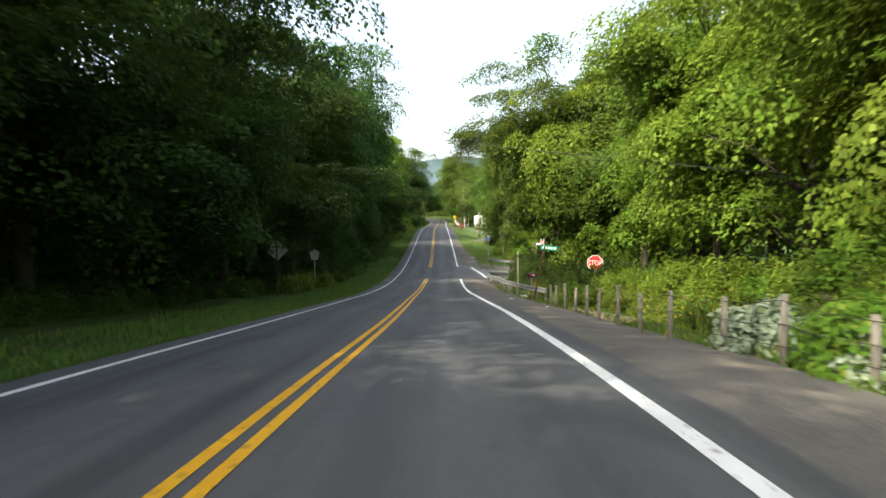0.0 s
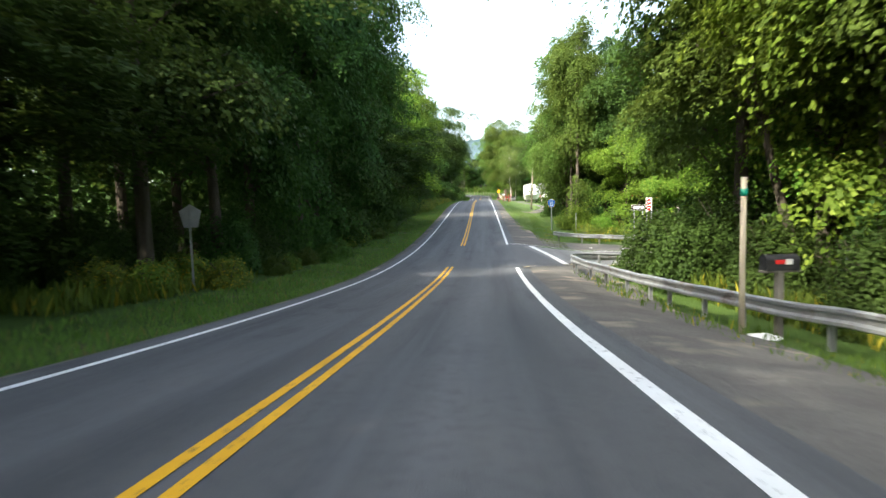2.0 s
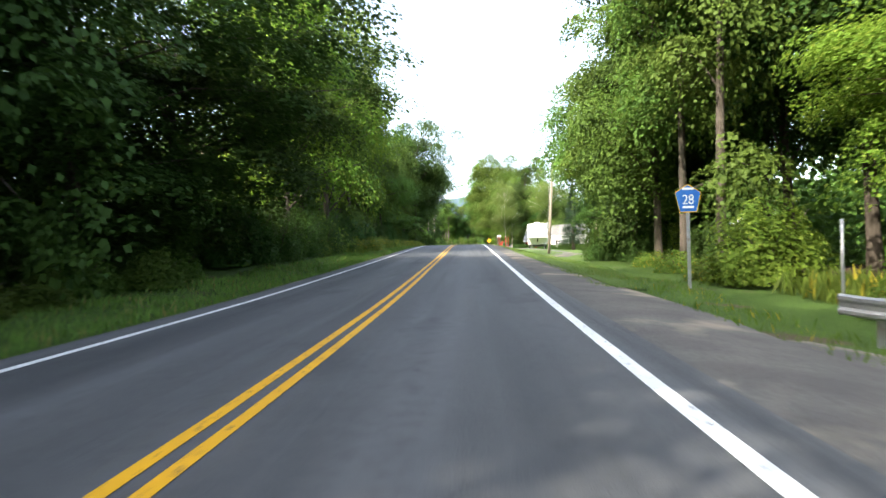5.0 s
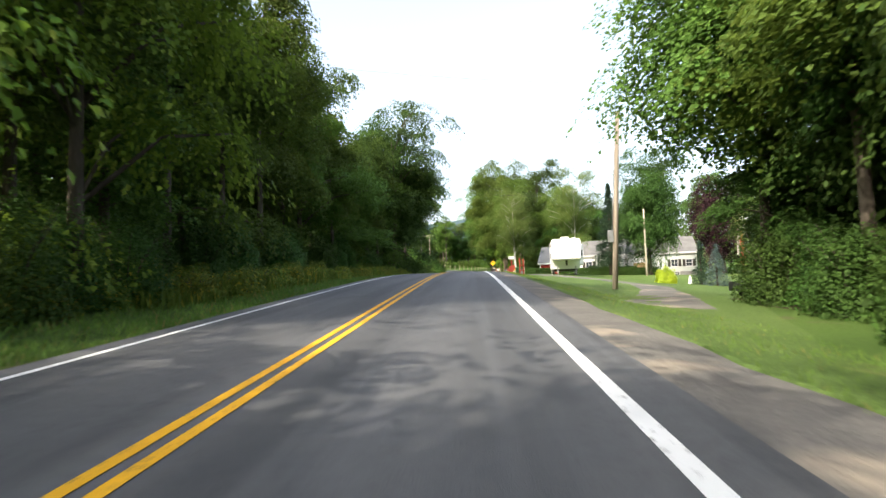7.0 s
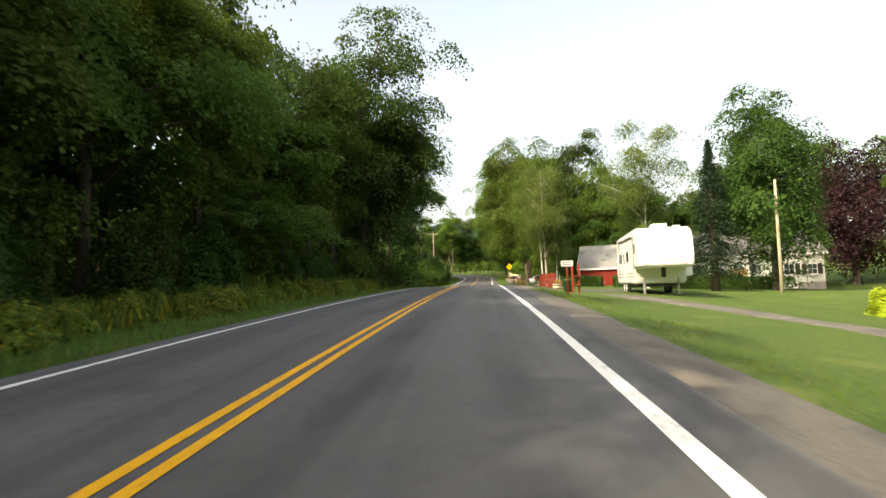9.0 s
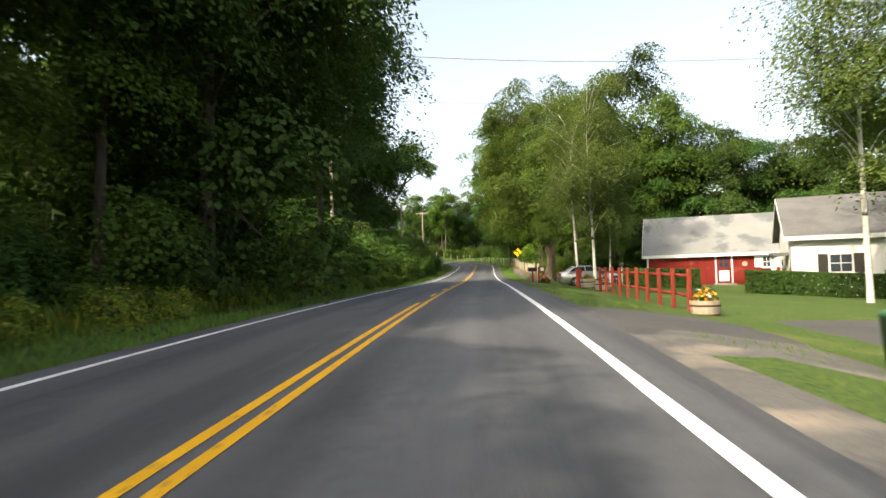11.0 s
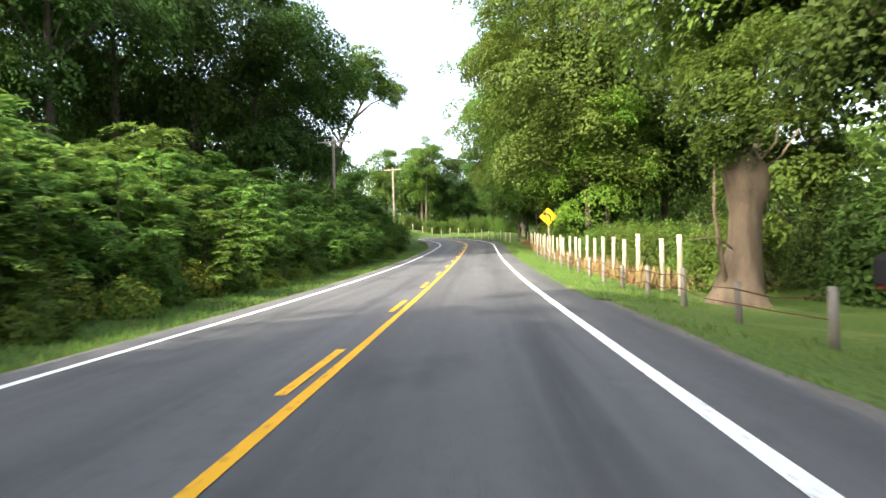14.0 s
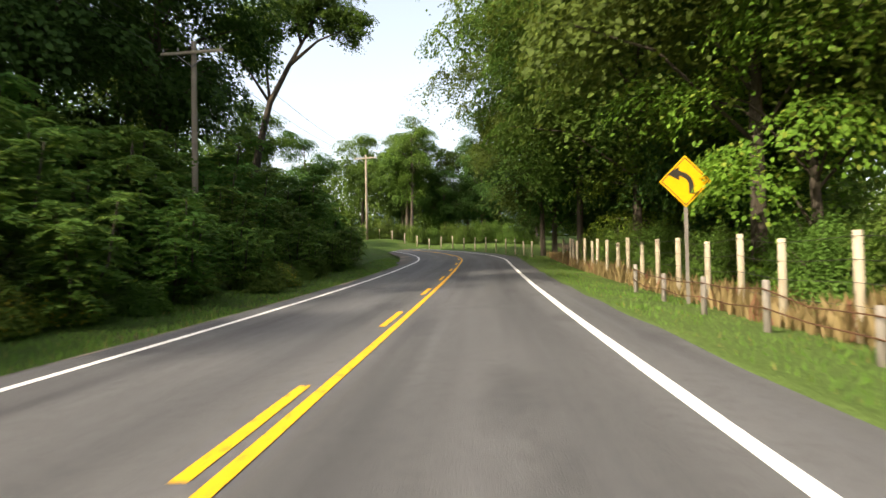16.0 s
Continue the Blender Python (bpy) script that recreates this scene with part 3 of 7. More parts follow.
def tar_seam(s, u0, u1, skew, width):
    """A sealed crack that wanders across the road."""
    n = max(4, int(abs(u1 - u0) / 0.25))
    verts, faces = [], []
    for i in range(n + 1):
        f = i / n
        u = u0 + (u1 - u0) * f
        at = s + skew * f + 0.10 * noise.noise((u * 1.7, s, 1.0))
        w = width * (0.6 + 0.4 * noise.noise((u * 3.0, s, 5.0))) * (0.25 + min(1.0, 5 * f, 5 * (1 - f)))
        verts += [on_road(at - w, u, 0.004), on_road(at + w, u, 0.004)]
        if i:
            k = 2 * i
            faces.append((k - 2, k, k + 1, k - 1))
    ob = new("tar_seam", mesh_of("tar_seam", verts, faces, TAR))
    ob.parent = road
    tagged(ob, "dark tar-sealed crack")


for s, u0, u1, skew, width in ((208.7, 1.65, 2.55, 0.05, 0.04), (206.6, -2.9, -0.9, 0.9, 0.035), (215.5, 1.2, 2.3, 0.1, 0.04), (226.0, 0.4, 2.6, 0.2, 0.05), (231.5, -2.6, -0.4, -0.3, 0.05), (198.2, 0.6, 1.1, 0.0, 0.05), (176.0, -2.7, -1.2, 0.3, 0.03), (128.0, 0.6, 1.6, 0.2, 0.03)):
    tar_seam(s, u0, u1, skew, width)

# far hill and distance
def build_hill():
    verts, faces = [], []
    n = 60
    for i in range(n + 1):
        x = -2300 + 4600 * i / n
        h = 120 + 150 * math.exp(-((x + 60) / 420) ** 2) + 45 * noise.noise((x * 0.003, 0.3, 0)) + 18 * noise.noise((x * 0.012, 2.3, 0))
        verts += [(x, 2350, -20), (x, 2420 + 150 * math.cos(x * 0.001), h * 0.55), (x, 2550, h)]
    for i in range(n):
        for j in range(2):
            k = 3 * i + j
            faces.append((k, k + 3, k + 4, k + 1))
    # distance haze is mixed into the hill's base colour as blue-grey
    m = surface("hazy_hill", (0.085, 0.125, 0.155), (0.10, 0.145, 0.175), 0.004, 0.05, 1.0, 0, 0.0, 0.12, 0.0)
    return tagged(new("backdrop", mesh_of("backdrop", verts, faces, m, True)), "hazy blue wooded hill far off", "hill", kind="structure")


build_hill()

# ------------------------------------------------------------ verges, side road
GALV = surface("galvanised_steel", (0.36, 0.37, 0.375), (0.25, 0.26, 0.265), 3, 30, 0.5, 0.6, 0.1, 0.25, 0.4, None, 0.003, ((0.16, 0.12, 0.09), 2.5, 0.57, 0.72))
GREY_WOOD = surface("weathered_wood", (0.25, 0.23, 0.20), (0.18, 0.16, 0.14), 2, 30, 0.9, 0, 0.6, 0.4, 0.1, (4, 4, 0.4), 0.01)
PALE_WOOD = surface("pale_wood", (0.46, 0.40, 0.30), (0.36, 0.31, 0.23), 2, 30, 0.9, 0, 0.6, 0.35, 0.1, (4, 4, 0.4), 0.01)
POLE_WOOD = surface("pole_wood", (0.33, 0.28, 0.22), (0.24, 0.20, 0.16), 1, 30, 0.9, 0, 0.6, 0.4, 0.1, (5, 5, 0.3), 0.01)
RED_WOOD = surface("red_stained_wood", (0.30, 0.052, 0.03), (0.22, 0.04, 0.026), 2, 25, 0.85, 0, 0.6, 0.4, 0.15, (4, 4, 0.5), 0.01, ((0.17, 0.09, 0.06), 3, 0.62, 0.72))
RUST = surface("rusty_steel", (0.14, 0.065, 0.035), (0.09, 0.045, 0.03), 4, 40, 0.9, 0.2, 0.5, 0.4, 0.2)
BLACK = surface("black_paint", (0.02, 0.02, 0.022), (0.03, 0.03, 0.03), 5, 60, 0.5, 0, 0.1, 0.2, 0.4)
SIGN_WHITE = flat("sign_white", (0.72, 0.72, 0.70), 0.4)
SIGN_RED = flat("sign_red", (0.55, 0.02, 0.02), 0.4)
SIGN_GREEN = flat("sign_green", (0.01, 0.24, 0.15), 0.4)
SIGN_BLUE = flat("sign_blue", (0.02, 0.12, 0.42), 0.4)
SIGN_YELLOW = flat("sign_yellow", (0.80, 0.43, 0.01), 0.4)
SIGN_BLACK = flat("sign_black", (0.03, 0.025, 0.02), 0.5)
SIGN_BACK = surface("sign_back", (0.38, 0.39, 0.39), (0.30, 0.31, 0.31), 3, 30, 0.5, 0.5, 0.05, 0.15)
WIRE = flat("wire", (0.06, 0.055, 0.05), 0.6, 0.5)
CABLE = flat("cable", (0.025, 0.025, 0.025), 0.7)

for side, rows, label in (
    (1, [(-40, 3.42, 6.2), (20, 3.42, 6.3), (33, 3.42, 7.2), (42, 3.42, 7.2), (48, 3.42, 8.2), (57, 3.42, 8.4)], "trodden brown gravel shoulder"),
    (1, [(66, 3.42, 5.2), (74, 3.42, 6.6), (84, 3.42, 5.6), (120, 3.45, 4.8), (128, 3.45, 4.8), (140, 3.45, 5.0), (150, 3.5, 4.6), (158, 3.82, 4.3), (166, 3.85, 4.2)], "brown gravel shoulder beside the lawn"),
    (1, [(166, 3.85, 4.3), (200, 3.95, 4.5), (300, 3.95, 4.5)], "narrow grey gravel shoulder"),
    (-1, [(-40, 3.36, 3.9), (60, 3.36, 4.1), (120, 3.36, 4.2), (170, 3.36, 4.2), (300, 3.36, 4.4)], "narrow gravel shoulder along the verge"),
):
    n = int((rows[-1][0] - rows[0][0]) / 1.5)
    verts, faces = [], []
    for i in range(n + 1):
        s = rows[0][0] + (rows[-1][0] - rows[0][0]) * i / n
        u0 = lerp([(a, b) for a, b, c in rows], s)
        u1 = lerp([(a, c) for a, b, c in rows], s) + 0.22 * noise.noise((s * 0.45, side, 9.0)) + 0.12 * noise.noise((s * 1.7, side, 4.0))
        p, h = centre(s)
        for k in range(5):
            u = side * (u0 + (u1 - u0) * k / 4)
            q = p + Vector((h.y, -h.x)) * u
            z = road_z(p.y) - 0.045 if k == 0 else ground_z(q.x, q.y) + (0.02 if k < 4 else -0.06)
            if s > 252:
                z = road_z(p.y) - 0.04
            verts.append((q.x, q.y, z))
        if i:
            b = 5 * i
            for k in range(4):
                faces.append((b - 5 + k, b - 4 + k, b + 1 + k, b + k) if side > 0 else (b + k, b + 1 + k, b - 4 + k, b - 5 + k))
    tagged(new("shoulder", mesh_of("shoulder", verts, faces, GRAVEL, True)), label, "shoulder", kind="structure")

side_road = draped("side_road", OLD_ASPHALT, [(2.9, 66.5), (4.6, 66.2), (8.8, 65.6), (13, 64.2), (22, 62.6), (40, 60)], [(4.75, 54.6), (5.6, 55.4), (7.4, 56.6), (12, 57.6), (22, 56.4), (40, 53)], 0.06, 26, 8)
junction = draped("junction", ASPHALT, [(2.2, 67.2), (2.2, 60), (2.2, 51.6)], [(4.3, 66.4), (4.95, 60), (5.3, 54.4)], 0.05, 20, 6)
tagged(junction, "dark asphalt at the side road mouth", "road", kind="structure")
tagged(side_road, "pale cracked asphalt of the side road", "road", kind="structure")


def ribbon(name, material, line, width, lift, parent, label):
    a, b = [], []
    for i, p in enumerate(line):
        d = (Vector(line[min(i + 1, len(line) - 1)]) - Vector(line[max(i - 1, 0)])).normalized()
        nrm = Vector((d.y, -d.x)) * width / 2
        a.append(tuple(Vector(p) - nrm))
        b.append(tuple(Vector(p) + nrm))
    ob = draped(name, material, a, b, lift, 6 * len(line), 1)
    ob.parent = parent
    return tagged(ob, label)


PALE_TAN = surface("worn_yellow_edge", (0.55, 0.45, 0.22), (0.42, 0.36, 0.22), 3, 40, 0.8, 0, 0.3, 0.3)
ribbon("stop_line", WHITE_PAINT, [(3.9, 65.2), (4.45, 61.5), (4.75, 58.5), (4.95, 54.7)], 0.34, 0.072, side_road, "broad white stop line")
ribbon("edge_line", WHITE_PAINT, [(2.3, 66.5), (4.6, 65.7), (7.3, 65.1), (11, 63.9), (16, 63.0)], 0.12, 0.072, side_road, "worn white edge line")
ribbon("edge_line", PALE_TAN, [(2.75, 52.5), (3.5, 53.5), (4.9, 55.1), (7.8, 57.0), (12, 57.9)], 0.15, 0.03, side_road, "worn yellow edge line")
margin = draped("shoulder", GRAVEL, [(2.9, 71.5), (5.6, 73.6), (8.4, 71.2), (11, 69.4), (13.5, 68.0), (17, 66.6), (22, 65.6)], [(2.9, 66.3), (4.6, 66.0), (8.8, 65.3), (11, 64.7), (13, 64.0), (17, 63.2), (22, 62.2)], 0.03, 24, 6)
tagged(margin, "grey gravel margin under the side road rail", "shoulder", kind="structure")
ribbon("tar_patch", ASPHALT, [(8.0, 64.9), (9.5, 63.6), (11.5, 62.8), (14, 62.0)], 1.1, 0.068, side_road, "dark tar repair on the side road")

LAWN_EDGE = [(82, 5.2), (100, 4.6), (121, 4.4), (140, 4.6), (157, 4.2), (166, 3.9), (200, 3.9), (262, 4.1)]


def build_lawn(name, y0, y1, far, label):
    verts, faces = [], []
    n = int((y1 - y0) / 1.5)
    for i in range(n + 1):
        y = y0 + (y1 - y0) * i / n
        a = lerp(LAWN_EDGE, y) + 0.18 * noise.noise((y * 0.5, 3, 1)) + 0.08 * noise.noise((y * 2.1, 3, 1))
        b = lerp(far, y)
        for k in range(13):
            u = a + (b - a) * (k / 12) ** 1.6
            x = u + road_x(y)
            verts.append((x, y, ground_z(x, y) + (0.045 if 0 < k < 12 else -0.02)))
        if i:
            q = 13 * i
            for k in range(12):
                faces.append((q - 13 + k, q - 12 + k, q + 1 + k, q + k))
    return tagged(new(name, mesh_of(name, verts, faces, LAWN, True)), label, "lawn", kind="structure")


build_lawn("lawn", 79, 200, [(79, 6.0), (100, 7.4), (112, 12), (125, 45), (200, 45)], "mown sunlit green lawn")
build_lawn("verge", 200, 262, [(200, 9), (262, 7.4)], "mown bright green verge under the fence")

drive = draped("driveway", GRAVEL, [(4.0, 108), (8.6, 121.5), (9.2, 128), (8.6, 136), (7.6, 143), (5.4, 150), (1.2, 154)], [(7.5, 106), (10.4, 119.8), (12.5, 127), (10.2, 137), (9.0, 145), (7.4, 153), (2.0, 161)], 0.055, 40, 6)
tagged(drive, "grey gravel loop driveway across the lawn", "driveway", kind="structure")
drive2 = draped("driveway", GRAVEL, [(1.05, 191.6), (2.6, 192.2), (4.2, 191.2), (12.5, 191.0)], [(1.05, 183.6), (2.4, 184.6), (4.2, 185.8), (12.5, 186.0)], 0.055, 20, 6)
tagged(drive2, "grey gravel parking driveway beside the lawn", "driveway", kind="structure")
apron = draped("driveway", surface("dark_drive", (0.085, 0.083, 0.08), (0.065, 0.064, 0.062), 0.8, 50, 0.9, 0, 0.6, 0.4), [(1.25, 161.4), (2.4, 161.0), (5.2, 161.6), (12, 161.5)], [(1.35, 154.2), (2.4, 154.8), (5.2, 155.0), (12, 155.0)], 0.06, 16, 6)
tagged(apron, "dark asphalt drive mouth between lawns", "driveway", kind="structure")

SAND = surface("bare_sand", (0.36, 0.29, 0.20), (0.27, 0.22, 0.15), 1.2, 18, 0.95, 0, 0.6, 0.4, 0.1, None, 0.02)
sand = draped("sand_patch", SAND, [(5.75, 15.5), (5.95, 19.0), (6.2, 24.5)], [(6.3, 15.5), (7.9, 19.0), (7.3, 24.5)], 0.045, 14, 6)
tagged(sand, "bare sandy soil behind the wire fence", "soil", kind="structure")

# ------------------------------------------------------------ guardrails


def sweep(bm, line, profile):
    """An open profile of (out, up) drawn along a line of points."""
    rows = []
    for i, p in enumerate(line):
        d = (Vector(line[min(i + 1, len(line) - 1)]) - Vector(line[max(i - 1, 0)]))
        d.z = 0
        d.normalize()
        side = Vector((d.y, -d.x, 0))
        rows.append([bm.verts.new(Vector(p) + side * o + Vector((0, 0, h))) for o, h in profile])
    for a, b in zip(rows, rows[1:]):
        for k in range(len(profile)):
            k2 = (k + 1) % len(profile)
            bm.faces.new((a[k], b[k], b[k2], a[k2]))
    bm.faces.new(rows[0])
    bm.faces.new(rows[-1][::-1])
    bmesh.ops.recalc_face_normals(bm, faces=bm.faces[:])


def rounded(points, every=0.6):
    """A smooth line through the points."""
    out = []
    n = len(points)
    for i in range(n - 1):
        a, b, c, d = (Vector(points[min(max(k, 0), n - 1)]) for k in (i - 1, i, i + 1, i + 2))
        m = max(2, int((c - b).length / every))
        for j in range(m):
            f = j / m
            out.append(b + 0.5 * f * (c - a + f * (2 * a - 5 * b + 4 * c - d + f * (3 * (b - c) + d - a))))
    return out + [Vector(points[-1])]


W_OUT = [(0.0, 0.0), (0.05, 0.03), (0.05, 0.08), (0.0, 0.12), (0.0, 0.19), (0.05, 0.23), (0.05, 0.28), (0.0, 0.31)]
W_BEAM = W_OUT + [(a - 0.012, b) for a, b in W_OUT[::-1]]


def guardrail(points, label, post_gap, face):
    line = rounded(points)
    x0, y0 = line[0]
    top = thing("guardrail", x0, y0, label=label, category="guardrail")
    base = top.matrix_basis.translation
    bm = bmesh.new()
    pts = [Vector((p.x, p.y, ground_z(p.x, p.y) + 0.42 + 0.03 * noise.noise((p.x * 0.7, p.y * 0.7, 0)))) - base for p in line]
    sweep(bm, pts, [(o * face, h) for o, h in W_BEAM])
    part("beam", bm, GALV, top, "dented galvanised W-shaped rail")
    run, nxt = 0.0, 0.3
    for a, b in zip(line, line[1:]):
        run += (b - a).length
        if run > nxt:
            nxt += post_gap
            bm = bmesh.new()
            z = ground_z(b.x, b.y) - base.z
            d = (b - a).normalized()
            ang = math.degrees(math.atan2(d.y, d.x))
            m = pose(b.x - base.x - face * d.y * 0.1, b.y - base.y + face * d.x * 0.1, z, 0, 0, ang)
            for lo, hi in (((-0.05, -0.045, -0.3), (0.05, -0.035, 0.72)), ((-0.05, 0.035, -0.3), (0.05, 0.045, 0.72)), ((-0.006, -0.035, -0.3), (0.006, 0.035, 0.72))):
                box(bm, lo, hi, 0, m)
            part("post", bm, GALV, top)
    return top


guardrail([(7.0, 33.2), (6.8, 35.0), (6.4, 38), (5.7, 44.2), (5.0, 50.0), (4.85, 51.7), (5.2, 53.1), (6.4, 54.2), (9, 55.1), (13, 55.4), (20, 54.6)], "weathered steel guardrail curving round the corner", 1.9, -1)
guardrail([(6.2, 73.2), (8.6, 70.6), (11.0, 68.8), (13.5, 67.4), (17, 66.0), (22, 65.0)], "steel guardrail along the side road", 1.9, 1)

# ------------------------------------------------------------ signs


def text_mesh(body, size, depth=0.002):
    cu = bpy.data.curves.new("text", "FONT")
    cu.body, cu.size, cu.extrude, cu.align_x, cu.align_y = body, size, depth, "CENTER", "CENTER"
    ob = bpy.data.objects.new("text", cu)
    me = bpy.data.meshes.new_from_object(ob)
    bpy.data.objects.remove(ob)
    me.transform(Matrix.Rotation(radians(90), 4, "X"))
    return me


def lettering(body, size, material, parent, x, y, z, bold=1.0, label=""):
    me = text_mesh(body, size)
    me.materials.append(material)
    return part_mesh("lettering", me, parent, label, pose(x, y, z) @ Matrix.Diagonal((bold, 1, 1.15, 1)))


def plate(name, outline, material, parent, y, thick=0.004, label=""):
    bm = bmesh.new()
    prism(bm, outline, y - thick, y)
    return part(name, bm, material, parent, label)


def ring_of(n, r, turn=0.0):
    return [(r * math.cos(2 * math.pi * (k + 0.5) / n + turn), r * math.sin(2 * math.pi * (k + 0.5) / n + turn)) for k in range(n)]


def lifted(outline, z, x=0.0):
    return [(a + x, b + z) for a, b in outline]


def u_post(parent, x, z0, z1, y=0.03, material=None, w=0.05):
    bm = bmesh.new()
    for lo, hi in (((x - w, y, z0), (x + w, y + 0.008, z1)), ((x - w / 2, y + 0.008, z0), (x - w / 2 + 0.008, y + 0.04, z1)), ((x + w / 2 - 0.008, y + 0.008, z0), (x + w / 2, y + 0.04, z1))):
        box(bm, lo, hi)
    return part("post", bm, material or GALV, parent)


def stop_sign():
    z = ground_z(9.75, 33.0)
    t = thing("stop_sign", 9.75, 33.0, z, -22, "red octagonal stop sign on a steel post", "sign")
    c = -1.70 - z
    u_post(t, 0, -0.3, c + 0.4)
    p = plate("plate", lifted(ring_of(8, 0.46, 0), c), SIGN_WHITE, t, 0)
    plate("face", lifted(ring_of(8, 0.425, 0), c), SIGN_RED, p, -0.005, 0.002)
    lettering("STOP", 0.36, SIGN_WHITE, t, 0, -0.012, c - 0.01, 0.85, "white letters STOP")


stop_sign()


def street_sign():
    z = ground_z(5.5, 27.8)
    t = thing("street_name_sign", 5.5, 27.8, z, -18, "green street-name blade on a rusty leaning post", "sign")
    bm = bmesh.new()
    tube(bm, [(0, 0, -0.3), (0.2, 0.6, 1.2), (0.42, 1.2, 2.55)], [0.045, 0.04, 0.04], 8)
    part("post", bm, RUST, t, "rusty leaning steel post")
    bm = bmesh.new()
    tube(bm, [(-0.3, 0.2, -0.3), (-0.15, 0.15, 0.28)], [0.05, 0.045], 7)
    part("stump", bm, RUST, t, "broken rusty post stub")
    bm = bmesh.new()
    box(bm, (-0.42, -0.012, -0.11), (0.42, 0.012, 0.11), 0.004, pose(0.62, 1.24, 2.46, 0, 6, 0))
    b = part("blade", bm, SIGN_GREEN, t, "green street-name blade")
    for k, (x0, x1) in enumerate(((-0.32, -0.12), (-0.06, 0.16), (0.22, 0.34))):
        bm = bmesh.new()
        box(bm, (x0, -0.018, -0.045), (x1, -0.0125, 0.045), 0, pose(0.62, 1.24, 2.46, 0, 6, 0))
        part("letter_bar", bm, SIGN_WHITE, b, "white lettering bar")


street_sign()


def pentagon(r):
    return [(-0.62 * r, -r), (0.62 * r, -r), (0.95 * r, 0.42 * r), (0, r), (-0.95 * r, 0.42 * r)]


def route_sign():
    z = ground_z(6.85, 81.2)
    t = thing("route_sign", 6.85, 81.2, z, 4, "blue pentagon county route sign on a steel post", "sign")
    u_post(t, 0, -0.3, 2.9)
    p = plate("plate", lifted(pentagon(0.40), 2.55), SIGN_YELLOW, t, 0, label="pale yellow sign border")
    plate("face", lifted(pentagon(0.375), 2.55), SIGN_BLUE, p, -0.005, 0.002)
    lettering("28", 0.34, SIGN_WHITE, t, 0, -0.012, 2.5, 1.0, "pale route number")
    for dz in (0.24, -0.28):
        plate("letter_bar", [(-0.16, 2.55 + dz), (0.16, 2.55 + dz), (0.16, 2.61 + dz), (-0.16, 2.61 + dz)], SIGN_WHITE, p, -0.008, 0.002)


route_sign()


def one_way_sign(x, y, mid, posts, label):
    """A black sign with a white arrow, on one post or two."""
    z = ground_z(x, y)
    t = thing("one_way_sign", x, y, z, 3, label, "sign")
    c = mid - z
    for px in posts:
        u_post(t, px, -0.3, c + 0.2)
    p = plate("plate", [(-0.48, c - 0.17), (0.48, c - 0.17), (0.48, c + 0.17), (-0.48, c + 0.17)], SIGN_BLACK, t, 0)
    plate("arrow", [(-0.416, c), (-0.224, c - 0.12), (-0.224, c - 0.08), (0.416, c - 0.08), (0.416, c + 0.08), (-0.224, c + 0.08), (-0.224, c + 0.12)], SIGN_WHITE, p, -0.009, 0.002, "white arrow")
    plate("frame", [(-0.496, c - 0.19), (0.496, c - 0.19), (0.496, c + 0.19), (-0.496, c + 0.19)], SIGN_WHITE, p, 0.004, 0.003, "white sign edge")


one_way_sign(12.2, 70.6, -2.23, (-0.3, 0.33), "black and white arrow sign on two steel posts")
one_way_sign(10.5, 55.7, -2.57, (-0.3,), "black and white arrow sign behind the corner rail")


def no_entry_sign():
    z = ground_z(12.2, 67.6)
    t = thing("no_entry_sign", 12.2, 67.6, z, 5, "tall white sign with a red no-entry disc", "sign")
    c = -2.0 - z
    for x in (-0.15, 0.18):
        u_post(t, x, -0.3, c + 0.5)
    p = plate("plate", [(-0.21, c - 0.47), (0.21, c - 0.47), (0.21, c + 0.47), (-0.21, c + 0.47)], SIGN_WHITE, t, 0)
    plate("disc", [(0.17 * math.cos(a * 0.2618), c + 0.42 * math.sin(a * 0.2618)) for a in range(24)], SIGN_RED, p, -0.005, 0.002)
    plate("bar", [(-0.13, c - 0.07), (0.13, c - 0.07), (0.13, c + 0.07), (-0.13, c + 0.07)], SIGN_WHITE, p, -0.009, 0.002)
    for dz in (0.2, -0.2):
        plate("letter_bar", [(-0.09, c + dz - 0.04), (0.09, c + dz - 0.04), (0.09, c + dz + 0.04), (-0.09, c + dz + 0.04)], SIGN_WHITE, p, -0.009, 0.002, "white lettering bar")


no_entry_sign()


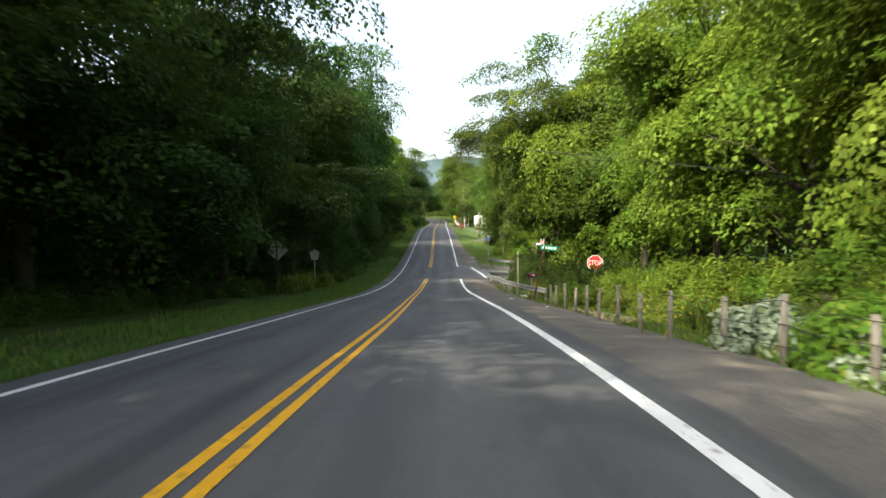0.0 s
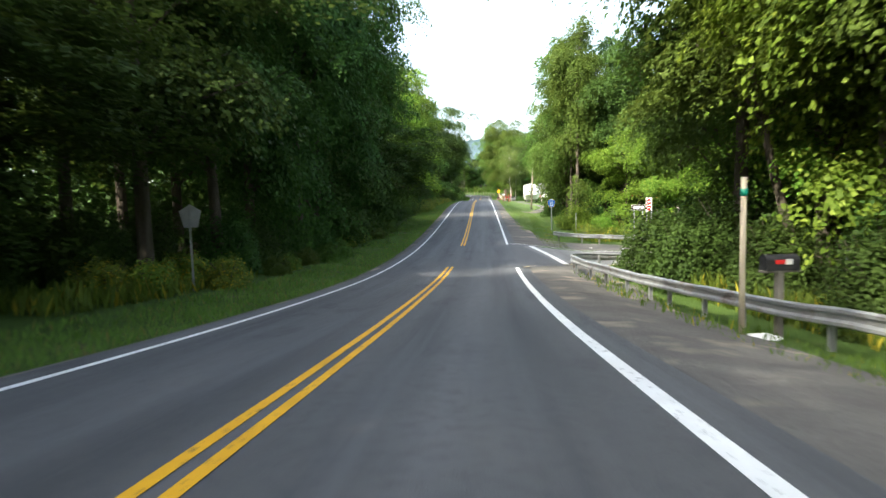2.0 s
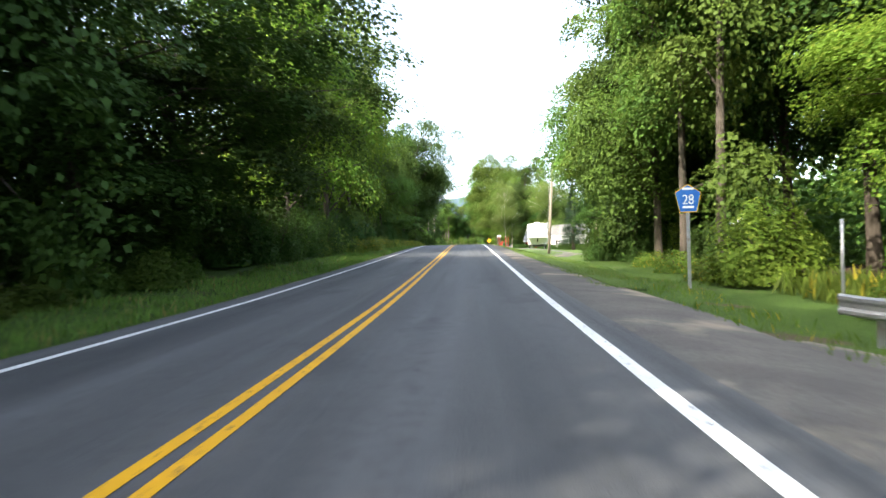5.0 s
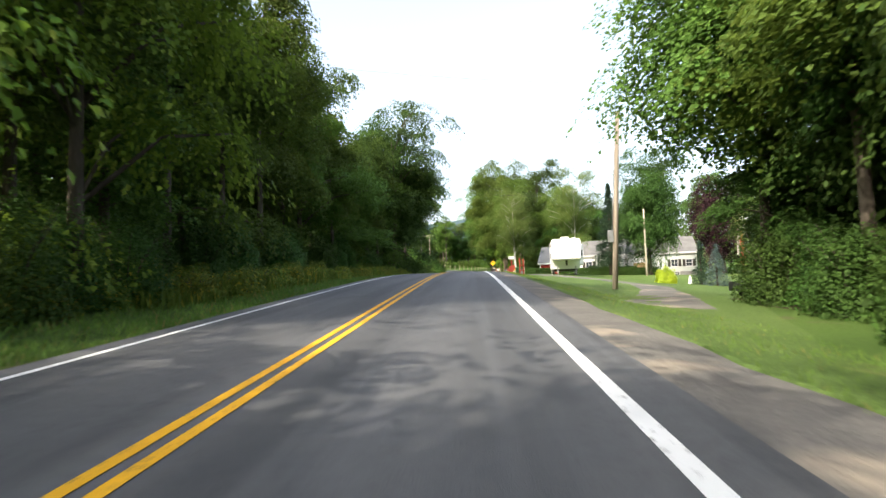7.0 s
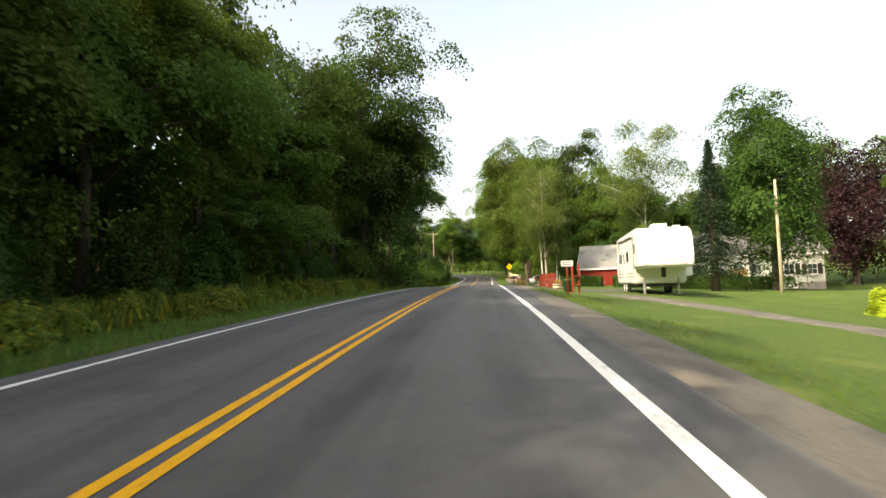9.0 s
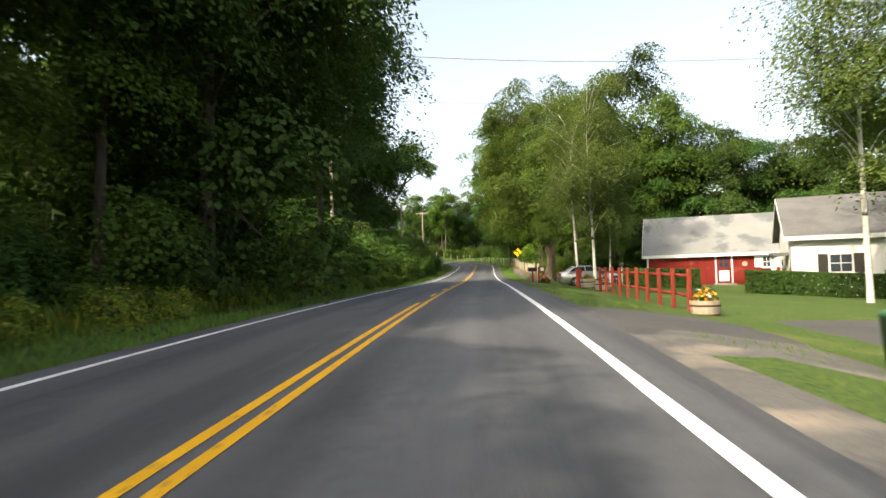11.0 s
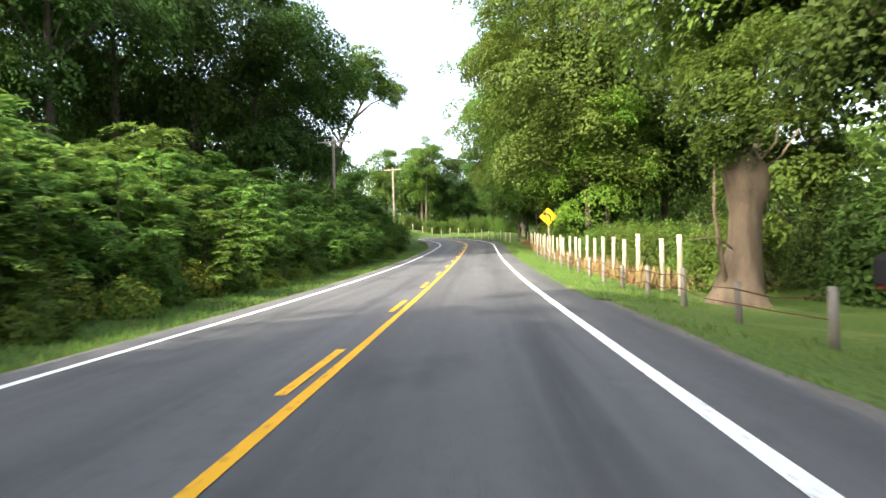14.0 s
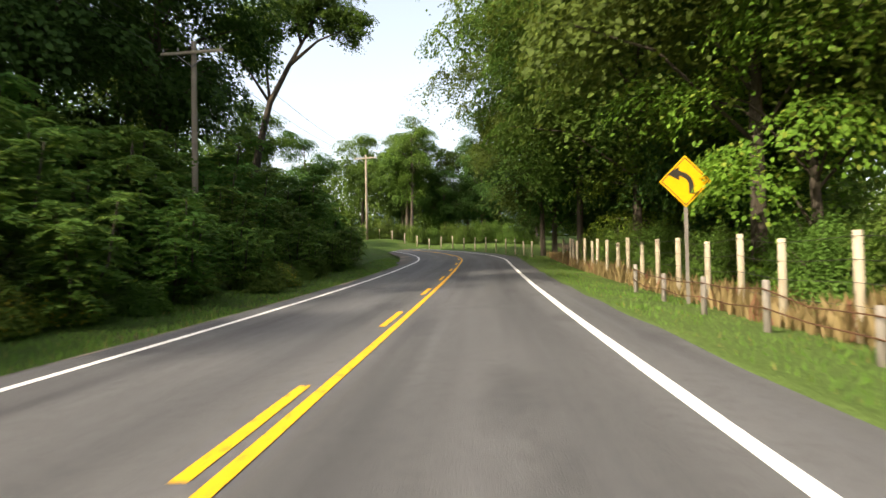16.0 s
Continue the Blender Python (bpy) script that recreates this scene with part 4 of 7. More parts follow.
def curve_sign():
    x, y = 3.26, 228.3
    z = ground_z(x, y)
    t = thing("curve_warning_sign", x, y, z, 4, "yellow diamond warning sign with a left-curve arrow", "sign")
    c = 1.93 - z
    u_post(t, 0, -0.3, c + 0.5, 0.02, GREY_WOOD, 0.045)
    r = 0.63
    p = plate("plate", lifted([(0, -r), (r, 0), (0, r), (-r, 0)], c), SIGN_YELLOW, t, 0)
    b0, b1 = 0.585, 0.555
    for q in range(4):
        a, b = (math.cos(q * math.pi / 2), math.sin(q * math.pi / 2)), (math.cos((q + 1) * math.pi / 2), math.sin((q + 1) * math.pi / 2))
        plate("border", lifted([(a[0] * b0, a[1] * b0), (b[0] * b0, b[1] * b0), (b[0] * b1, b[1] * b1), (a[0] * b1, a[1] * b1)], c), SIGN_BLACK, p, -0.005, 0.002, "black border line")
    left, right = [], []
    for k in range(9):
        a = radians(10 * k)
        cx, cz = -0.22, -0.10
        left.append((cx + 0.30 * math.cos(a) * 1.0, cz + 0.24 * math.sin(a)))
        right.append((cx + 0.42 * math.cos(a), cz + 0.36 * math.sin(a)))
    body = [(0.20, -0.30), (0.20, -0.10)] + right + left[::-1] + [(0.08, -0.10), (0.08, -0.30)]
    plate("arrow_shaft", lifted(body, c), SIGN_BLACK, p, -0.005, 0.002, "black curved arrow")
    plate("arrow_head", lifted([(-0.44, 0.18), (-0.15, 0.03), (-0.15, 0.35)], c), SIGN_BLACK, p, -0.008, 0.002, "black arrow head")


curve_sign()


def back_sign(x, y, z_mid, outline, post_h, label, turn=0):
    z = ground_z(x, y)
    t = thing("road_sign", x, y, z, turn, label, "sign")
    c = z_mid - z
    plate("plate", lifted(outline, c), SIGN_BACK, t, 0.03)
    u_post(t, 0, -0.3, c + post_h, -0.045, RUST if "rusty" in label else GALV, 0.04)
    return t


back_sign(-8.6, 34.5, -0.76, [(0, -0.62), (0.66, 0), (0, 0.62), (-0.66, 0)], 0.5, "grey back of a diamond sign on a rusty post", 8)
back_sign(-8.85, 45.1, -1.62, [(a, b) for a, b in pentagon(0.40)], 0.3, "grey back of a pentagon sign on a thin post", 4)
back_sign(-13.2, 66.0, ground_z(-13.2, 66.0) + 0.75, [(-0.3, -0.2), (0.3, -0.2), (0.3, 0.2), (-0.3, 0.2)], 0.1, "small grey sign among the roadside weeds", 0)


def bare_post(x, y, h, r, material, label, name="post"):
    z = ground_z(x, y)
    t = thing(name, x, y, z, 0, label, "post")
    bm = bmesh.new()
    tube(bm, [(0, 0, -0.3), (0.01, 0.01, h * 0.5), (0.02, 0, h)], [r, r * 0.97, r * 0.93], 8)
    part("shaft", bm, material, t)
    return t


bare_post(13.8, 66.5, 2.75, 0.075, GREY_WOOD, "bare weathered wooden post behind the guardrail")
bare_post(8.5, 77.0, 1.9, 0.035, GALV, "thin bare steel post beside the gravel")
p = bare_post(5.78, 36.3, 2.75, 0.055, PALE_WOOD, "pale square post with a green tape band")
bm = bmesh.new()
tube(bm, [(0.02, 0, 2.43), (0.02, 0, 2.55)], 0.062, 8)
part("tape", bm, SIGN_GREEN, p, "green tape band")


def mailbox(x, y, h, turn, post_material, label, flag=None, length=0.62):
    t = thing("mailbox", x, y, None, turn, label, "mailbox")
    bm = bmesh.new()
    box(bm, (-0.06, -0.06, -0.3), (0.06, 0.06, h), 0.008)
    part("post", bm, post_material, t)
    bm = bmesh.new()
    box(bm, (-0.34, -0.1, h), (0.34, 0.1, h + 0.04), 0.005)
    part("board", bm, post_material, t)
    bm = bmesh.new()
    w, k = 0.125, 10
    ring = [(-w, 0), (w, 0)] + [(w * math.cos(math.pi * i / k), 0.17 + w * math.sin(math.pi * i / k)) for i in range(k + 1)]
    a = [bm.verts.new((-length / 2, o, h + 0.04 + q)) for o, q in ring]
    b = [bm.verts.new((length / 2, o, h + 0.04 + q)) for o, q in ring]
    bm.faces.new(a[::-1])
    bm.faces.new(b)
    for i in range(len(ring)):
        bm.faces.new((a[i], a[(i + 1) % len(ring)], b[(i + 1) % len(ring)], b[i]))
    bmesh.ops.recalc_face_normals(bm, faces=bm.faces[:])
    body = part("box", bm, BLACK, t, "black metal mailbox")
    bm = bmesh.new()
    box(bm, (-length / 2 - 0.012, -0.1, h + 0.06), (-length / 2, 0.1, h + 0.27), 0.004)
    part("door", bm, BLACK, body)
    if flag:
        bm = bmesh.new()
        box(bm, (-0.16, -w - 0.02, h + 0.16), (0.12, -w - 0.006, h + 0.24), 0.003)
        part("flag", bm, SIGN_RED, body, "red metal flag")
        bm = bmesh.new()
        box(bm, (0.02, -w - 0.026, h + 0.15), (0.16, -w - 0.021, h + 0.25), 0.002)
        part("number_bar", bm, SIGN_WHITE, body, "white marking bar")
    return t


mailbox(6.72, 37.0, 1.22, 8, GREY_WOOD, "black roadside mailbox with a red flag, on a wooden post", True)

bm = bmesh.new()
rng0 = random.Random(3)
for k in range(10):
    a = k * 0.63
    bm.verts.new((0.42 * math.cos(a) * rng0.uniform(0.7, 1.1), 0.28 * math.sin(a) * rng0.uniform(0.7, 1.1), 0.02))
tip = [bm.verts.new((0.1, 0.02, 0.09)), ]
bm.verts.ensure_lookup_table()
for k in range(10):
    bm.faces.new((bm.verts[k], bm.verts[(k + 1) % 10], tip[0]))
LITTER = flat("litter", (0.7, 0.7, 0.68), 0.6)
t = thing("litter_bag", 6.1, 36.3, label="crumpled white plastic bag on the gravel", category="litter")
part("bag", bm, LITTER, t)
for x, y, s in ((4.3, 26.0, 0.25), (5.0, 20.5, 0.2), (8.2, 67.3, 0.4), (10.1, 66.1, 0.35)):
    m = pose(x, y, ground_z(x, y) + 0.03, 0, 0, x * 40) @ Matrix.Scale(s, 4)
    copy_thing(t, m)

# ------------------------------------------------------------ wire fence by the first bend


def fence_line(posts, heights, r, material, label, wires, wire_material, category="fence", sag=0.03, wr=0.006):
    x0, y0 = posts[0]
    t = thing("fence", x0, y0, label=label, category=category)
    base = t.matrix_basis.translation
    tops = []
    for i, (x, y) in enumerate(posts):
        h = heights[i % len(heights)]
        z = ground_z(x, y) - base.z
        lx, ly = 0.05 * noise.noise((x * 3, y * 3, 1)), 0.05 * noise.noise((x * 3, y * 3, 8))
        bm = bmesh.new()
        q = Vector((x - base.x, y - base.y, z))
        tube(bm, [q + Vector((0, 0, -0.3)), q + Vector((lx * 0.5, ly * 0.5, h * 0.5)), q + Vector((lx, ly, h))], [r * 1.05, r, r * 0.94], 8)
        part("post", bm, material, t)
        tops.append((q, Vector((lx, ly, h))))
    for f in wires:
        bm = bmesh.new()
        line = []
        for i, (q, v) in enumerate(tops):
            p = q + v * f + Vector((-r, 0, 0))
            if i:
                line.append((line[-1] + p) / 2 - Vector((0, 0, sag * (1 + 1.5 * noise.noise((p.y, f * 9, 2))))))
            line.append(p)
        tube(bm, line, wr, 4)
        part("wire", bm, wire_material, t, "sagging fence wire")
    return t


fence_line([(6.2, 4.6), (6.15, 6.2), (5.85, 7.4), (5.8, 8.9), (5.45, 10.2), (5.4, 11.6), (5.4, 13.2), (5.4, 14.9), (5.5, 16.6), (5.55, 18.4), (5.6, 20.4), (5.7, 22.6), (5.9, 25.0)], [0.88, 0.80, 0.94, 0.84], 0.047, GREY_WOOD, "weathered post and wire fence at the shoulder", (0.92, 0.6, 0.3), WIRE)
t_posts = [(road_x(y) + 7.0 + 0.25 * noise.noise((y * 0.3, 0, 5)), y) for y in [203.4 + 1.95 * k for k in range(27)]]
fence_line(t_posts, [1.72, 1.64, 1.78, 1.6, 1.7], 0.075, PALE_WOOD, "pale split-wood pasture fence with wires", (0.95, 0.75, 0.55, 0.35), WIRE, sag=0.015)
fence_line([(road_x(y) + 5.85, y) for y in [194.6 + 2.6 * k for k in range(15)]], [0.8, 0.72, 0.85], 0.06, GREY_WOOD, "low old post fence with a rusty sagging wire", (0.85, 0.5), RUST, sag=0.07, wr=0.012)
bend_posts = [centre(s) for s in [258 + 2.4 * k for k in range(22)]]
fence_line([(p.x + h.y * 5.6, p.y - h.x * 5.6) for p, h in bend_posts], [1.25, 1.15, 1.3], 0.07, PALE_WOOD, "pale post fence round the outside of the bend", (0.8, 0.4), WIRE, sag=0.02)

# ------------------------------------------------------------ utility poles and cables


def utility_pole(x, y, top, r=0.15, arms=(), label="tall brown wooden utility pole", box_at=None, turn=0.0, material=None, lean=0.0):
    z = ground_z(x, y)
    t = thing("utility_pole", x, y, z, turn, label, "utility pole")
    h = top - z
    bm = bmesh.new()
    tube(bm, [(0, 0, -0.5), (lean * 0.4, 0, h * 0.4), (lean * 0.75, 0, h * 0.75), (lean, 0, h)], [r, r * 0.88, r * 0.78, r * 0.68], 10)
    part("pole", bm, material or POLE_WOOD, t)
    for dz, w in arms:
        bm = bmesh.new()
        box(bm, (-w / 2, -r - 0.08, h - dz - 0.06), (w / 2, -r + 0.03, h - dz + 0.06), 0.01)
        arm = part("crossarm", bm, PALE_WOOD, t)
        for sx in (-1, 1):
            bm = bmesh.new()
            tube(bm, [(sx * w * 0.25, -r - 0.02, h - dz - 0.05), (0, -r * 0.8, h - dz - 0.65)], 0.02, 5)
            part("brace", bm, GALV, t)
        for sx in (-0.46, -0.22, 0.22, 0.46):
            bm = bmesh.new()
            tube(bm, [(sx * w, -r - 0.02, h - dz + 0.06), (sx * w, -r - 0.02, h - dz + 0.11), (sx * w, -r - 0.02, h - dz + 0.13), (sx * w, -r - 0.02, h - dz + 0.24)], [0.015, 0.015, 0.045, 0.03], 7)
            part("insulator", bm, SIGN_BACK, arm)
    if box_at:
        bm = bmesh.new()
        box(bm, (-r - 0.22 + lean * 0.3, -0.16, box_at - 0.3), (-r + 0.03 + lean * 0.3, 0.14, box_at + 0.3), 0.02)
        part("meter_box", bm, GALV, t, "grey electric meter box")
        bm = bmesh.new()
        tube(bm, [(-r - 0.02 + lean * 0.3, -0.06, box_at + 0.3), (-r * 0.9 + lean * 0.95, -0.06, h * 0.95)], 0.022, 6)
        part("conduit", bm, GALV, t)
    return t


utility_pole(7.50, 121.6, 6.25, 0.15, (), "wooden utility pole with a grey meter box, on the lawn", 2.75, 0.0, None, 0.62)
utility_pole(19.7, 160.4, 5.5, 0.12, (), "slim pale wooden pole on the lawn", None, 0, PALE_WOOD)
utility_pole(-14.54, 239.3, 10.3, 0.16, ((0.55, 3.0),), "wooden utility pole with a crossarm above the sumac", None, -4)
utility_pole(-16.8, 288.9, 14.2, 0.18, ((0.4, 3.2),), "wooden utility pole with a crossarm at the bend", None, -12)
utility_pole(-15.9, 203.0, 11.0, 0.2, (), "dark wooden utility pole among the trees")


def cable(a, b, sag, r=0.012, label="thin black overhead cable across the sky"):
    a, b = Vector(a), Vector(b)
    t = new("cable")
    t.matrix_basis = Matrix.Translation(a)
    tagged(t, label, "cable", "overhead cables")
    bm = bmesh.new()
    tube(bm, [(b - a) * f - Vector((0, 0, 4 * sag * f * (1 - f))) for f in [k / 14 for k in range(15)]], r, 5)
    part("strand", bm, CABLE, t)


for dx in (-1.35, 0.0, 1.35):
    cable((-14.54 + dx, 239.2, 9.95), (-16.8 + dx, 288.8, 14.0), 1.0)
    cable((-14.54 + dx, 239.2, 9.95), (-15.9 + dx * 0.2, 203.0, 10.6), 0.8)
cable((-9.5, 66, 11.6), (15.5, 7.0, -0.2 + 0.5), 0.4, 0.014)
cable((-14, 176, 12.2), (26, 176, 9.9), 1.1, 0.014)
cable((-15.9, 203, 10.7), (-14, 176, 12.0), 0.3)
cable((-14, 200, 16.2), (36, 200, 15.8), 1.4, 0.010)
cable((-14, 140, 17.0), (30, 140, 13.2), 1.0, 0.009)
cable((8.1, 121.6, 6.1), (-12, 128, 9), 0.4, 0.006)
# ------------------------------------------------------------ camper, car, trailer
RV_WHITE = surface("camper_skin", (0.78, 0.78, 0.76), (0.72, 0.72, 0.70), 0.8, 30, 0.35, 0, 0.05, 0.06, 0.5)
GLASS_DARK = flat("dark_glass", (0.02, 0.025, 0.03), 0.05, 0, 0.6)
RUBBER = flat("rubber", (0.022, 0.022, 0.022), 0.85)
CHROME = flat("bright_alloy", (0.72, 0.72, 0.72), 0.25, 0.9)
GREY_TRIM = flat("grey_trim", (0.30, 0.30, 0.31), 0.5)


def loft_x(bm, outline, x0, x1, bevel=0.0):
    """A body: a side outline of (y, z) drawn through from x0 to x1."""
    a = [bm.verts.new((x0, y, z)) for y, z in outline]
    b = [bm.verts.new((x1, y, z)) for y, z in outline]
    fa, fb = bm.faces.new(a), bm.faces.new(b[::-1])
    n = len(a)
    for i in range(n):
        bm.faces.new((a[i], b[i], b[(i + 1) % n], a[(i + 1) % n]))
    bmesh.ops.recalc_face_normals(bm, faces=bm.faces[:])
    if bevel:
        bmesh.ops.bevel(bm, geom=bm.edges[:], offset=bevel, segments=2, affect="EDGES")


def wheel_parts(parent, x, y, z, r, w, axis="x", spokes=5, rim=None):
    """A tyre with a spoked rim; axis: which way the axle points."""
    m = pose(x, y, z) @ (Matrix.Rotation(radians(90), 4, "Y") if axis == "x" else Matrix.Rotation(radians(90), 4, "X"))
    bm = bmesh.new()
    tube(bm, [(0, 0, -w / 2), (0, 0, -w * 0.4), (0, 0, w * 0.4), (0, 0, w / 2)], [r * 0.9, r, r, r * 0.9], 24)
    bmesh.ops.transform(bm, matrix=m, verts=bm.verts[:])
    tyre = part("wheel", bm, RUBBER, parent)
    for s in (-1, 1):
        bm = bmesh.new()
        tube(bm, [(0, 0, s * w * 0.5), (0, 0, s * (w * 0.5 + 0.012))], [r * 0.70, r * 0.66], 24)
        bmesh.ops.transform(bm, matrix=m, verts=bm.verts[:])
        part("rim_bed", bm, SIGN_BLACK, tyre)
        for k in range(spokes):
            bm = bmesh.new()
            a = 2 * math.pi * k / spokes
            box(bm, (-0.035 * r / 0.3, 0.02, s * (w * 0.5 + 0.02) - 0.008), (0.035 * r / 0.3, r * 0.66, s * (w * 0.5 + 0.02) + 0.008), 0.004, m @ Matrix.Rotation(a, 4, "Z"))
            part("spoke", bm, rim or CHROME, tyre)
        bm = bmesh.new()
        tube(bm, [(0, 0, s * (w * 0.5 + 0.01)), (0, 0, s * (w * 0.5 + 0.04))], [0.06, 0.045], 12)
        bmesh.ops.transform(bm, matrix=m, verts=bm.verts[:])
        part("hub", bm, rim or CHROME, tyre)
    return tyre


def camper():
    """A fifth-wheel camper: raised nose over two jack legs."""
    x0, x1, y0, g = 7.8, 10.6, 150.0, ground_z(9.0, 152.5)
    cx = (x0 + x1) / 2
    t = thing("camper", cx, y0, g, -5, "large white fifth-wheel camper parked on jack legs", "camper")
    hw = (x1 - x0) / 2
    bm = bmesh.new()
    side = [(0.10, 1.50), (0.0, 1.75), (0.05, 2.9), (0.35, 3.45), (0.8, 3.62), (8.9, 3.55), (9.0, 3.4), (9.0, 0.62), (2.0, 0.62), (1.75, 1.45)]
    loft_x(bm, side, -hw, hw, 0.09)
    body = part("body", bm, RV_WHITE, t, "smooth white camper body")
    bm = bmesh.new()
    box(bm, (-0.45, 1.0, 3.6), (0.35, 1.9, 3.85), 0.06)
    part("roof_unit", bm, RV_WHITE, t, "white roof air conditioner")
    for x, y in ((-0.9, 3.4), (0.75, 0.9)):
        bm = bmesh.new()
        box(bm, (x - 0.2, y - 0.2, 3.55), (x + 0.2, y + 0.2, 3.70), 0.04)
        part("roof_vent", bm, RV_WHITE, t)
    bm = bmesh.new()
    box(bm, (hw - 0.02, 2.2, 1.0), (hw + 0.38, 6.0, 3.1), 0.03)
    so = part("slide_out", bm, RV_WHITE, t, "white slide-out room")
    bm = bmesh.new()
    box(bm, (hw + 0.06, 2.185, 1.9), (hw + 0.30, 2.205, 2.5), 0.01)
    part("window", bm, GLASS_DARK, so, "small dark window")
    for y, z, w, h in ((1.0, 2.3, 0.55, 0.5), (3.6, 1.9, 0.9, 0.6), (6.6, 1.9, 0.9, 0.6)):
        bm = bmesh.new()
        box(bm, (-hw - 0.02, y, z), (-hw + 0.02, y + w, z + h), 0.01)
        part("window", bm, GLASS_DARK, body)
    bm = bmesh.new()
    box(bm, (-hw - 0.025, 5.0, 0.75), (-hw + 0.02, 5.7, 2.65), 0.015)
    d = part("door", bm, RV_WHITE, body, "white camper door")
    bm = bmesh.new()
    box(bm, (-hw - 0.035, 5.15, 1.8), (-hw - 0.026, 5.55, 2.4), 0.003)
    part("door_window", bm, GLASS_DARK, d)
    for z in (1.0, 1.18):
        bm = bmesh.new()
        box(bm, (-hw - 0.012, 2.1, z), (-hw + 0.01, 8.9, z + 0.07), 0.003)
        part("stripe", bm, GREY_TRIM, body)
    bm = bmesh.new()
    tube(bm, [(-hw - 0.06, 1.3, 3.3), (-hw - 0.06, 7.6, 3.3)], 0.06, 8)
    part("awning_roll", bm, SIGN_WHITE, t, "rolled white awning")
    for y in (1.35, 7.5):
        bm = bmesh.new()
        box(bm, (-hw - 0.08, y, 0.9), (-hw - 0.02, y + 0.05, 3.3), 0.006)
        part("awning_arm", bm, GREY_TRIM, t)
    for x in (-0.85, 0.95):
        bm = bmesh.new()
        box(bm, (x - 0.05, 1.9, 0.03), (x + 0.05, 2.0, 0.9), 0.006)
        leg = part("jack_leg", bm, GREY_TRIM, t, "grey steel jack leg")
        bm = bmesh.new()
        box(bm, (x - 0.13, 1.82, 0.0), (x + 0.13, 2.08, 0.03), 0.004)
        part("foot", bm, GREY_TRIM, leg)
    bm = bmesh.new()
    box(bm, (-0.10, 0.75, 0.95), (0.10, 0.95, 1.52), 0.02)
    part("hitch_pin", bm, SIGN_BLACK, t, "dark hitch pin box")
    bm = bmesh.new()
    box(bm, (-hw + 0.2, 2.2, 0.45), (hw - 0.2, 8.8, 0.62), 0.02)
    part("chassis", bm, SIGN_BLACK, t, "black steel chassis")
    for y in (5.6, 6.5):
        for x in (-hw + 0.2, hw - 0.2):
            wheel_parts(t, x, y, 0.37, 0.37, 0.22, "x", 6, SIGN_WHITE)
    for y, z in ((0.06, 1.62), ):
        for x in (-1.0, 1.0):
            bm = bmesh.new()
            box(bm, (x - 0.06, y - 0.03, z), (x + 0.06, y + 0.02, z + 0.05), 0.005)
            part("marker_lamp", bm, flat("amber", (0.6, 0.25, 0.02), 0.3), t)


camper()


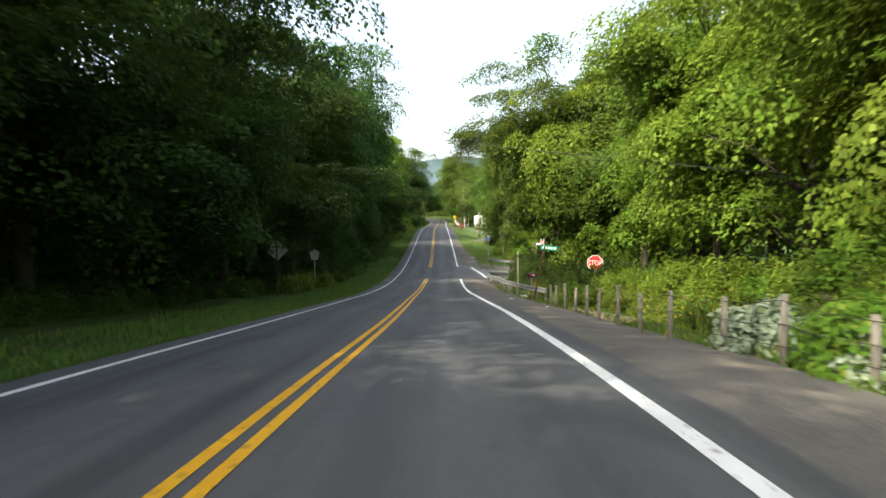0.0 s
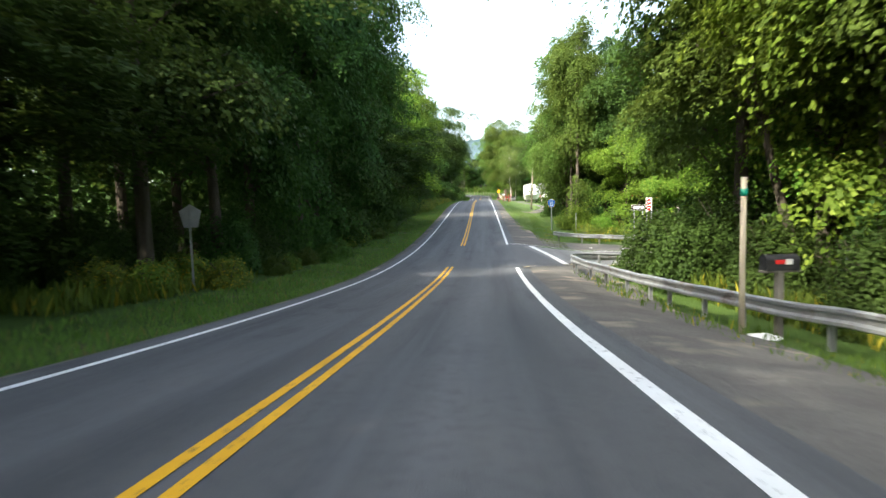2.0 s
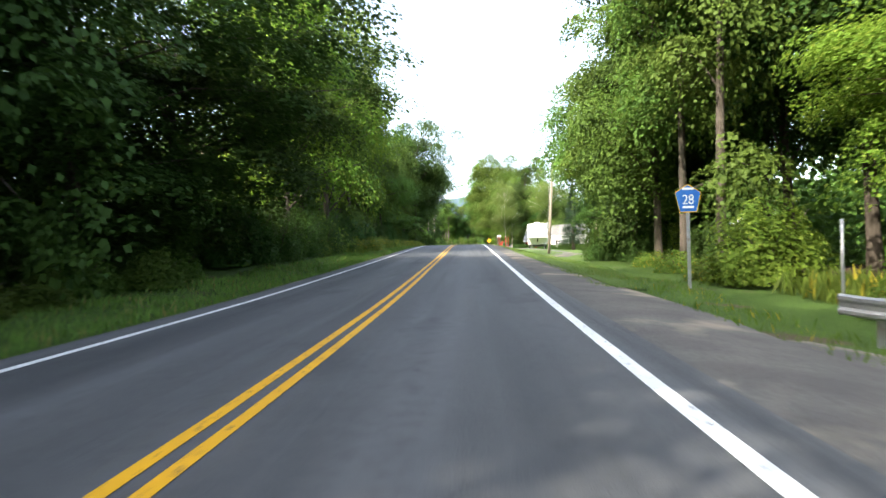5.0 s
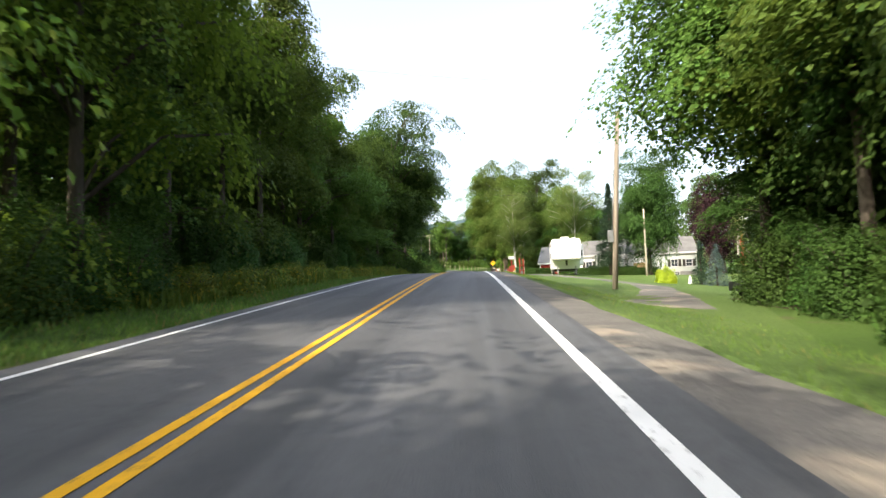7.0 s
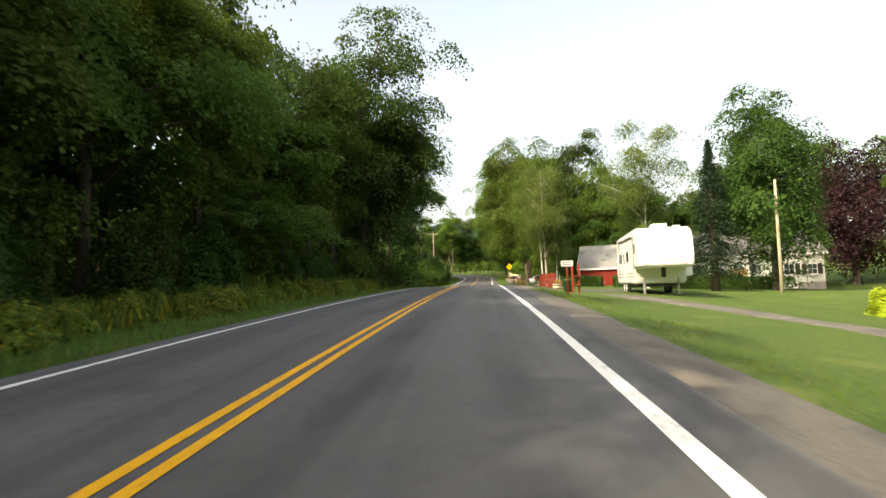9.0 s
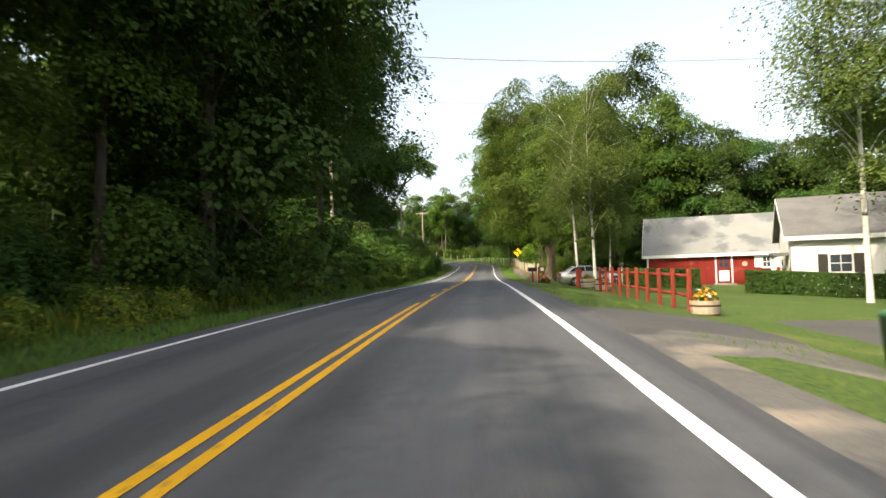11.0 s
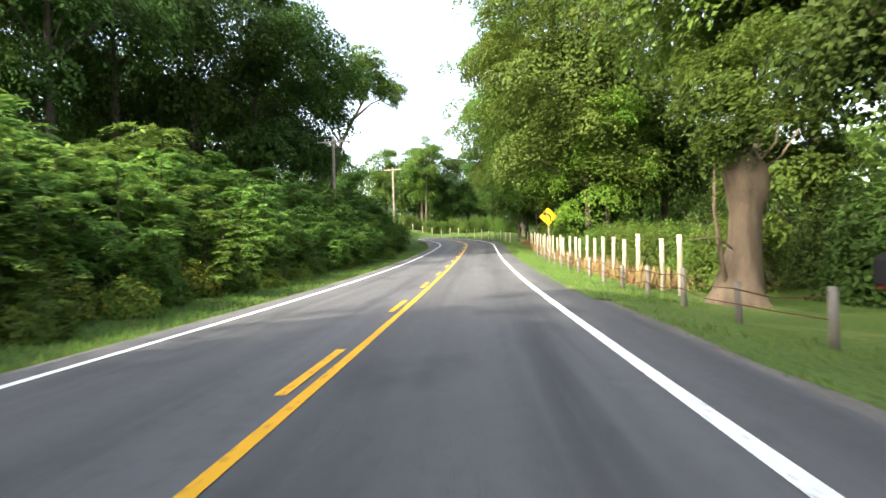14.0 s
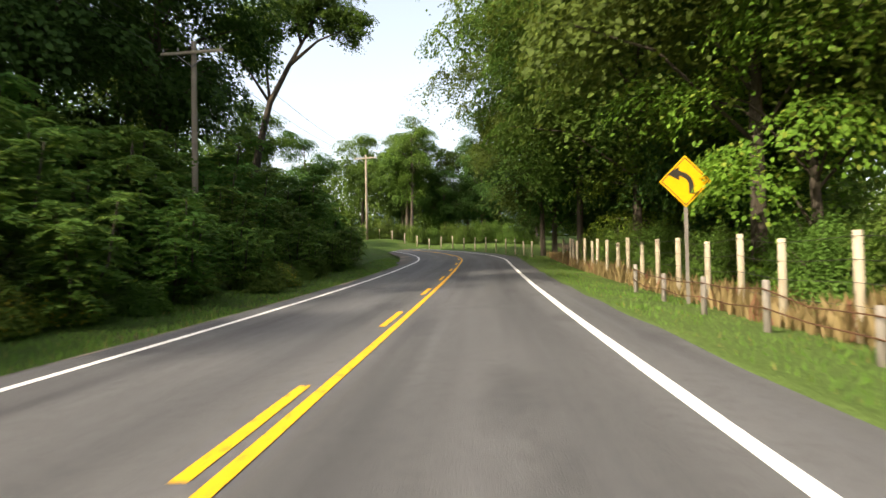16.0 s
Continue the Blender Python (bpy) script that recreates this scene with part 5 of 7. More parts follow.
def sedan():
    """A four-door saloon; its nose points along +x."""
    CAR = flat("silver_taupe_paint", (0.58, 0.565, 0.54), 0.26, 0.6, 0.6)
    gx, gy = 5.25, 188.85
    t = thing("sedan_car", gx, gy, ground_z(gx + 1.5, gy) + 0.06, 0, "silver-beige four-door saloon parked on the gravel drive", "car")
    k = 0.97
    # stations: x, sill height, belt height, half width at the belt
    st = [(-1.02, 0.42, 0.80, 0.66), (-0.98, 0.30, 1.00, 0.80), (-0.75, 0.24, 1.07, 0.88), (-0.2, 0.20, 1.08, 0.92), (0.6, 0.18, 1.05, 0.93), (1.6, 0.18, 1.02, 0.93), (2.45, 0.18, 0.99, 0.92), (2.9, 0.20, 0.95, 0.90), (3.45, 0.24, 0.85, 0.86), (3.75, 0.28, 0.72, 0.74), (3.84, 0.36, 0.60, 0.60)]
    bm = bmesh.new()
    rows = []
    for x, z0, z1, w in st:
        pr = [(-w * 0.86, z0), (-w, z0 + (z1 - z0) * 0.22), (-w * 1.0, z0 + (z1 - z0) * 0.62), (-w * 0.93, z1 - 0.03), (-w * 0.8, z1 + 0.02), (0, z1 + 0.05), (w * 0.8, z1 + 0.02), (w * 0.93, z1 - 0.03), (w, z0 + (z1 - z0) * 0.62), (w, z0 + (z1 - z0) * 0.22), (w * 0.86, z0)]
        rows.append([bm.verts.new((x, y, z)) for y, z in pr])
    for a, b in zip(rows, rows[1:]):
        for i in range(11):
            f = bm.faces.new((a[i], b[i], b[(i + 1) % 11], a[(i + 1) % 11]))
            f.smooth = True
    bm.faces.new(rows[0][::-1])
    bm.faces.new(rows[-1])
    bmesh.ops.recalc_face_normals(bm, faces=bm.faces[:])
    body = part("body", bm, CAR, t, "silver-beige painted body")
    cab = [(-0.62, 1.08, 0.70), (-0.05, 1.40, 0.62), (0.55, 1.485, 0.60), (1.25, 1.48, 0.60), (1.75, 1.36, 0.63), (2.55, 1.02, 0.74)]
    bm = bmesh.new()
    rows = []
    for x, z1, w in cab:
        zb = 1.0
        rows.append([bm.verts.new(q) for q in ((x, -0.86 + 0.1 * (x < -0.3), zb), (x, -w, z1 - 0.04), (x, -w * 0.8, z1), (x, w * 0.8, z1), (x, w, z1 - 0.04), (x, 0.86 - 0.1 * (x < -0.3), zb))])
    for a, b in zip(rows, rows[1:]):
        for i in range(5):
            f = bm.faces.new((a[i], b[i], b[i + 1], a[i + 1]))
            f.smooth = True
    bm.faces.new(rows[0][::-1])
    bm.faces.new(rows[-1])
    bmesh.ops.recalc_face_normals(bm, faces=bm.faces[:])
    part("cabin", bm, CAR, t)
    GLASS = flat("car_glass", (0.03, 0.035, 0.04), 0.05, 0.1, 0.8)
    for s in (-1, 1):
        for pts in ([(-0.28, 1.09), (0.08, 1.36), (0.80, 1.42), (0.80, 1.09)], [(0.88, 1.09), (0.88, 1.42), (1.28, 1.41), (1.72, 1.30), (2.28, 1.08)]):
            bm = bmesh.new()
            a = [bm.verts.new((x, s * (0.885 - (z - 1.0) * 0.56), z)) for x, z in pts]
            b = [bm.verts.new((x, s * (0.868 - (z - 1.0) * 0.56), z)) for x, z in pts]
            bm.faces.new(a)
            bm.faces.new(b[::-1])
            for i in range(len(a)):
                bm.faces.new((a[i], b[i], b[(i + 1) % len(a)], a[(i + 1) % len(a)]))
            bmesh.ops.recalc_face_normals(bm, faces=bm.faces[:])
            part("side_window", bm, GLASS, t, "reflective side window")
        bm = bmesh.new()
        tube(bm, [(-0.45, s * 0.80, 1.08), (0.02, s * 0.68, 1.41), (0.55, s * 0.63, 1.475), (1.25, s * 0.63, 1.47), (1.75, s * 0.68, 1.35), (2.45, s * 0.84, 1.05)], 0.016, 6)
        part("window_trim", bm, CHROME, t, "bright roof-line trim")
        for x in (-0.05, 1.05):
            bm = bmesh.new()
            box(bm, (x + 0.42, s * 0.945 - 0.015, 0.88), (x + 0.62, s * 0.945 + 0.015, 0.915), 0.008)
            part("door_handle", bm, CAR, t)
        for x in (-0.12, 0.84, 2.02):
            bm = bmesh.new()
            box(bm, (x, s * 0.932 - 0.004, 0.36), (x + 0.012, s * 0.932 + 0.006, 1.0), 0)
            part("door_gap", bm, SIGN_BLACK, t)
        bm = bmesh.new()
        box(bm, (0.15, s * 0.90 - 0.03, 0.30), (2.35, s * 0.90 + 0.04, 0.335), 0.01)
        part("sill_trim", bm, CHROME, t, "bright sill strip")
        bm = bmesh.new()
        box(bm, (1.95, s * 0.93 - 0.02 if s < 0 else 0.93, 1.02), (2.13, s * 0.93 if s < 0 else 0.95 + 0.1, 1.16), 0.03)
        part("mirror", bm, CAR, t)
        for x in (0.12, 2.98):
            bm = bmesh.new()
            tube(bm, [(x, s * 0.80, 0.33), (x, s * 0.935, 0.33)], 0.385, 24)
            part("wheel_arch", bm, SIGN_BLACK, t, "dark wheel arch")
            wheel_parts(t, x, s * 0.85, 0.33, 0.335, 0.2, "y", 5)
        bm = bmesh.new()
        box(bm, (-1.035, s * 0.66 - 0.16, 0.80), (-0.90, s * 0.66 + 0.18 if s > 0 else s * 0.66 + 0.16, 0.98), 0.03)
        part("tail_lamp", bm, flat("red_lens", (0.45, 0.01, 0.01), 0.15), t, "red tail lamp")
        bm = bmesh.new()
        box(bm, (3.55, s * 0.66 - 0.14, 0.62), (3.80, s * 0.66 + 0.14, 0.74), 0.03)
        part("headlight", bm, flat("clear_lens", (0.6, 0.6, 0.6), 0.1), t)
    t.scale = (k, k, k)


sedan()


def trailer():
    x, y = 13.6, 119.4
    t = thing("utility_trailer", x, y, ground_z(x, y) + 0.05, 12, "small black utility trailer with a plywood bed", "trailer")
    PLY = surface("plywood", (0.42, 0.27, 0.12), (0.36, 0.22, 0.10), 2, 25, 0.8, 0, 0.3, 0.3, 0.1, (0.5, 4, 4))
    bm = bmesh.new()
    box(bm, (-1.0, -0.62, 0.40), (1.0, 0.62, 0.46), 0.005)
    part("bed", bm, PLY, t, "plywood trailer bed")
    for lo, hi in (((-1.0, -0.68, 0.34), (1.0, -0.62, 0.72)), ((-1.0, 0.62, 0.34), (1.0, 0.68, 0.72)), ((-1.06, -0.68, 0.34), (-1.0, 0.68, 0.78))):
        bm = bmesh.new()
        box(bm, lo, hi, 0.012)
        part("side", bm, BLACK, t)
    for s in (-1, 1):
        wheel_parts(t, -0.2, s * 0.78, 0.27, 0.27, 0.16, "y", 5, SIGN_WHITE)
        bm = bmesh.new()
        tube(bm, [(-0.55, s * 0.80, 0.40), (-0.42, s * 0.80, 0.56), (-0.2, s * 0.80, 0.60), (0.02, s * 0.80, 0.56), (0.15, s * 0.80, 0.40)], 0.06, 6)
        part("mudguard", bm, BLACK, t)
    bm = bmesh.new()
    tube(bm, [(1.0, 0.5, 0.4), (1.9, 0, 0.38), (1.0, -0.5, 0.4)], 0.035, 6)
    part("drawbar", bm, BLACK, t)
    bm = bmesh.new()
    tube(bm, [(1.85, 0, 0.0), (1.85, 0, 0.5)], 0.03, 6)
    part("jockey_leg", bm, GALV, t)


trailer()

# ------------------------------------------------------------ houses
CLAP_WHITE = surface("white_clapboard", (0.74, 0.74, 0.71), (0.68, 0.68, 0.65), 1, 20, 0.6, 0, 0.2, 0.08)
CLAP_PALE = surface("pale_siding", (0.52, 0.56, 0.50), (0.46, 0.50, 0.45), 1, 20, 0.7, 0, 0.2, 0.1)
BARN_RED = surface("barn_red", (0.24, 0.03, 0.022), (0.18, 0.026, 0.02), 1.2, 12, 0.85, 0, 0.4, 0.4, 0.1, (6, 6, 0.3), 0.01, ((0.30, 0.10, 0.07), 1.2, 0.58, 0.75))
RED_WALL = surface("orange_red_wall", (0.42, 0.065, 0.025), (0.36, 0.055, 0.022), 1, 12, 0.8, 0, 0.3, 0.3)
SHINGLE = surface("grey_shingle", (0.17, 0.165, 0.16), (0.12, 0.118, 0.115), 0.9, 10, 0.9, 0, 0.5, 0.35, 0.1, None, 0.02)
OLD_ROOF = surface("lichen_roof", (0.25, 0.25, 0.24), (0.20, 0.205, 0.195), 0.5, 10, 0.9, 0, 0.4, 0.2, 0.1, None, 0.02, ((0.13, 0.14, 0.14), 0.7, 0.50, 0.62))
METAL_ROOF = surface("pale_metal_roof", (0.46, 0.46, 0.45), (0.40, 0.40, 0.39), 0.6, 12, 0.4, 0.3, 0.1, 0.1)
STONE_BASE = surface("stone_base", (0.32, 0.31, 0.29), (0.22, 0.21, 0.20), 1.6, 8, 0.9, 0, 0.7, 0.4)
TAN_WALL = surface("tan_wall", (0.40, 0.27, 0.13), (0.34, 0.23, 0.11), 1, 10, 0.8, 0, 0.3, 0.2)
PANE = flat("window_glass", (0.04, 0.05, 0.06), 0.05, 0, 0.7)


def quad_box(name, lo, hi, material, parent, label="", bevel=0.0):
    bm = bmesh.new()
    box(bm, lo, hi, bevel)
    return part(name, bm, material, parent, label)


def window_unit(parent, x, z, w, h, y=0.0, shutters=None, bars=2, material=None):
    """A window in a wall that faces -y: frame, panes between glazing bars, sill, shutters."""
    material = material or SIGN_WHITE
    win = quad_box("window", (x, y - 0.02, z), (x + w, y + 0.02, z + h), PANE, parent, "dark window panes")
    f = 0.07
    for lo, hi in (((x - f, z - f), (x + w + f, z)), ((x - f, z + h), (x + w + f, z + h + f)), ((x - f, z), (x, z + h)), ((x + w, z), (x + w + f, z + h))):
        quad_box("frame", (lo[0], y - 0.055, lo[1]), (hi[0], y - 0.003, hi[1]), material, win)
    for k in range(1, bars):
        quad_box("glazing_bar", (x + w * k / bars - 0.015, y - 0.035, z), (x + w * k / bars + 0.015, y - 0.021, z + h), material, win)
    quad_box("glazing_bar", (x, y - 0.040, z + h / 2 - 0.018), (x + w, y - 0.022, z + h / 2 + 0.018), material, win)
    quad_box("sill", (x - 0.1, y - 0.11, z - f - 0.05), (x + w + 0.1, y - 0.003, z - f - 0.002), material, win)
    if shutters:
        for a in (x - f - 0.42, x + w + f + 0.02):
            quad_box("shutter", (a, y - 0.05, z - 0.05), (a + 0.40, y - 0.004, z + h + 0.05), shutters, win)
    return win


def clad_wall(parent, x0, x1, z0, z1, y, board, material, label):
    """Lapped boards on a wall that faces -y."""
    k = 0
    z = z0
    while z < z1 - 0.01:
        top = min(z + board, z1)
        bm = bmesh.new()
        vs = [bm.verts.new(q) for q in ((x0, y - 0.028, z), (x1, y - 0.028, z), (x1, y - 0.006, top), (x0, y - 0.006, top), (x0, y, z), (x1, y, z))]
        bm.faces.new(vs[:4])
        bm.faces.new((vs[4], vs[5], vs[1], vs[0]))
        part("board", bm, material, parent)
        z = top


def gabled(name, x0, x1, y0, y1, g, eave, ridge, wall_m, roof_m, label, over=0.3, category="house", board=0.0, trim=None, turn=0):
    """A house with its ridge along x: walls, gables, roof slopes with thickness."""
    t = thing(name, x0, y0, g, turn, label, category)
    w, d, he, hr = x1 - x0, y1 - y0, eave - g, ridge - g
    bm = bmesh.new()
    a = [bm.verts.new((0, y, z)) for y, z in ((0, -0.4), (d, -0.4), (d, he), (d / 2, hr), (0, he))]
    b = [bm.verts.new((w, y, z)) for y, z in ((0, -0.4), (d, -0.4), (d, he), (d / 2, hr), (0, he))]
    bm.faces.new(a)
    bm.faces.new(b[::-1])
    for i in range(5):
        bm.faces.new((a[i], b[i], b[(i + 1) % 5], a[(i + 1) % 5]))
    bmesh.ops.recalc_face_normals(bm, faces=bm.faces[:])
    walls = part("wall", bm, wall_m, t)
    if board:
        clad_wall(walls, 0, w, 0.1, he - 0.02, 0, board, wall_m, "")
    sl = (hr - he) / (d / 2)
    for s in (-1, 1):
        y_e = -over if s < 0 else d + over
        z_e = he - over * sl
        bm = bmesh.new()
        lo = [(-over, y_e, z_e + 0.03), (w + over, y_e, z_e + 0.03), (w + over, d / 2, hr + 0.03), (-over, d / 2, hr + 0.03)]
        vs = [bm.verts.new(q) for q in lo] + [bm.verts.new((q[0], q[1], q[2] + 0.12)) for q in lo]
        for f in ((0, 1, 2, 3), (4, 5, 6, 7), (0, 1, 5, 4), (1, 2, 6, 5), (2, 3, 7, 6), (3, 0, 4, 7)):
            bm.faces.new([vs[i] for i in f])
        bmesh.ops.recalc_face_normals(bm, faces=bm.faces[:])
        part("roof", bm, roof_m, t, "roof slope")
    tr = trim or SIGN_WHITE
    quad_box("fascia", (-over, -over - 0.025, he - over * sl - 0.08), (w + over, -over - 0.003, he - over * sl + 0.13), tr, t, "white fascia board")
    for x in (-0.02, w - 0.1):
        quad_box("corner_board", (x, -0.045, 0), (x + 0.12, -0.002, he - 0.05), tr, t, "white corner board")
    for s in (-1, 1):
        bm = bmesh.new()
        y_e = -over if s < 0 else d + over
        pts = [(y_e, he - over * sl - 0.06), (d / 2, hr - 0.06), (d / 2, hr + 0.15), (y_e, he - over * sl + 0.15)]
        a = [bm.verts.new((-over - 0.03, y, z)) for y, z in pts]
        b = [bm.verts.new((-over - 0.004, y, z)) for y, z in pts]
        bm.faces.new(a)
        bm.faces.new(b[::-1])
        for i in range(4):
            bm.faces.new((a[i], b[i], b[(i + 1) % 4], a[(i + 1) % 4]))
        bmesh.ops.recalc_face_normals(bm, faces=bm.faces[:])
        part("bargeboard", bm, tr, t)
    return t, walls, w, d, he, hr


# red barn with a pale lichened roof
g = ground_z(14, 187.5)
barn, bw, *_ = gabled("barn", 10.15, 21.0, 187.5, 194.5, g, 0.42, 2.95, BARN_RED, OLD_ROOF, "low red barn with a pale lichened roof", 0.28, "barn", 0.0, None, -17)
for k in range(34):
    quad_box("plank", (0.12 + k * 0.315, -0.03, 0.02), (0.12 + k * 0.315 + 0.295, -0.003, 2.0 + 0.15), BARN_RED, bw)
dr = quad_box("door", (4.3, -0.07, 0.05), (5.15, -0.034, 2.0), BARN_RED, barn, "red door with white glazed panel")
for lo, hi in (((4.2, 0.0), (4.3, 2.1)), ((5.15, 0.0), (5.25, 2.1)), ((4.2, 2.0), (5.25, 2.1))):
    quad_box("door_frame", (lo[0], -0.09, lo[1]), (hi[0], -0.035, hi[1]), SIGN_WHITE, dr)
quad_box("door_panel", (4.42, -0.085, 0.25), (5.02, -0.072, 0.95), SIGN_WHITE, dr, "white lower door panel")
for i in range(2):
    for j in range(2):
        quad_box("door_pane", (4.45 + i * 0.29, -0.085, 1.15 + j * 0.36), (4.45 + i * 0.29 + 0.25, -0.072, 1.15 + j * 0.36 + 0.32), PANE, dr)
window_unit(barn, 7.0, 1.15, 0.62, 0.62, -0.035, SIGN_WHITE, 3)
bm = bmesh.new()
tube(bm, [(5.95, -0.05, 1.35), (5.95, -0.09, 1.35)], 0.16, 14)
part("wall_disc", bm, PALE_WOOD, barn, "round wooden wall plaque")
quad_box("step", (4.1, -0.7, -0.1), (5.4, -0.04, 0.12), STONE_BASE, barn, "stone doorstep")

# white house beside the barn
g = ground_z(16, 176)
house, hw_, *_ = gabled("house", 14.0, 20.6, 176.0, 183.0, g, 0.95, 2.95, CLAP_WHITE, SHINGLE, "white clapboard house with a grey shingle roof", 0.32, "house", 0.16, None, -21)
window_unit(house, 1.55, 1.25, 0.85, 0.8, -0.03, SIGN_BLACK)
window_unit(house, 4.2, 1.25, 0.85, 0.8, -0.03, SIGN_BLACK)
quad_box("porch_roof", (-0.75, 1.2, 2.1), (0.02, 3.6, 2.24), SHINGLE, house, "small porch roof")
for y in (1.35, 3.4):
    quad_box("porch_post", (-0.68, y, 0), (-0.58, y + 0.1, 2.1), SIGN_WHITE, house)
quad_box("side_door", (-0.045, 2.0, 0.1), (-0.003, 2.9, 2.05), CLAP_WHITE, house, "white side door")
for y in (0.35, 4.6):
    quad_box("side_window", (-0.03, y, 1.0), (-0.004, y + 0.7, 1.9), PANE, house)

# house wing and pale house with a tan porch, further along the lawn
g = ground_z(24, 176)
wing, *_ = gabled("house", 19.9, 24.2, 176.5, 183.0, g, 0.9, 2.9, CLAP_WHITE, SHINGLE, "white house wing with a tan porch recess", 0.25, "house", 0.2, None, -8)
quad_box("porch_recess", (2.3, -0.05, 0.1), (4.1, -0.032, 1.95), TAN_WALL, wing, "tan porch wall")
window_unit(wing, 0.5, 1.25, 1.1, 0.55, -0.03, None, 3)
pale, *_ = gabled("house", 25.0, 31.0, 177.0, 184.0, g, 1.0, 3.2, CLAP_PALE, SHINGLE, "pale green house on a stone foundation", 0.3, "house", 0.2, None, -8)
quad_box("foundation", (-0.04, -0.06, -0.3), (6.04, -0.03, 0.55), STONE_BASE, pale, "grey stone foundation")
window_unit(pale, 2.6, 1.3, 0.85, 0.95, -0.03, SIGN_BLACK)
window_unit(pale, 4.6, 1.3, 0.75, 0.9, -0.03, SIGN_BLACK)
window_unit(pale, 3.0, 0.1, 0.6, 0.35, -0.065)

# tall red barn under a rounded pale metal roof
def arched_barn():
    x, y, length, deep, eave, ridge = 33.1, 164.8, 10.2, 8.6, 3.0, 7.6
    t = thing("barn", x, y, -2.8, -17, "tall red barn under a rounded pale metal roof", "barn")
    half = deep / 2
    arch = []
    for k in range(13):
        f = k / 12
        arch.append((half - half * (1 - math.cos(f * math.pi / 2)) ** 0.8, eave + (ridge - eave) * math.sin(f * math.pi / 2) ** 0.9))
    ring = [(-o, z) for o, z in arch] + [(o, z) for o, z in arch[-2::-1]]
    for nm, x0, x1 in (("gable_wall", 0.0, 0.2), ("gable_wall", length - 0.2, length)):
        bm = bmesh.new()
        pts = [(-half, -0.3)] + ring + [(half, -0.3)]
        a = [bm.verts.new((x0, half + o, z)) for o, z in pts]
        b = [bm.verts.new((x1, half + o, z)) for o, z in pts]
        bm.faces.new(a[::-1])
        bm.faces.new(b)
        for i in range(len(pts)):
            bm.faces.new((a[i], b[i], b[(i + 1) % len(pts)], a[(i + 1) % len(pts)]))
        bmesh.ops.recalc_face_normals(bm, faces=bm.faces[:])
        part(nm, bm, RED_WALL, t)
    for y0 in (0.0, deep - 0.2):
        quad_box("side_wall", (0.2, y0, -0.3), (length - 0.2, y0 + 0.2, eave), RED_WALL, t)
    quad_box("foundation", (-0.04, -0.05, -0.4), (length + 0.04, -0.004, 0.75), SIGN_WHITE, t, "whitewashed foundation wall")
    for sg in (-1, 1):
        bm = bmesh.new()
        line = [(sg * (half + 0.35), eave - 0.25)] + [(sg * (o + 0.02), z + 0.03) for o, z in arch]
        outer = [(o + sg * 0.05, z + 0.10) for o, z in line[:-1]] + [(0.0, line[-1][1] + 0.10)]
        loop = line + outer[::-1]
        a = [bm.verts.new((-0.35, half + o, z)) for o, z in loop]
        b = [bm.verts.new((length + 0.35, half + o, z)) for o, z in loop]
        bm.faces.new(a)
        bm.faces.new(b[::-1])
        for i in range(len(loop)):
            bm.faces.new((a[i], b[i], b[(i + 1) % len(loop)], a[(i + 1) % len(loop)]))
        bmesh.ops.recalc_face_normals(bm, faces=bm.faces[:])
        part("roof", bm, METAL_ROOF, t, "pale rounded roof slope")
    for x in (2.2, 5.2, 8.2):
        window_unit(t, x, 1.45, 0.8, 0.8, -0.02)
    quad_box("loft_door", (-0.05, half - 0.7, 3.4), (-0.004, half + 0.7, 5.2), RED_WALL, t, "red loft door")
    bm = bmesh.new()
    tube(bm, [(length * 0.5, half, ridge - 0.1), (length * 0.5, half, ridge + 0.45), (length * 0.5, half, ridge + 0.5), (length * 0.5, half, ridge + 0.75)], [0.3, 0.3, 0.42, 0.05], 12)
    part("ventilator", bm, GALV, t, "round roof ventilator")


arched_barn()

# ------------------------------------------------------------ red rail fence, tubs, posts


def red_fence(posts, label, hs=1.2):
    x0, y0 = posts[0]
    t = thing("rail_fence", x0, y0, label=label, category="fence")
    base = t.matrix_basis.translation
    qs = []
    for x, y in posts:
        q = Vector((x, y, ground_z(x, y))) - base
        bm = bmesh.new()
        box(bm, (q.x - 0.055, q.y - 0.055, q.z - 0.3), (q.x + 0.055, q.y + 0.055, q.z + hs), 0.014)
        part("post", bm, RED_WOOD, t)
        qs.append(q)
    for a, b in zip(qs, qs[1:]):
        for h in (0.5, 1.02):
            bm = bmesh.new()
            j = 0.03 * noise.noise((a.y, h * 5, 0))
            tube(bm, [a + Vector((0.075, 0, h + j)), (a + b) / 2 + Vector((0.085, 0, h - 0.02)), b + Vector((0.075, 0, h - j))], [0.045, 0.056, 0.045], 8)
            part("rail", bm, RED_WOOD, t)
    return t


red_fence([(4.66 - 0.01 * k, 162.2 + 1.345 * k) for k in range(10)], "red-stained split-rail fence on the lawn")
red_fence([(4.6, 180.6), (4.7, 182.0), (4.8, 183.4)], "short red-stained rail fence by the drive")
red_fence([(4.7, 152.6), (5.1, 152.9)], "pair of red fence posts beside the drive", 1.75)


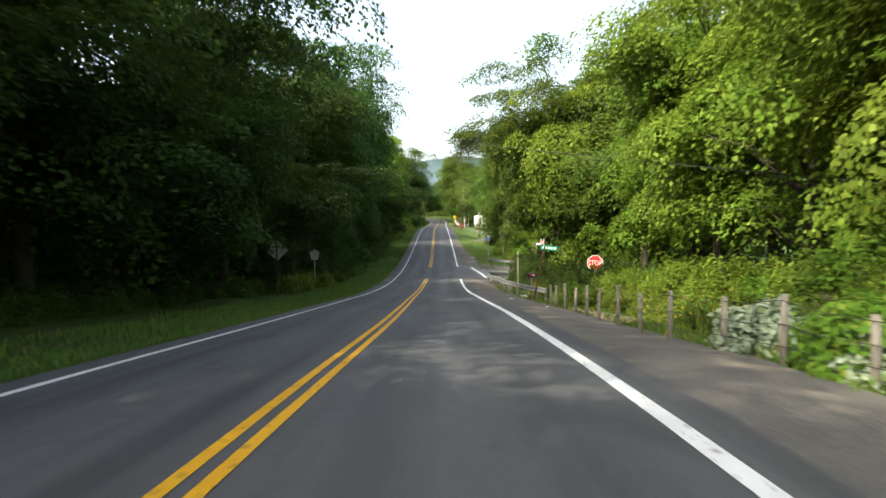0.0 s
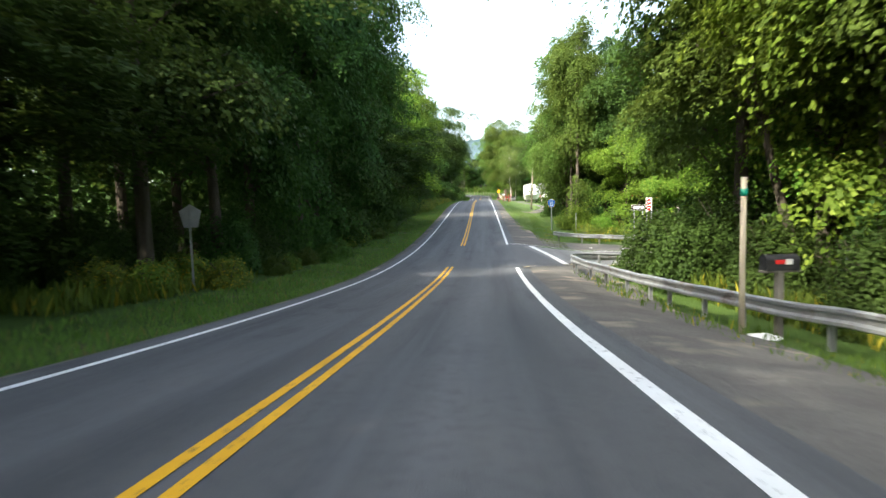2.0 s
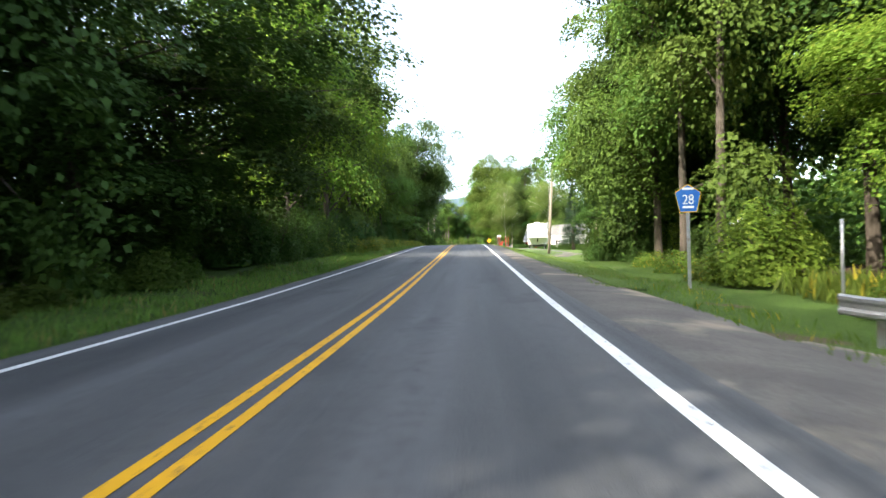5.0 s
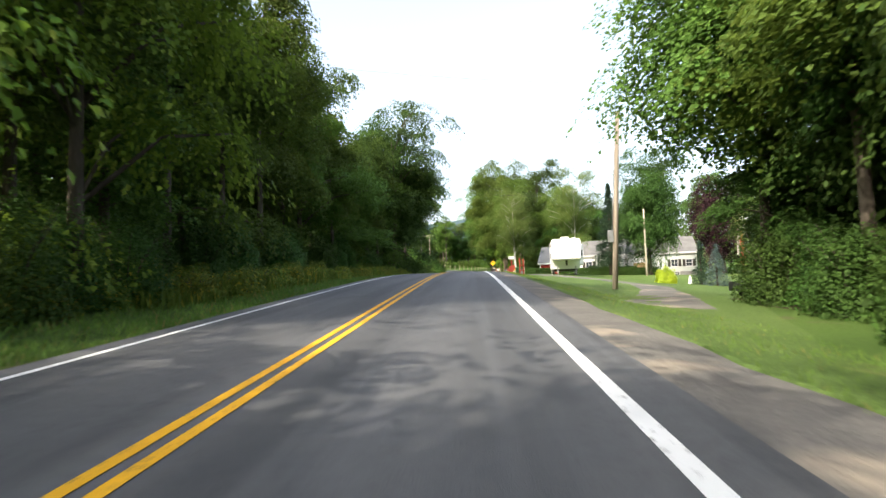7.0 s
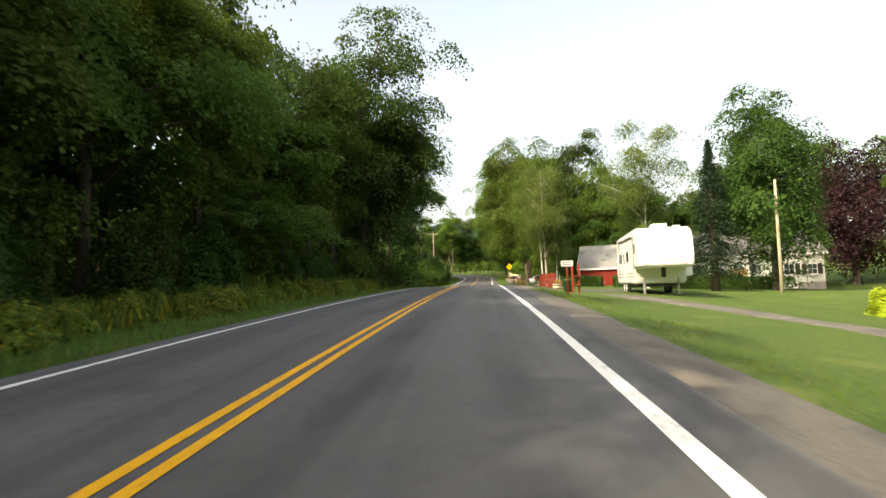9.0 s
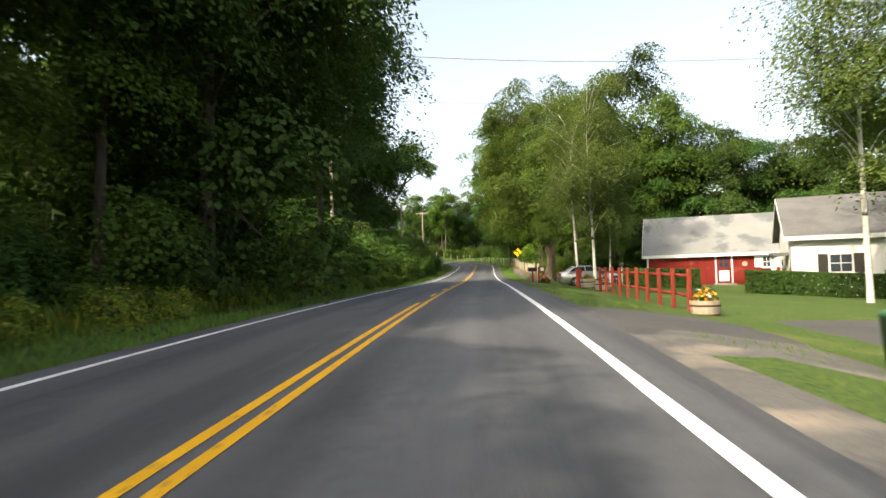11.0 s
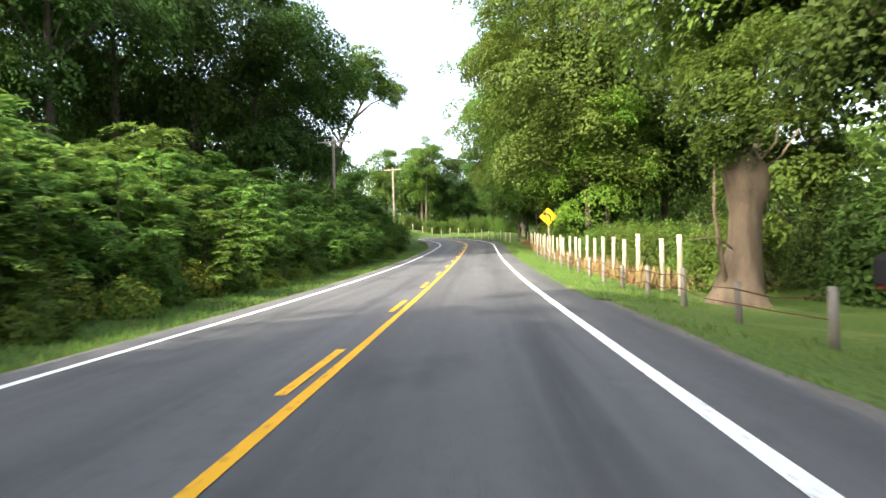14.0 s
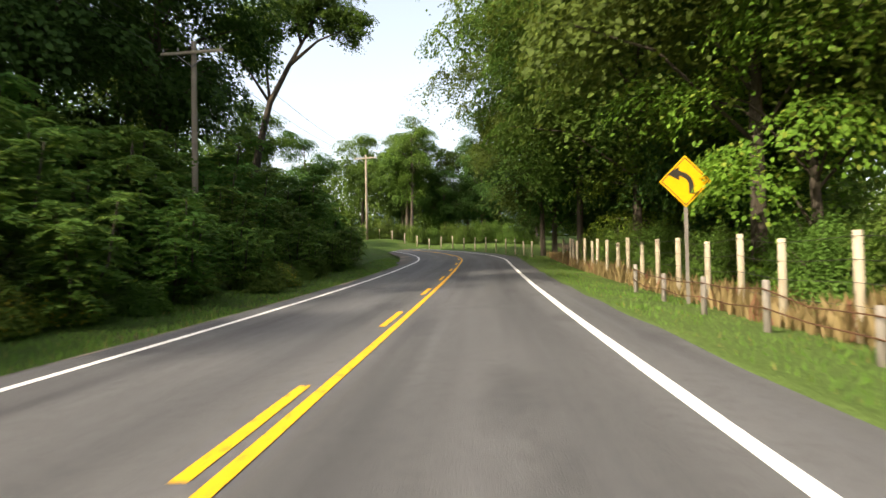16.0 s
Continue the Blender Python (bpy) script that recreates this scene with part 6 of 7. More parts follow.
def tub(x, y, r, h, flowers, label):
    t = thing("planter_tub", x, y, label=label, category="planter")
    STAVE = PALE_WOOD
    n = 18
    for k in range(n):
        bm = bmesh.new()
        a0, a1 = 2 * math.pi * (k + 0.03) / n, 2 * math.pi * (k + 0.97) / n
        vs = []
        for z, rr in ((0, 0.86), (h * 0.5, 0.97), (h, 1.0)):
            for a, q in ((a0, rr), (a1, rr), (a1, rr - 0.08), (a0, rr - 0.08)):
                vs.append(bm.verts.new((r * q * math.cos(a), r * q * math.sin(a), z)))
        for i in (0, 4):
            for j in range(4):
                bm.faces.new((vs[i + j], vs[i + (j + 1) % 4], vs[i + 4 + (j + 1) % 4], vs[i + 4 + j]))
        bm.faces.new(vs[8:12])
        bm.faces.new(vs[0:4][::-1])
        bmesh.ops.recalc_face_normals(bm, faces=bm.faces[:])
        part("stave", bm, STAVE, t)
    for z, rr in ((h * 0.2, 0.92), (h * 0.72, 0.995)):
        bm = bmesh.new()
        tube(bm, [(0, 0, z - 0.025), (0, 0, z + 0.025)], [r * rr, r * (rr + 0.01)], 24, False)
        part("hoop", bm, RUST, t, "rusty iron hoop")
    bm = bmesh.new()
    tube(bm, [(0, 0, h - 0.1), (0, 0, h - 0.06)], r * 0.9, 20)
    part("soil", bm, flat("soil", (0.04, 0.03, 0.02), 0.95), t)
    rng = np.random.default_rng(int(x * 10 + y))
    part_mesh("foliage", shrub_leaves(rng, r * 1.0, r * 1.0, 0.38, 420, 0.10, WEED, "foliage", h - 0.08), t, "leafy planting")
    for c, nm in flowers:
        part_mesh("blossom", shrub_leaves(rng, r * 1.02, r * 1.02, 0.42, 70, 0.085, c, "blossom", h - 0.04), t, nm)
    return t


ORANGE = leafage("orange_petal", (0.55, 0.16, 0.02), (0.65, 0.10, 0.02), None, 0.2)
YELLOWP = leafage("yellow_petal", (0.65, 0.42, 0.03), (0.7, 0.5, 0.05), None, 0.2)
WHITEP = leafage("white_petal", (0.7, 0.7, 0.65), (0.75, 0.72, 0.68), None, 0.2)
REDP = leafage("red_petal", (0.5, 0.02, 0.02), (0.6, 0.03, 0.02), None, 0.2)
tub(4.8, 161.5, 0.36, 0.44, [(YELLOWP, "yellow flowers"), (ORANGE, "orange flowers"), (WHITEP, "white flowers")], "wooden half-barrel planter with yellow flowers on the lawn")
tub(4.9, 175.6, 0.37, 0.60, [(ORANGE, "orange flowers"), (WHITEP, "white flowers")], "wooden half-barrel planter with orange flowers")
tub(4.8, 179.3, 0.41, 0.62, [(REDP, "red flowers")], "wooden half-barrel planter by the red fence")

mailbox(2.74, 192.75, 0.88, 6, RED_WOOD, "black mailbox on a red-stained post by the drive", None, 0.7)
bm = bmesh.new()
t = thing("newspaper_box", 3.2, 192.7, label="red-stained post with round white marker", category="post")
box(bm, (-0.06, -0.06, -0.3), (0.06, 0.06, 1.3), 0.01)
part("post", bm, RED_WOOD, t)
bm = bmesh.new()
box(bm, (-0.06, -0.05, 0.84), (0.5, 0.05, 0.94), 0.01)
box(bm, (0.0, -0.04, -0.04), (0.62, 0.04, 0.04), 0.01, pose(0.04, 0, 0.42, 0, -42, 0))
part("arm", bm, RED_WOOD, t)
bm = bmesh.new()
tube(bm, [(0.27, -0.02, 1.1), (0.27, 0.02, 1.1)], 0.14, 16)
part("marker", bm, SIGN_WHITE, t, "round white marker")

t = thing("lawn_sign", 3.5, 145.2, label="small white sign board on a red post", category="sign")
quad_box("leg", (-0.04, -0.04, -0.3), (0.04, 0.04, 1.3), RED_WOOD, t)
quad_box("board", (-0.26, -0.07, 1.3), (0.26, -0.042, 1.56), SIGN_WHITE, t, "white sign board", 0.006)
for x0, x1, z in ((-0.2, 0.16, 1.46), (-0.2, 0.2, 1.37)):
    quad_box("letter_bar", (x0, -0.076, z), (x1, -0.071, z + 0.04), GREY_TRIM, t, "grey lettering bar")

t = thing("bird_house", 7.2, 181.8, label="small bird house on a pale lawn pole", category="bird house")
quad_box("pole", (-0.03, -0.03, -0.3), (0.03, 0.03, 1.3), PALE_WOOD, t)
quad_box("house_box", (-0.09, -0.09, 1.3), (0.09, 0.09, 1.55), SIGN_BLACK, t, "dark bird house box", 0.01)

t = thing("bin", 4.6, 154.0, label="green lidded plastic bin beside a red post", category="bin")
bm = bmesh.new()
tube(bm, [(0, 0, 0), (0, 0, 0.75), (0, 0, 0.76), (0, 0, 0.82)], [0.24, 0.30, 0.32, 0.26], 14)
part("drum", bm, flat("green_plastic", (0.03, 0.12, 0.05), 0.5), t)

# birch stump ornament and old statue-like white marker on the lawn
t = thing("lawn_ornament", 19.6, 146.0, label="small white lawn ornament by the spruces", category="ornament")
bm = bmesh.new()
tube(bm, [(0, 0, 0), (0, 0, 0.1), (0, 0, 0.45), (0, 0, 0.6), (0, 0, 0.75)], [0.22, 0.16, 0.13, 0.08, 0.05], 10)
part("figure", bm, SIGN_WHITE, t)


# orange lilies below the mailbox
t = thing("day_lily", 3.75, 193.3, label="clump of orange day lilies below the mailbox", category="flowers")
rng = np.random.default_rng(44)
part_mesh("foliage", shrub_leaves(rng, 0.5, 0.35, 0.55, 500, 0.16, WEED), t)
part_mesh("blossom", shrub_leaves(rng, 0.45, 0.3, 0.68, 60, 0.13, ORANGE, "blossom", 0.12), t, "orange blossoms")
# ------------------------------------------------------------ woods
rnd = random.Random(4)
LEFT_GROUP, RIGHT_GROUP = "roadside woods", "sunlit roadside trees"


LOW_TOPS = ((-1.0, 2.8), (10.0, 2.8), (22.0, 2.8), (36.0, 3.9), (85.5, 5.0), (147.0, 2.8))      # lower trees, between which the sun comes through


def row_of(kinds, u, y0, y1, gap, jitter, scales, group="", variants=2, tall=1.0):
    y = y0
    while y < y1:
        k = rnd.choice(kinds)
        if abs(y - 43.0) < 2.6 and -12 < u < 0:      # sunlit nook round the sign
            y += 2.0
            continue
        low = 0.38 if u < -12 and abs(y - 37.5) < 3.2 else 0.48 if u < 0 and any(abs(y - u - 10.6 - v) < w for v, w in LOW_TOPS) else 1.0
        plant(k, u + road_x(y) + rnd.uniform(-jitter, jitter), y + rnd.uniform(-0.8, 0.8), rnd.uniform(*scales), rnd.uniform(0, 360), rnd.randrange(variants), low * tall * rnd.uniform(0.95, 1.12), group)
        y += gap * rnd.uniform(0.85, 1.15)


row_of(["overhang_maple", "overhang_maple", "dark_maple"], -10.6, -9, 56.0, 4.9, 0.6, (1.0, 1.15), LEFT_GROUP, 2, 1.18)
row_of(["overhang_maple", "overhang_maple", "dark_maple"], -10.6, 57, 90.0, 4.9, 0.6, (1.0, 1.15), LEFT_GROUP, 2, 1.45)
row_of(["mid_edge", "mid_edge", "maple"], -12.2, 103.5, 141, 4.7, 0.7, (0.95, 1.08), LEFT_GROUP, 2, 1.12)
# paler leaves stand in for sun on these two crowns
for x, y, s in ((-10.6, 98.6, 1.2), (-10.2, 106.4, 1.25)):
    plant("bright_edge", x, y, s, y * 7 % 360, 1, 1.5, LEFT_GROUP)
row_of(["mid_edge", "maple"], -9.8, 143, 164, 4.7, 0.6, (0.9, 1.0), LEFT_GROUP, 2, 0.95)
for x, y, k in ((-10.4, 166.2, "overhang_maple"), (-11.8, 170.6, "overhang_maple"), (-11.2, 182.8, "tall_maple"), (-13.6, 177.2, "tall_maple")):
    plant(k, x, y, 1.2, y * 9 % 360, int(y) % 2, 0.8 if 168 < y < 175 else 1.1 if y > 180 else 1.25, LEFT_GROUP)
row_of(["dark_maple", "maple"], -16.0, -12, 78, 6.4, 1.4, (1.05, 1.2), LEFT_GROUP, 2, 1.1)
row_of(["dark_maple", "maple"], -17.5, 107, 142, 7.5, 1.4, (1.05, 1.15), LEFT_GROUP, 2, 1.35)
row_of(["dark_maple", "maple"], -16.0, 141, 161, 5.2, 1.2, (1.05, 1.2), LEFT_GROUP, 2, 1.5)
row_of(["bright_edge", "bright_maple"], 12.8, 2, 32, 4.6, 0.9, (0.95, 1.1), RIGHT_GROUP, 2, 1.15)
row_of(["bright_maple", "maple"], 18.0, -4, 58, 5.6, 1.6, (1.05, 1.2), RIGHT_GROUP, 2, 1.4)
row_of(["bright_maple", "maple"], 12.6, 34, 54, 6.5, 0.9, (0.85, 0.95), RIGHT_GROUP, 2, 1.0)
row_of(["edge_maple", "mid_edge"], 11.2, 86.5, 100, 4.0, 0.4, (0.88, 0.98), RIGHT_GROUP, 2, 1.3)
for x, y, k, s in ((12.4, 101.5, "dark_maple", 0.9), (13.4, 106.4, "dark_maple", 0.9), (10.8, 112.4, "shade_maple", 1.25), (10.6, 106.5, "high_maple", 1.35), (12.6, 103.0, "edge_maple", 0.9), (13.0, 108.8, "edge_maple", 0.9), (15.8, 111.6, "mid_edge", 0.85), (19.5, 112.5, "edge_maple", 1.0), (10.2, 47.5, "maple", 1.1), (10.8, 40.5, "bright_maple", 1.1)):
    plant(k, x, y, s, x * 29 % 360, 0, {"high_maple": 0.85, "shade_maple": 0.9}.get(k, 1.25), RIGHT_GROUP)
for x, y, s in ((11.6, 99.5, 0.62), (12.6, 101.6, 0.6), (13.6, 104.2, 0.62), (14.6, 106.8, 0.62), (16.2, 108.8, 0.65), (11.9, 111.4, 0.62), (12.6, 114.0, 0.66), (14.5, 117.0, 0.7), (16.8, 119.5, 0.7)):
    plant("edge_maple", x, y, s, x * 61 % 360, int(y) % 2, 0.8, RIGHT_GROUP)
row_of(["dark_maple", "edge_maple"], 17.0, 84, 112, 5.0, 1.2, (1.0, 1.15), RIGHT_GROUP, 2, 1.2)
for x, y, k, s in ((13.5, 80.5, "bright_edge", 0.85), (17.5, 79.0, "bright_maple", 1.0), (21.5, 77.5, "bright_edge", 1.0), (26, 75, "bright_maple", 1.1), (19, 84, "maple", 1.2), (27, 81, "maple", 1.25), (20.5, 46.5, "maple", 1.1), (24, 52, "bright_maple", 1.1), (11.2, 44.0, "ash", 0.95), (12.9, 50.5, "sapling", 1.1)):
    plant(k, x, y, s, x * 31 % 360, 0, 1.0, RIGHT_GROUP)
for x, y in ((9.9, 110.0), (10.4, 107.6), (9.8, 105.8), (11.2, 112.6)):
    shrub("roadside_shrub", x, y, 1.5, 2.9, LEAF_DARK, "dense dark shrub under the roadside trees", 1.0, x * 90 % 360, 1800, 0.16, "undergrowth")
for k in range(8):
    shrub("roadside_shrub", -10.2 + 0.5 * (k % 2), 92.5 + 2.2 * k, 1.7, 3.5, LEAF_DARK, "tall dark shrub in the shade of the woods' edge", 1.0, k * 77 % 360, 1800, 0.16, "undergrowth")
# yard trees
plant("yard_maple", 21.3, 164.6, 1.02, 40, 0, 1.15)
plant("purple_maple", 36.6, 181.0, 1.35, 0, 0, 1.2)
plant("birch", 23.7, 141.2, 0.8, 10, 0, 0.9)
plant("birch", 12.9, 168.4, 1.1, 10, 0, 1.05)
plant("birch", 6.1, 184.4, 1.0, 200, 1, 1.12, "birches by the drive")
plant("birch", 6.6, 195.3, 1.05, 80, 0, 1.2, "birches by the drive")
plant("birch", 7.4, 186.3, 0.7, 300, 1, 1.0, "birches by the drive")
for x, y, k, s in ((8.6, 209.0, "maple", 1.3), (11.5, 205, "dark_maple", 1.15), (14.5, 199.5, "maple", 1.05), (12.2, 212, "maple", 1.2), (17.5, 201.5, "maple", 1.0), (22, 199, "dark_maple", 0.7), (27.5, 200, "maple", 0.8), (33, 196, "dark_maple", 1.1), (38, 190, "maple", 1.05), (43, 182, "maple", 1.0), (9.6, 208.5, "sapling", 1.3)):
    plant(k, x, y, s, x * 47 % 360, 0 if k in ("sapling", "spreading_maple") else 1, 1.22)
for x, y, s in ((15.5, 199.0, 0.8), (19.5, 198.0, 0.85), (23.5, 197.0, 0.8), (27.5, 195.5, 0.85), (13.0, 202.5, 0.75)):
    plant("edge_maple", x, y, s, x * 41 % 360, int(x) % 2, 1.1, "woods behind the drive")
# right-hand woods behind the pasture fence
row_of(["edge_maple", "edge_maple", "bright_edge"], 10.8, 232, 262, 4.2, 1.2, (0.85, 1.0), "woods behind the fence", 2, 1.15)
row_of(["dark_maple", "maple"], 17.0, 237, 290, 6.0, 1.4, (1.1, 1.3), "woods behind the fence")
for x, y, k, s in ((6.6, 232, "spreading_maple", 1.34), (5.8, 243, "spreading_maple", 1.36), (4.8, 254, "spreading_maple", 1.34), (3.4, 265, "spreading_maple", 1.15), (4.5, 266, "edge_maple", 1.1), (8, 274, "maple", 1.1), (5.5, 288, "edge_maple", 1.0), (17.0, 231.0, "ash", 0.85), (20.5, 237.0, "ash", 0.9), (1.0, 311, "dark_maple", 1.3), (-4.5, 316, "edge_maple", 1.3), (-9.5, 312, "edge_maple", 1.25), (-14.5, 306, "edge_maple", 1.2), (-21, 306, "maple", 1.2), (-13.0, 300.0, "maple", 1.25), (-11.8, 295.5, "ash", 1.05), (-2.0, 304, "edge_maple", 1.0), (-7.5, 301, "edge_maple", 0.8), (-27, 296, "dark_maple", 0.9), (6, 302, "edge_maple", 1.0)):
    plant(k, x, y, s, x * 53 % 360, 0 if k in ("sapling", "spreading_maple") else 1, 1.12 if k == "spreading_maple" else 1.0, "woods round the bend")
# left side beyond the dark woods
for x, y, k, s in ((-24.5, 217.5, "dark_maple", 1.1), (-25.5, 225, "dark_maple", 1.25), (-23.5, 231, "dark_maple", 1.35), (-21.5, 238, "dark_maple", 1.4), (-21.0, 247, "dark_maple", 1.4), (-35, 200, "dark_maple", 1.25), (-38, 209, "dark_maple", 1.3), (-35, 218, "dark_maple", 1.25), (-38, 227, "maple", 1.3), (-33, 235, "dark_maple", 1.25), (-28, 242, "dark_maple", 1.2), (-34, 248, "dark_maple", 1.25), (-25.5, 252, "dark_maple", 1.15), (-30, 262, "maple", 1.2), (-25, 272, "maple", 0.9)):
    plant(k, x, y, s, x * 37 % 360, 1, 1.5 if y < 235 else 1.2, "woods behind the sumac")

# leaning tree whose crown reaches out over the thicket
def leaning_tree():
    x, y = -21.4, 261.0
    t = thing("leaning_tree", x, y, None, 0, "leaning tree with a bare trunk and overhanging crown", "tree")
    rng = np.random.default_rng(77)
    bm = bmesh.new()
    tube(bm, [(0, 0, -0.3), (0.5, 0, 3), (1.4, 0, 8), (2.3, 0, 11.5), (4.0, 0, 14.6), (5.8, 0, 17.6)], [0.42, 0.36, 0.3, 0.25, 0.19, 0.10], 9)
    for a, b in (((4.0, 0, 14.6), (8.8, 0, 17.4)), ((2.3, 0, 11.5), (1.4, 1, 17)), ((5.4, 0, 16.8), (7.6, 0.4, 21.0)), ((2.3, 0, 11.5), (-1.0, -1, 16)), ((5.0, 0, 16.4), (3.8, 0.4, 20.5))):
        a, b = Vector(a), Vector(b)
        tube(bm, [a, (a + b) / 2 + Vector((0, 0, 0.5)), b], [0.16, 0.1, 0.03], 6)
    part("trunk", bm, BARK, t)
    c = np.concatenate([crown_clumps(rng, 130, 4.0, 16.6, 24.4, "ball") + np.array([5.6, 0, 0]), crown_clumps(rng, 50, 2.2, 16.0, 20.2, "ball") + np.array([8.8, 0, 0]), crown_clumps(rng, 90, 3.2, 13.5, 21.5, "ball") + np.array([0.8, 0, 0])])
    at, nr, sz = crown_leaves(rng, c, np.array([4.5, 0, 18.5]), 56, 0.60, 0.32, 0.5, 0.2)
    part_mesh("crown", leaf_mesh("crown", at, nr, sz, LEAF_MID, rng), t)


leaning_tree()


def corner_tree():
    """A slim tree that leans toward the road behind the rail."""
    t = thing("leaning_tree", 10.7, 44.0, None, 0, "slim leaning tree behind the guardrail", "tree")
    rng = np.random.default_rng(91)
    bm = bmesh.new()
    tube(bm, [(0, 0, -0.3), (-0.45, 0, 2.0), (-0.95, 0, 3.9), (-1.65, 0, 7.1), (-2.0, 0, 10.5)], [0.17, 0.14, 0.125, 0.1, 0.03], 9)
    for a, b in (((-1.2, 0, 5.2), (-3.4, -0.5, 7.6)), ((-1.5, 0, 6.4), (0.8, -0.6, 8.6)), ((-1.65, 0, 7.1), (-3.6, 0.8, 9.2)), ((-1.85, 0, 9.0), (-6.2, -0.5, 10.8)), ((-1.95, 0, 10.0), (-8.2, 0.2, 12.0)), ((-2.0, 0, 10.3), (-5.0, 0.6, 15.5)), ((-2.0, 0, 10.3), (0.2, 0.4, 15.0))):
        a, b = Vector(a), Vector(b)
        tube(bm, [a, (a + b) / 2 + Vector((0, 0, 0.35)), b], [0.06, 0.04, 0.012], 6)
    part("trunk", bm, BARK, t)
    c = np.concatenate([crown_clumps(rng, 60, 2.8, 5.6, 12.0, "round") + np.array([-1.9, 0, 0]), crown_clumps(rng, 24, 1.4, 5.2, 8.4, "round") + np.array([-3.6, 0, 0]), crown_clumps(rng, 26, 1.5, 9.2, 12.2, "round") + np.array([-5.6, -0.5, 0]), crown_clumps(rng, 110, 5.2, 9.8, 18.5, "ball") + np.array([-3.6, 0.5, 0]), crown_clumps(rng, 30, 1.9, 10.2, 13.2, "ball") + np.array([-7.6, 0.3, 0])])
    at, nr, sz = crown_leaves(rng, c, np.array([-1.8, 0, 8.0]), 90, 0.62, 0.2, 0.4, 0.2)
    part_mesh("crown", leaf_mesh("crown", at, nr, sz, LEAF_MID, rng), t)


corner_tree()


def ivy_trunk():
    """A broad dead trunk wrapped in a vine, with a broken top and bare snag."""
    x, y = 4.9, 201.8
    t = thing("dead_tree", x, y, None, 0, "thick pale dead trunk topped with climbing ivy", "tree")
    rng = np.random.default_rng(31)
    bm = bmesh.new()
    rings = [(-0.3, 1.15), (0.1, 0.95), (0.5, 0.80), (0.9, 0.70), (1.3, 0.62), (1.7, 0.57), (2.1, 0.53), (2.5, 0.50), (2.9, 0.50), (3.3, 0.53), (3.7, 0.58), (4.1, 0.62), (4.5, 0.60), (4.9, 0.42), (5.3, 0.15)]
    tube(bm, [(0.28 * math.sin(z * 0.55), 0.1 * math.sin(z), z) for z, r in rings], [r for z, r in rings], 28)
    for v in bm.verts:
        a = math.atan2(v.co.y, v.co.x) + 0.22 * v.co.z
        n = noise.noise((math.cos(a) * 1.6, math.sin(a) * 1.6, v.co.z * 0.5)) + 0.6 * noise.noise((math.cos(a) * 4.5, math.sin(a) * 4.5, v.co.z * 1.3 + 5))
        v.co.x *= 1 + 0.30 * n
        v.co.y *= 1 + 0.30 * n
    part("trunk", bm, PALE_BARK, t, "furrowed pale trunk")
    for line, r in (([(-0.5, -0.3, 0.6), (-0.75, -0.5, 1.6), (-0.9, -0.4, 3.2), (-0.8, -0.3, 4.9)], 0.09), ([(-0.4, -0.5, 1.9), (-1.0, -0.8, 2.3), (-2.0, -0.8, 2.2)], 0.035), ([(0.5, -0.4, 4.3), (1.2, -0.6, 4.8), (1.7, -0.7, 5.6)], 0.05), ([(0.1, -0.6, 4.2), (0.9, -0.9, 5.2), (1.0, -0.9, 5.9)], 0.04)):
        bm = bmesh.new()
        tube(bm, line, [r, r * 0.9, r * 0.6, r * 0.4][:len(line)], 6)
        part("limb", bm, PALE_BARK, t)
    c = np.concatenate([crown_clumps(rng, 70, 2.0, 4.6, 10.4, "round") + np.array([0.1, 0, 0]), crown_clumps(rng, 24, 1.1, 4.6, 6.6, "round") + np.array([-0.5, -0.4, 0])])
    at, nr, sz = crown_leaves(rng, c, np.array([0, 0, 8]), 50, 0.42, 0.2, 0.8, 0.3)
    part_mesh("ivy", leaf_mesh("ivy", at, nr, sz, LEAF_MID, rng, 0.8), t, "climbing ivy leaves")
    t.scale = (0.72, 0.72, 0.74)


ivy_trunk()


def conifer(x, y, h, r, leaf, label, bare=0.2, tiers=16, sprays=16, per=26):
    t = thing("spruce_tree", x, y, None, 0, label, "tree")
    rng = np.random.default_rng(int(x * 7 + y))
    bm = bmesh.new()
    tube(bm, [(0, 0, -0.2), (0, 0, h * 0.5), (0, 0, h * 0.98)], [0.03 * h, 0.018 * h, 0.01], 8)
    at, nr, gr = [], [], []
    for k in range(tiers):
        f = k / (tiers - 1)
        z = bare + (h - bare - 0.1) * f
        rr = r * (1 - f) ** 0.85 + 0.05
        for j in range(max(5, int(sprays * (1 - f * 0.6)))):
            a = rng.random() * 6.283
            lim = rr * (0.75 + 0.35 * rng.random())
            d = np.array([math.cos(a), math.sin(a), 0.0])
            if j % 3 == 0:
                tube(bm, [(0, 0, z), tuple(d * lim * 0.5 + np.array([0, 0, z - 0.02 * h])), tuple(d * lim + np.array([0, 0, z - 0.05 * h]))], [0.012 * h * 0.5, 0.008, 0.004], 4)
            q = rng.random(per) ** 0.7
            p = d[None] * (q * lim)[:, None]
            p[:, 2] += z - 0.05 * h * q ** 1.5 + 0.02 * rng.normal(size=per)
            p += rng.normal(size=(per, 3)) * 0.05 * (0.3 + q[:, None]) * r
            at.append(p)
            nr.append(np.tile([0, 0, 1.0], (per, 1)) + rng.normal(size=(per, 3)) * 0.4)
            gr.append(np.tile(d, (per, 1)) + rng.normal(size=(per, 3)) * 0.5)
    part("trunk", bm, BARK, t)
    at, nr, gr = map(np.concatenate, (at, nr, gr))
    part_mesh("needles", leaf_mesh("needles", at, nr, np.full(len(at), 0.055 * h ** 0.5 + 0.06), leaf, rng, 0.3, 0.1, gr), t)


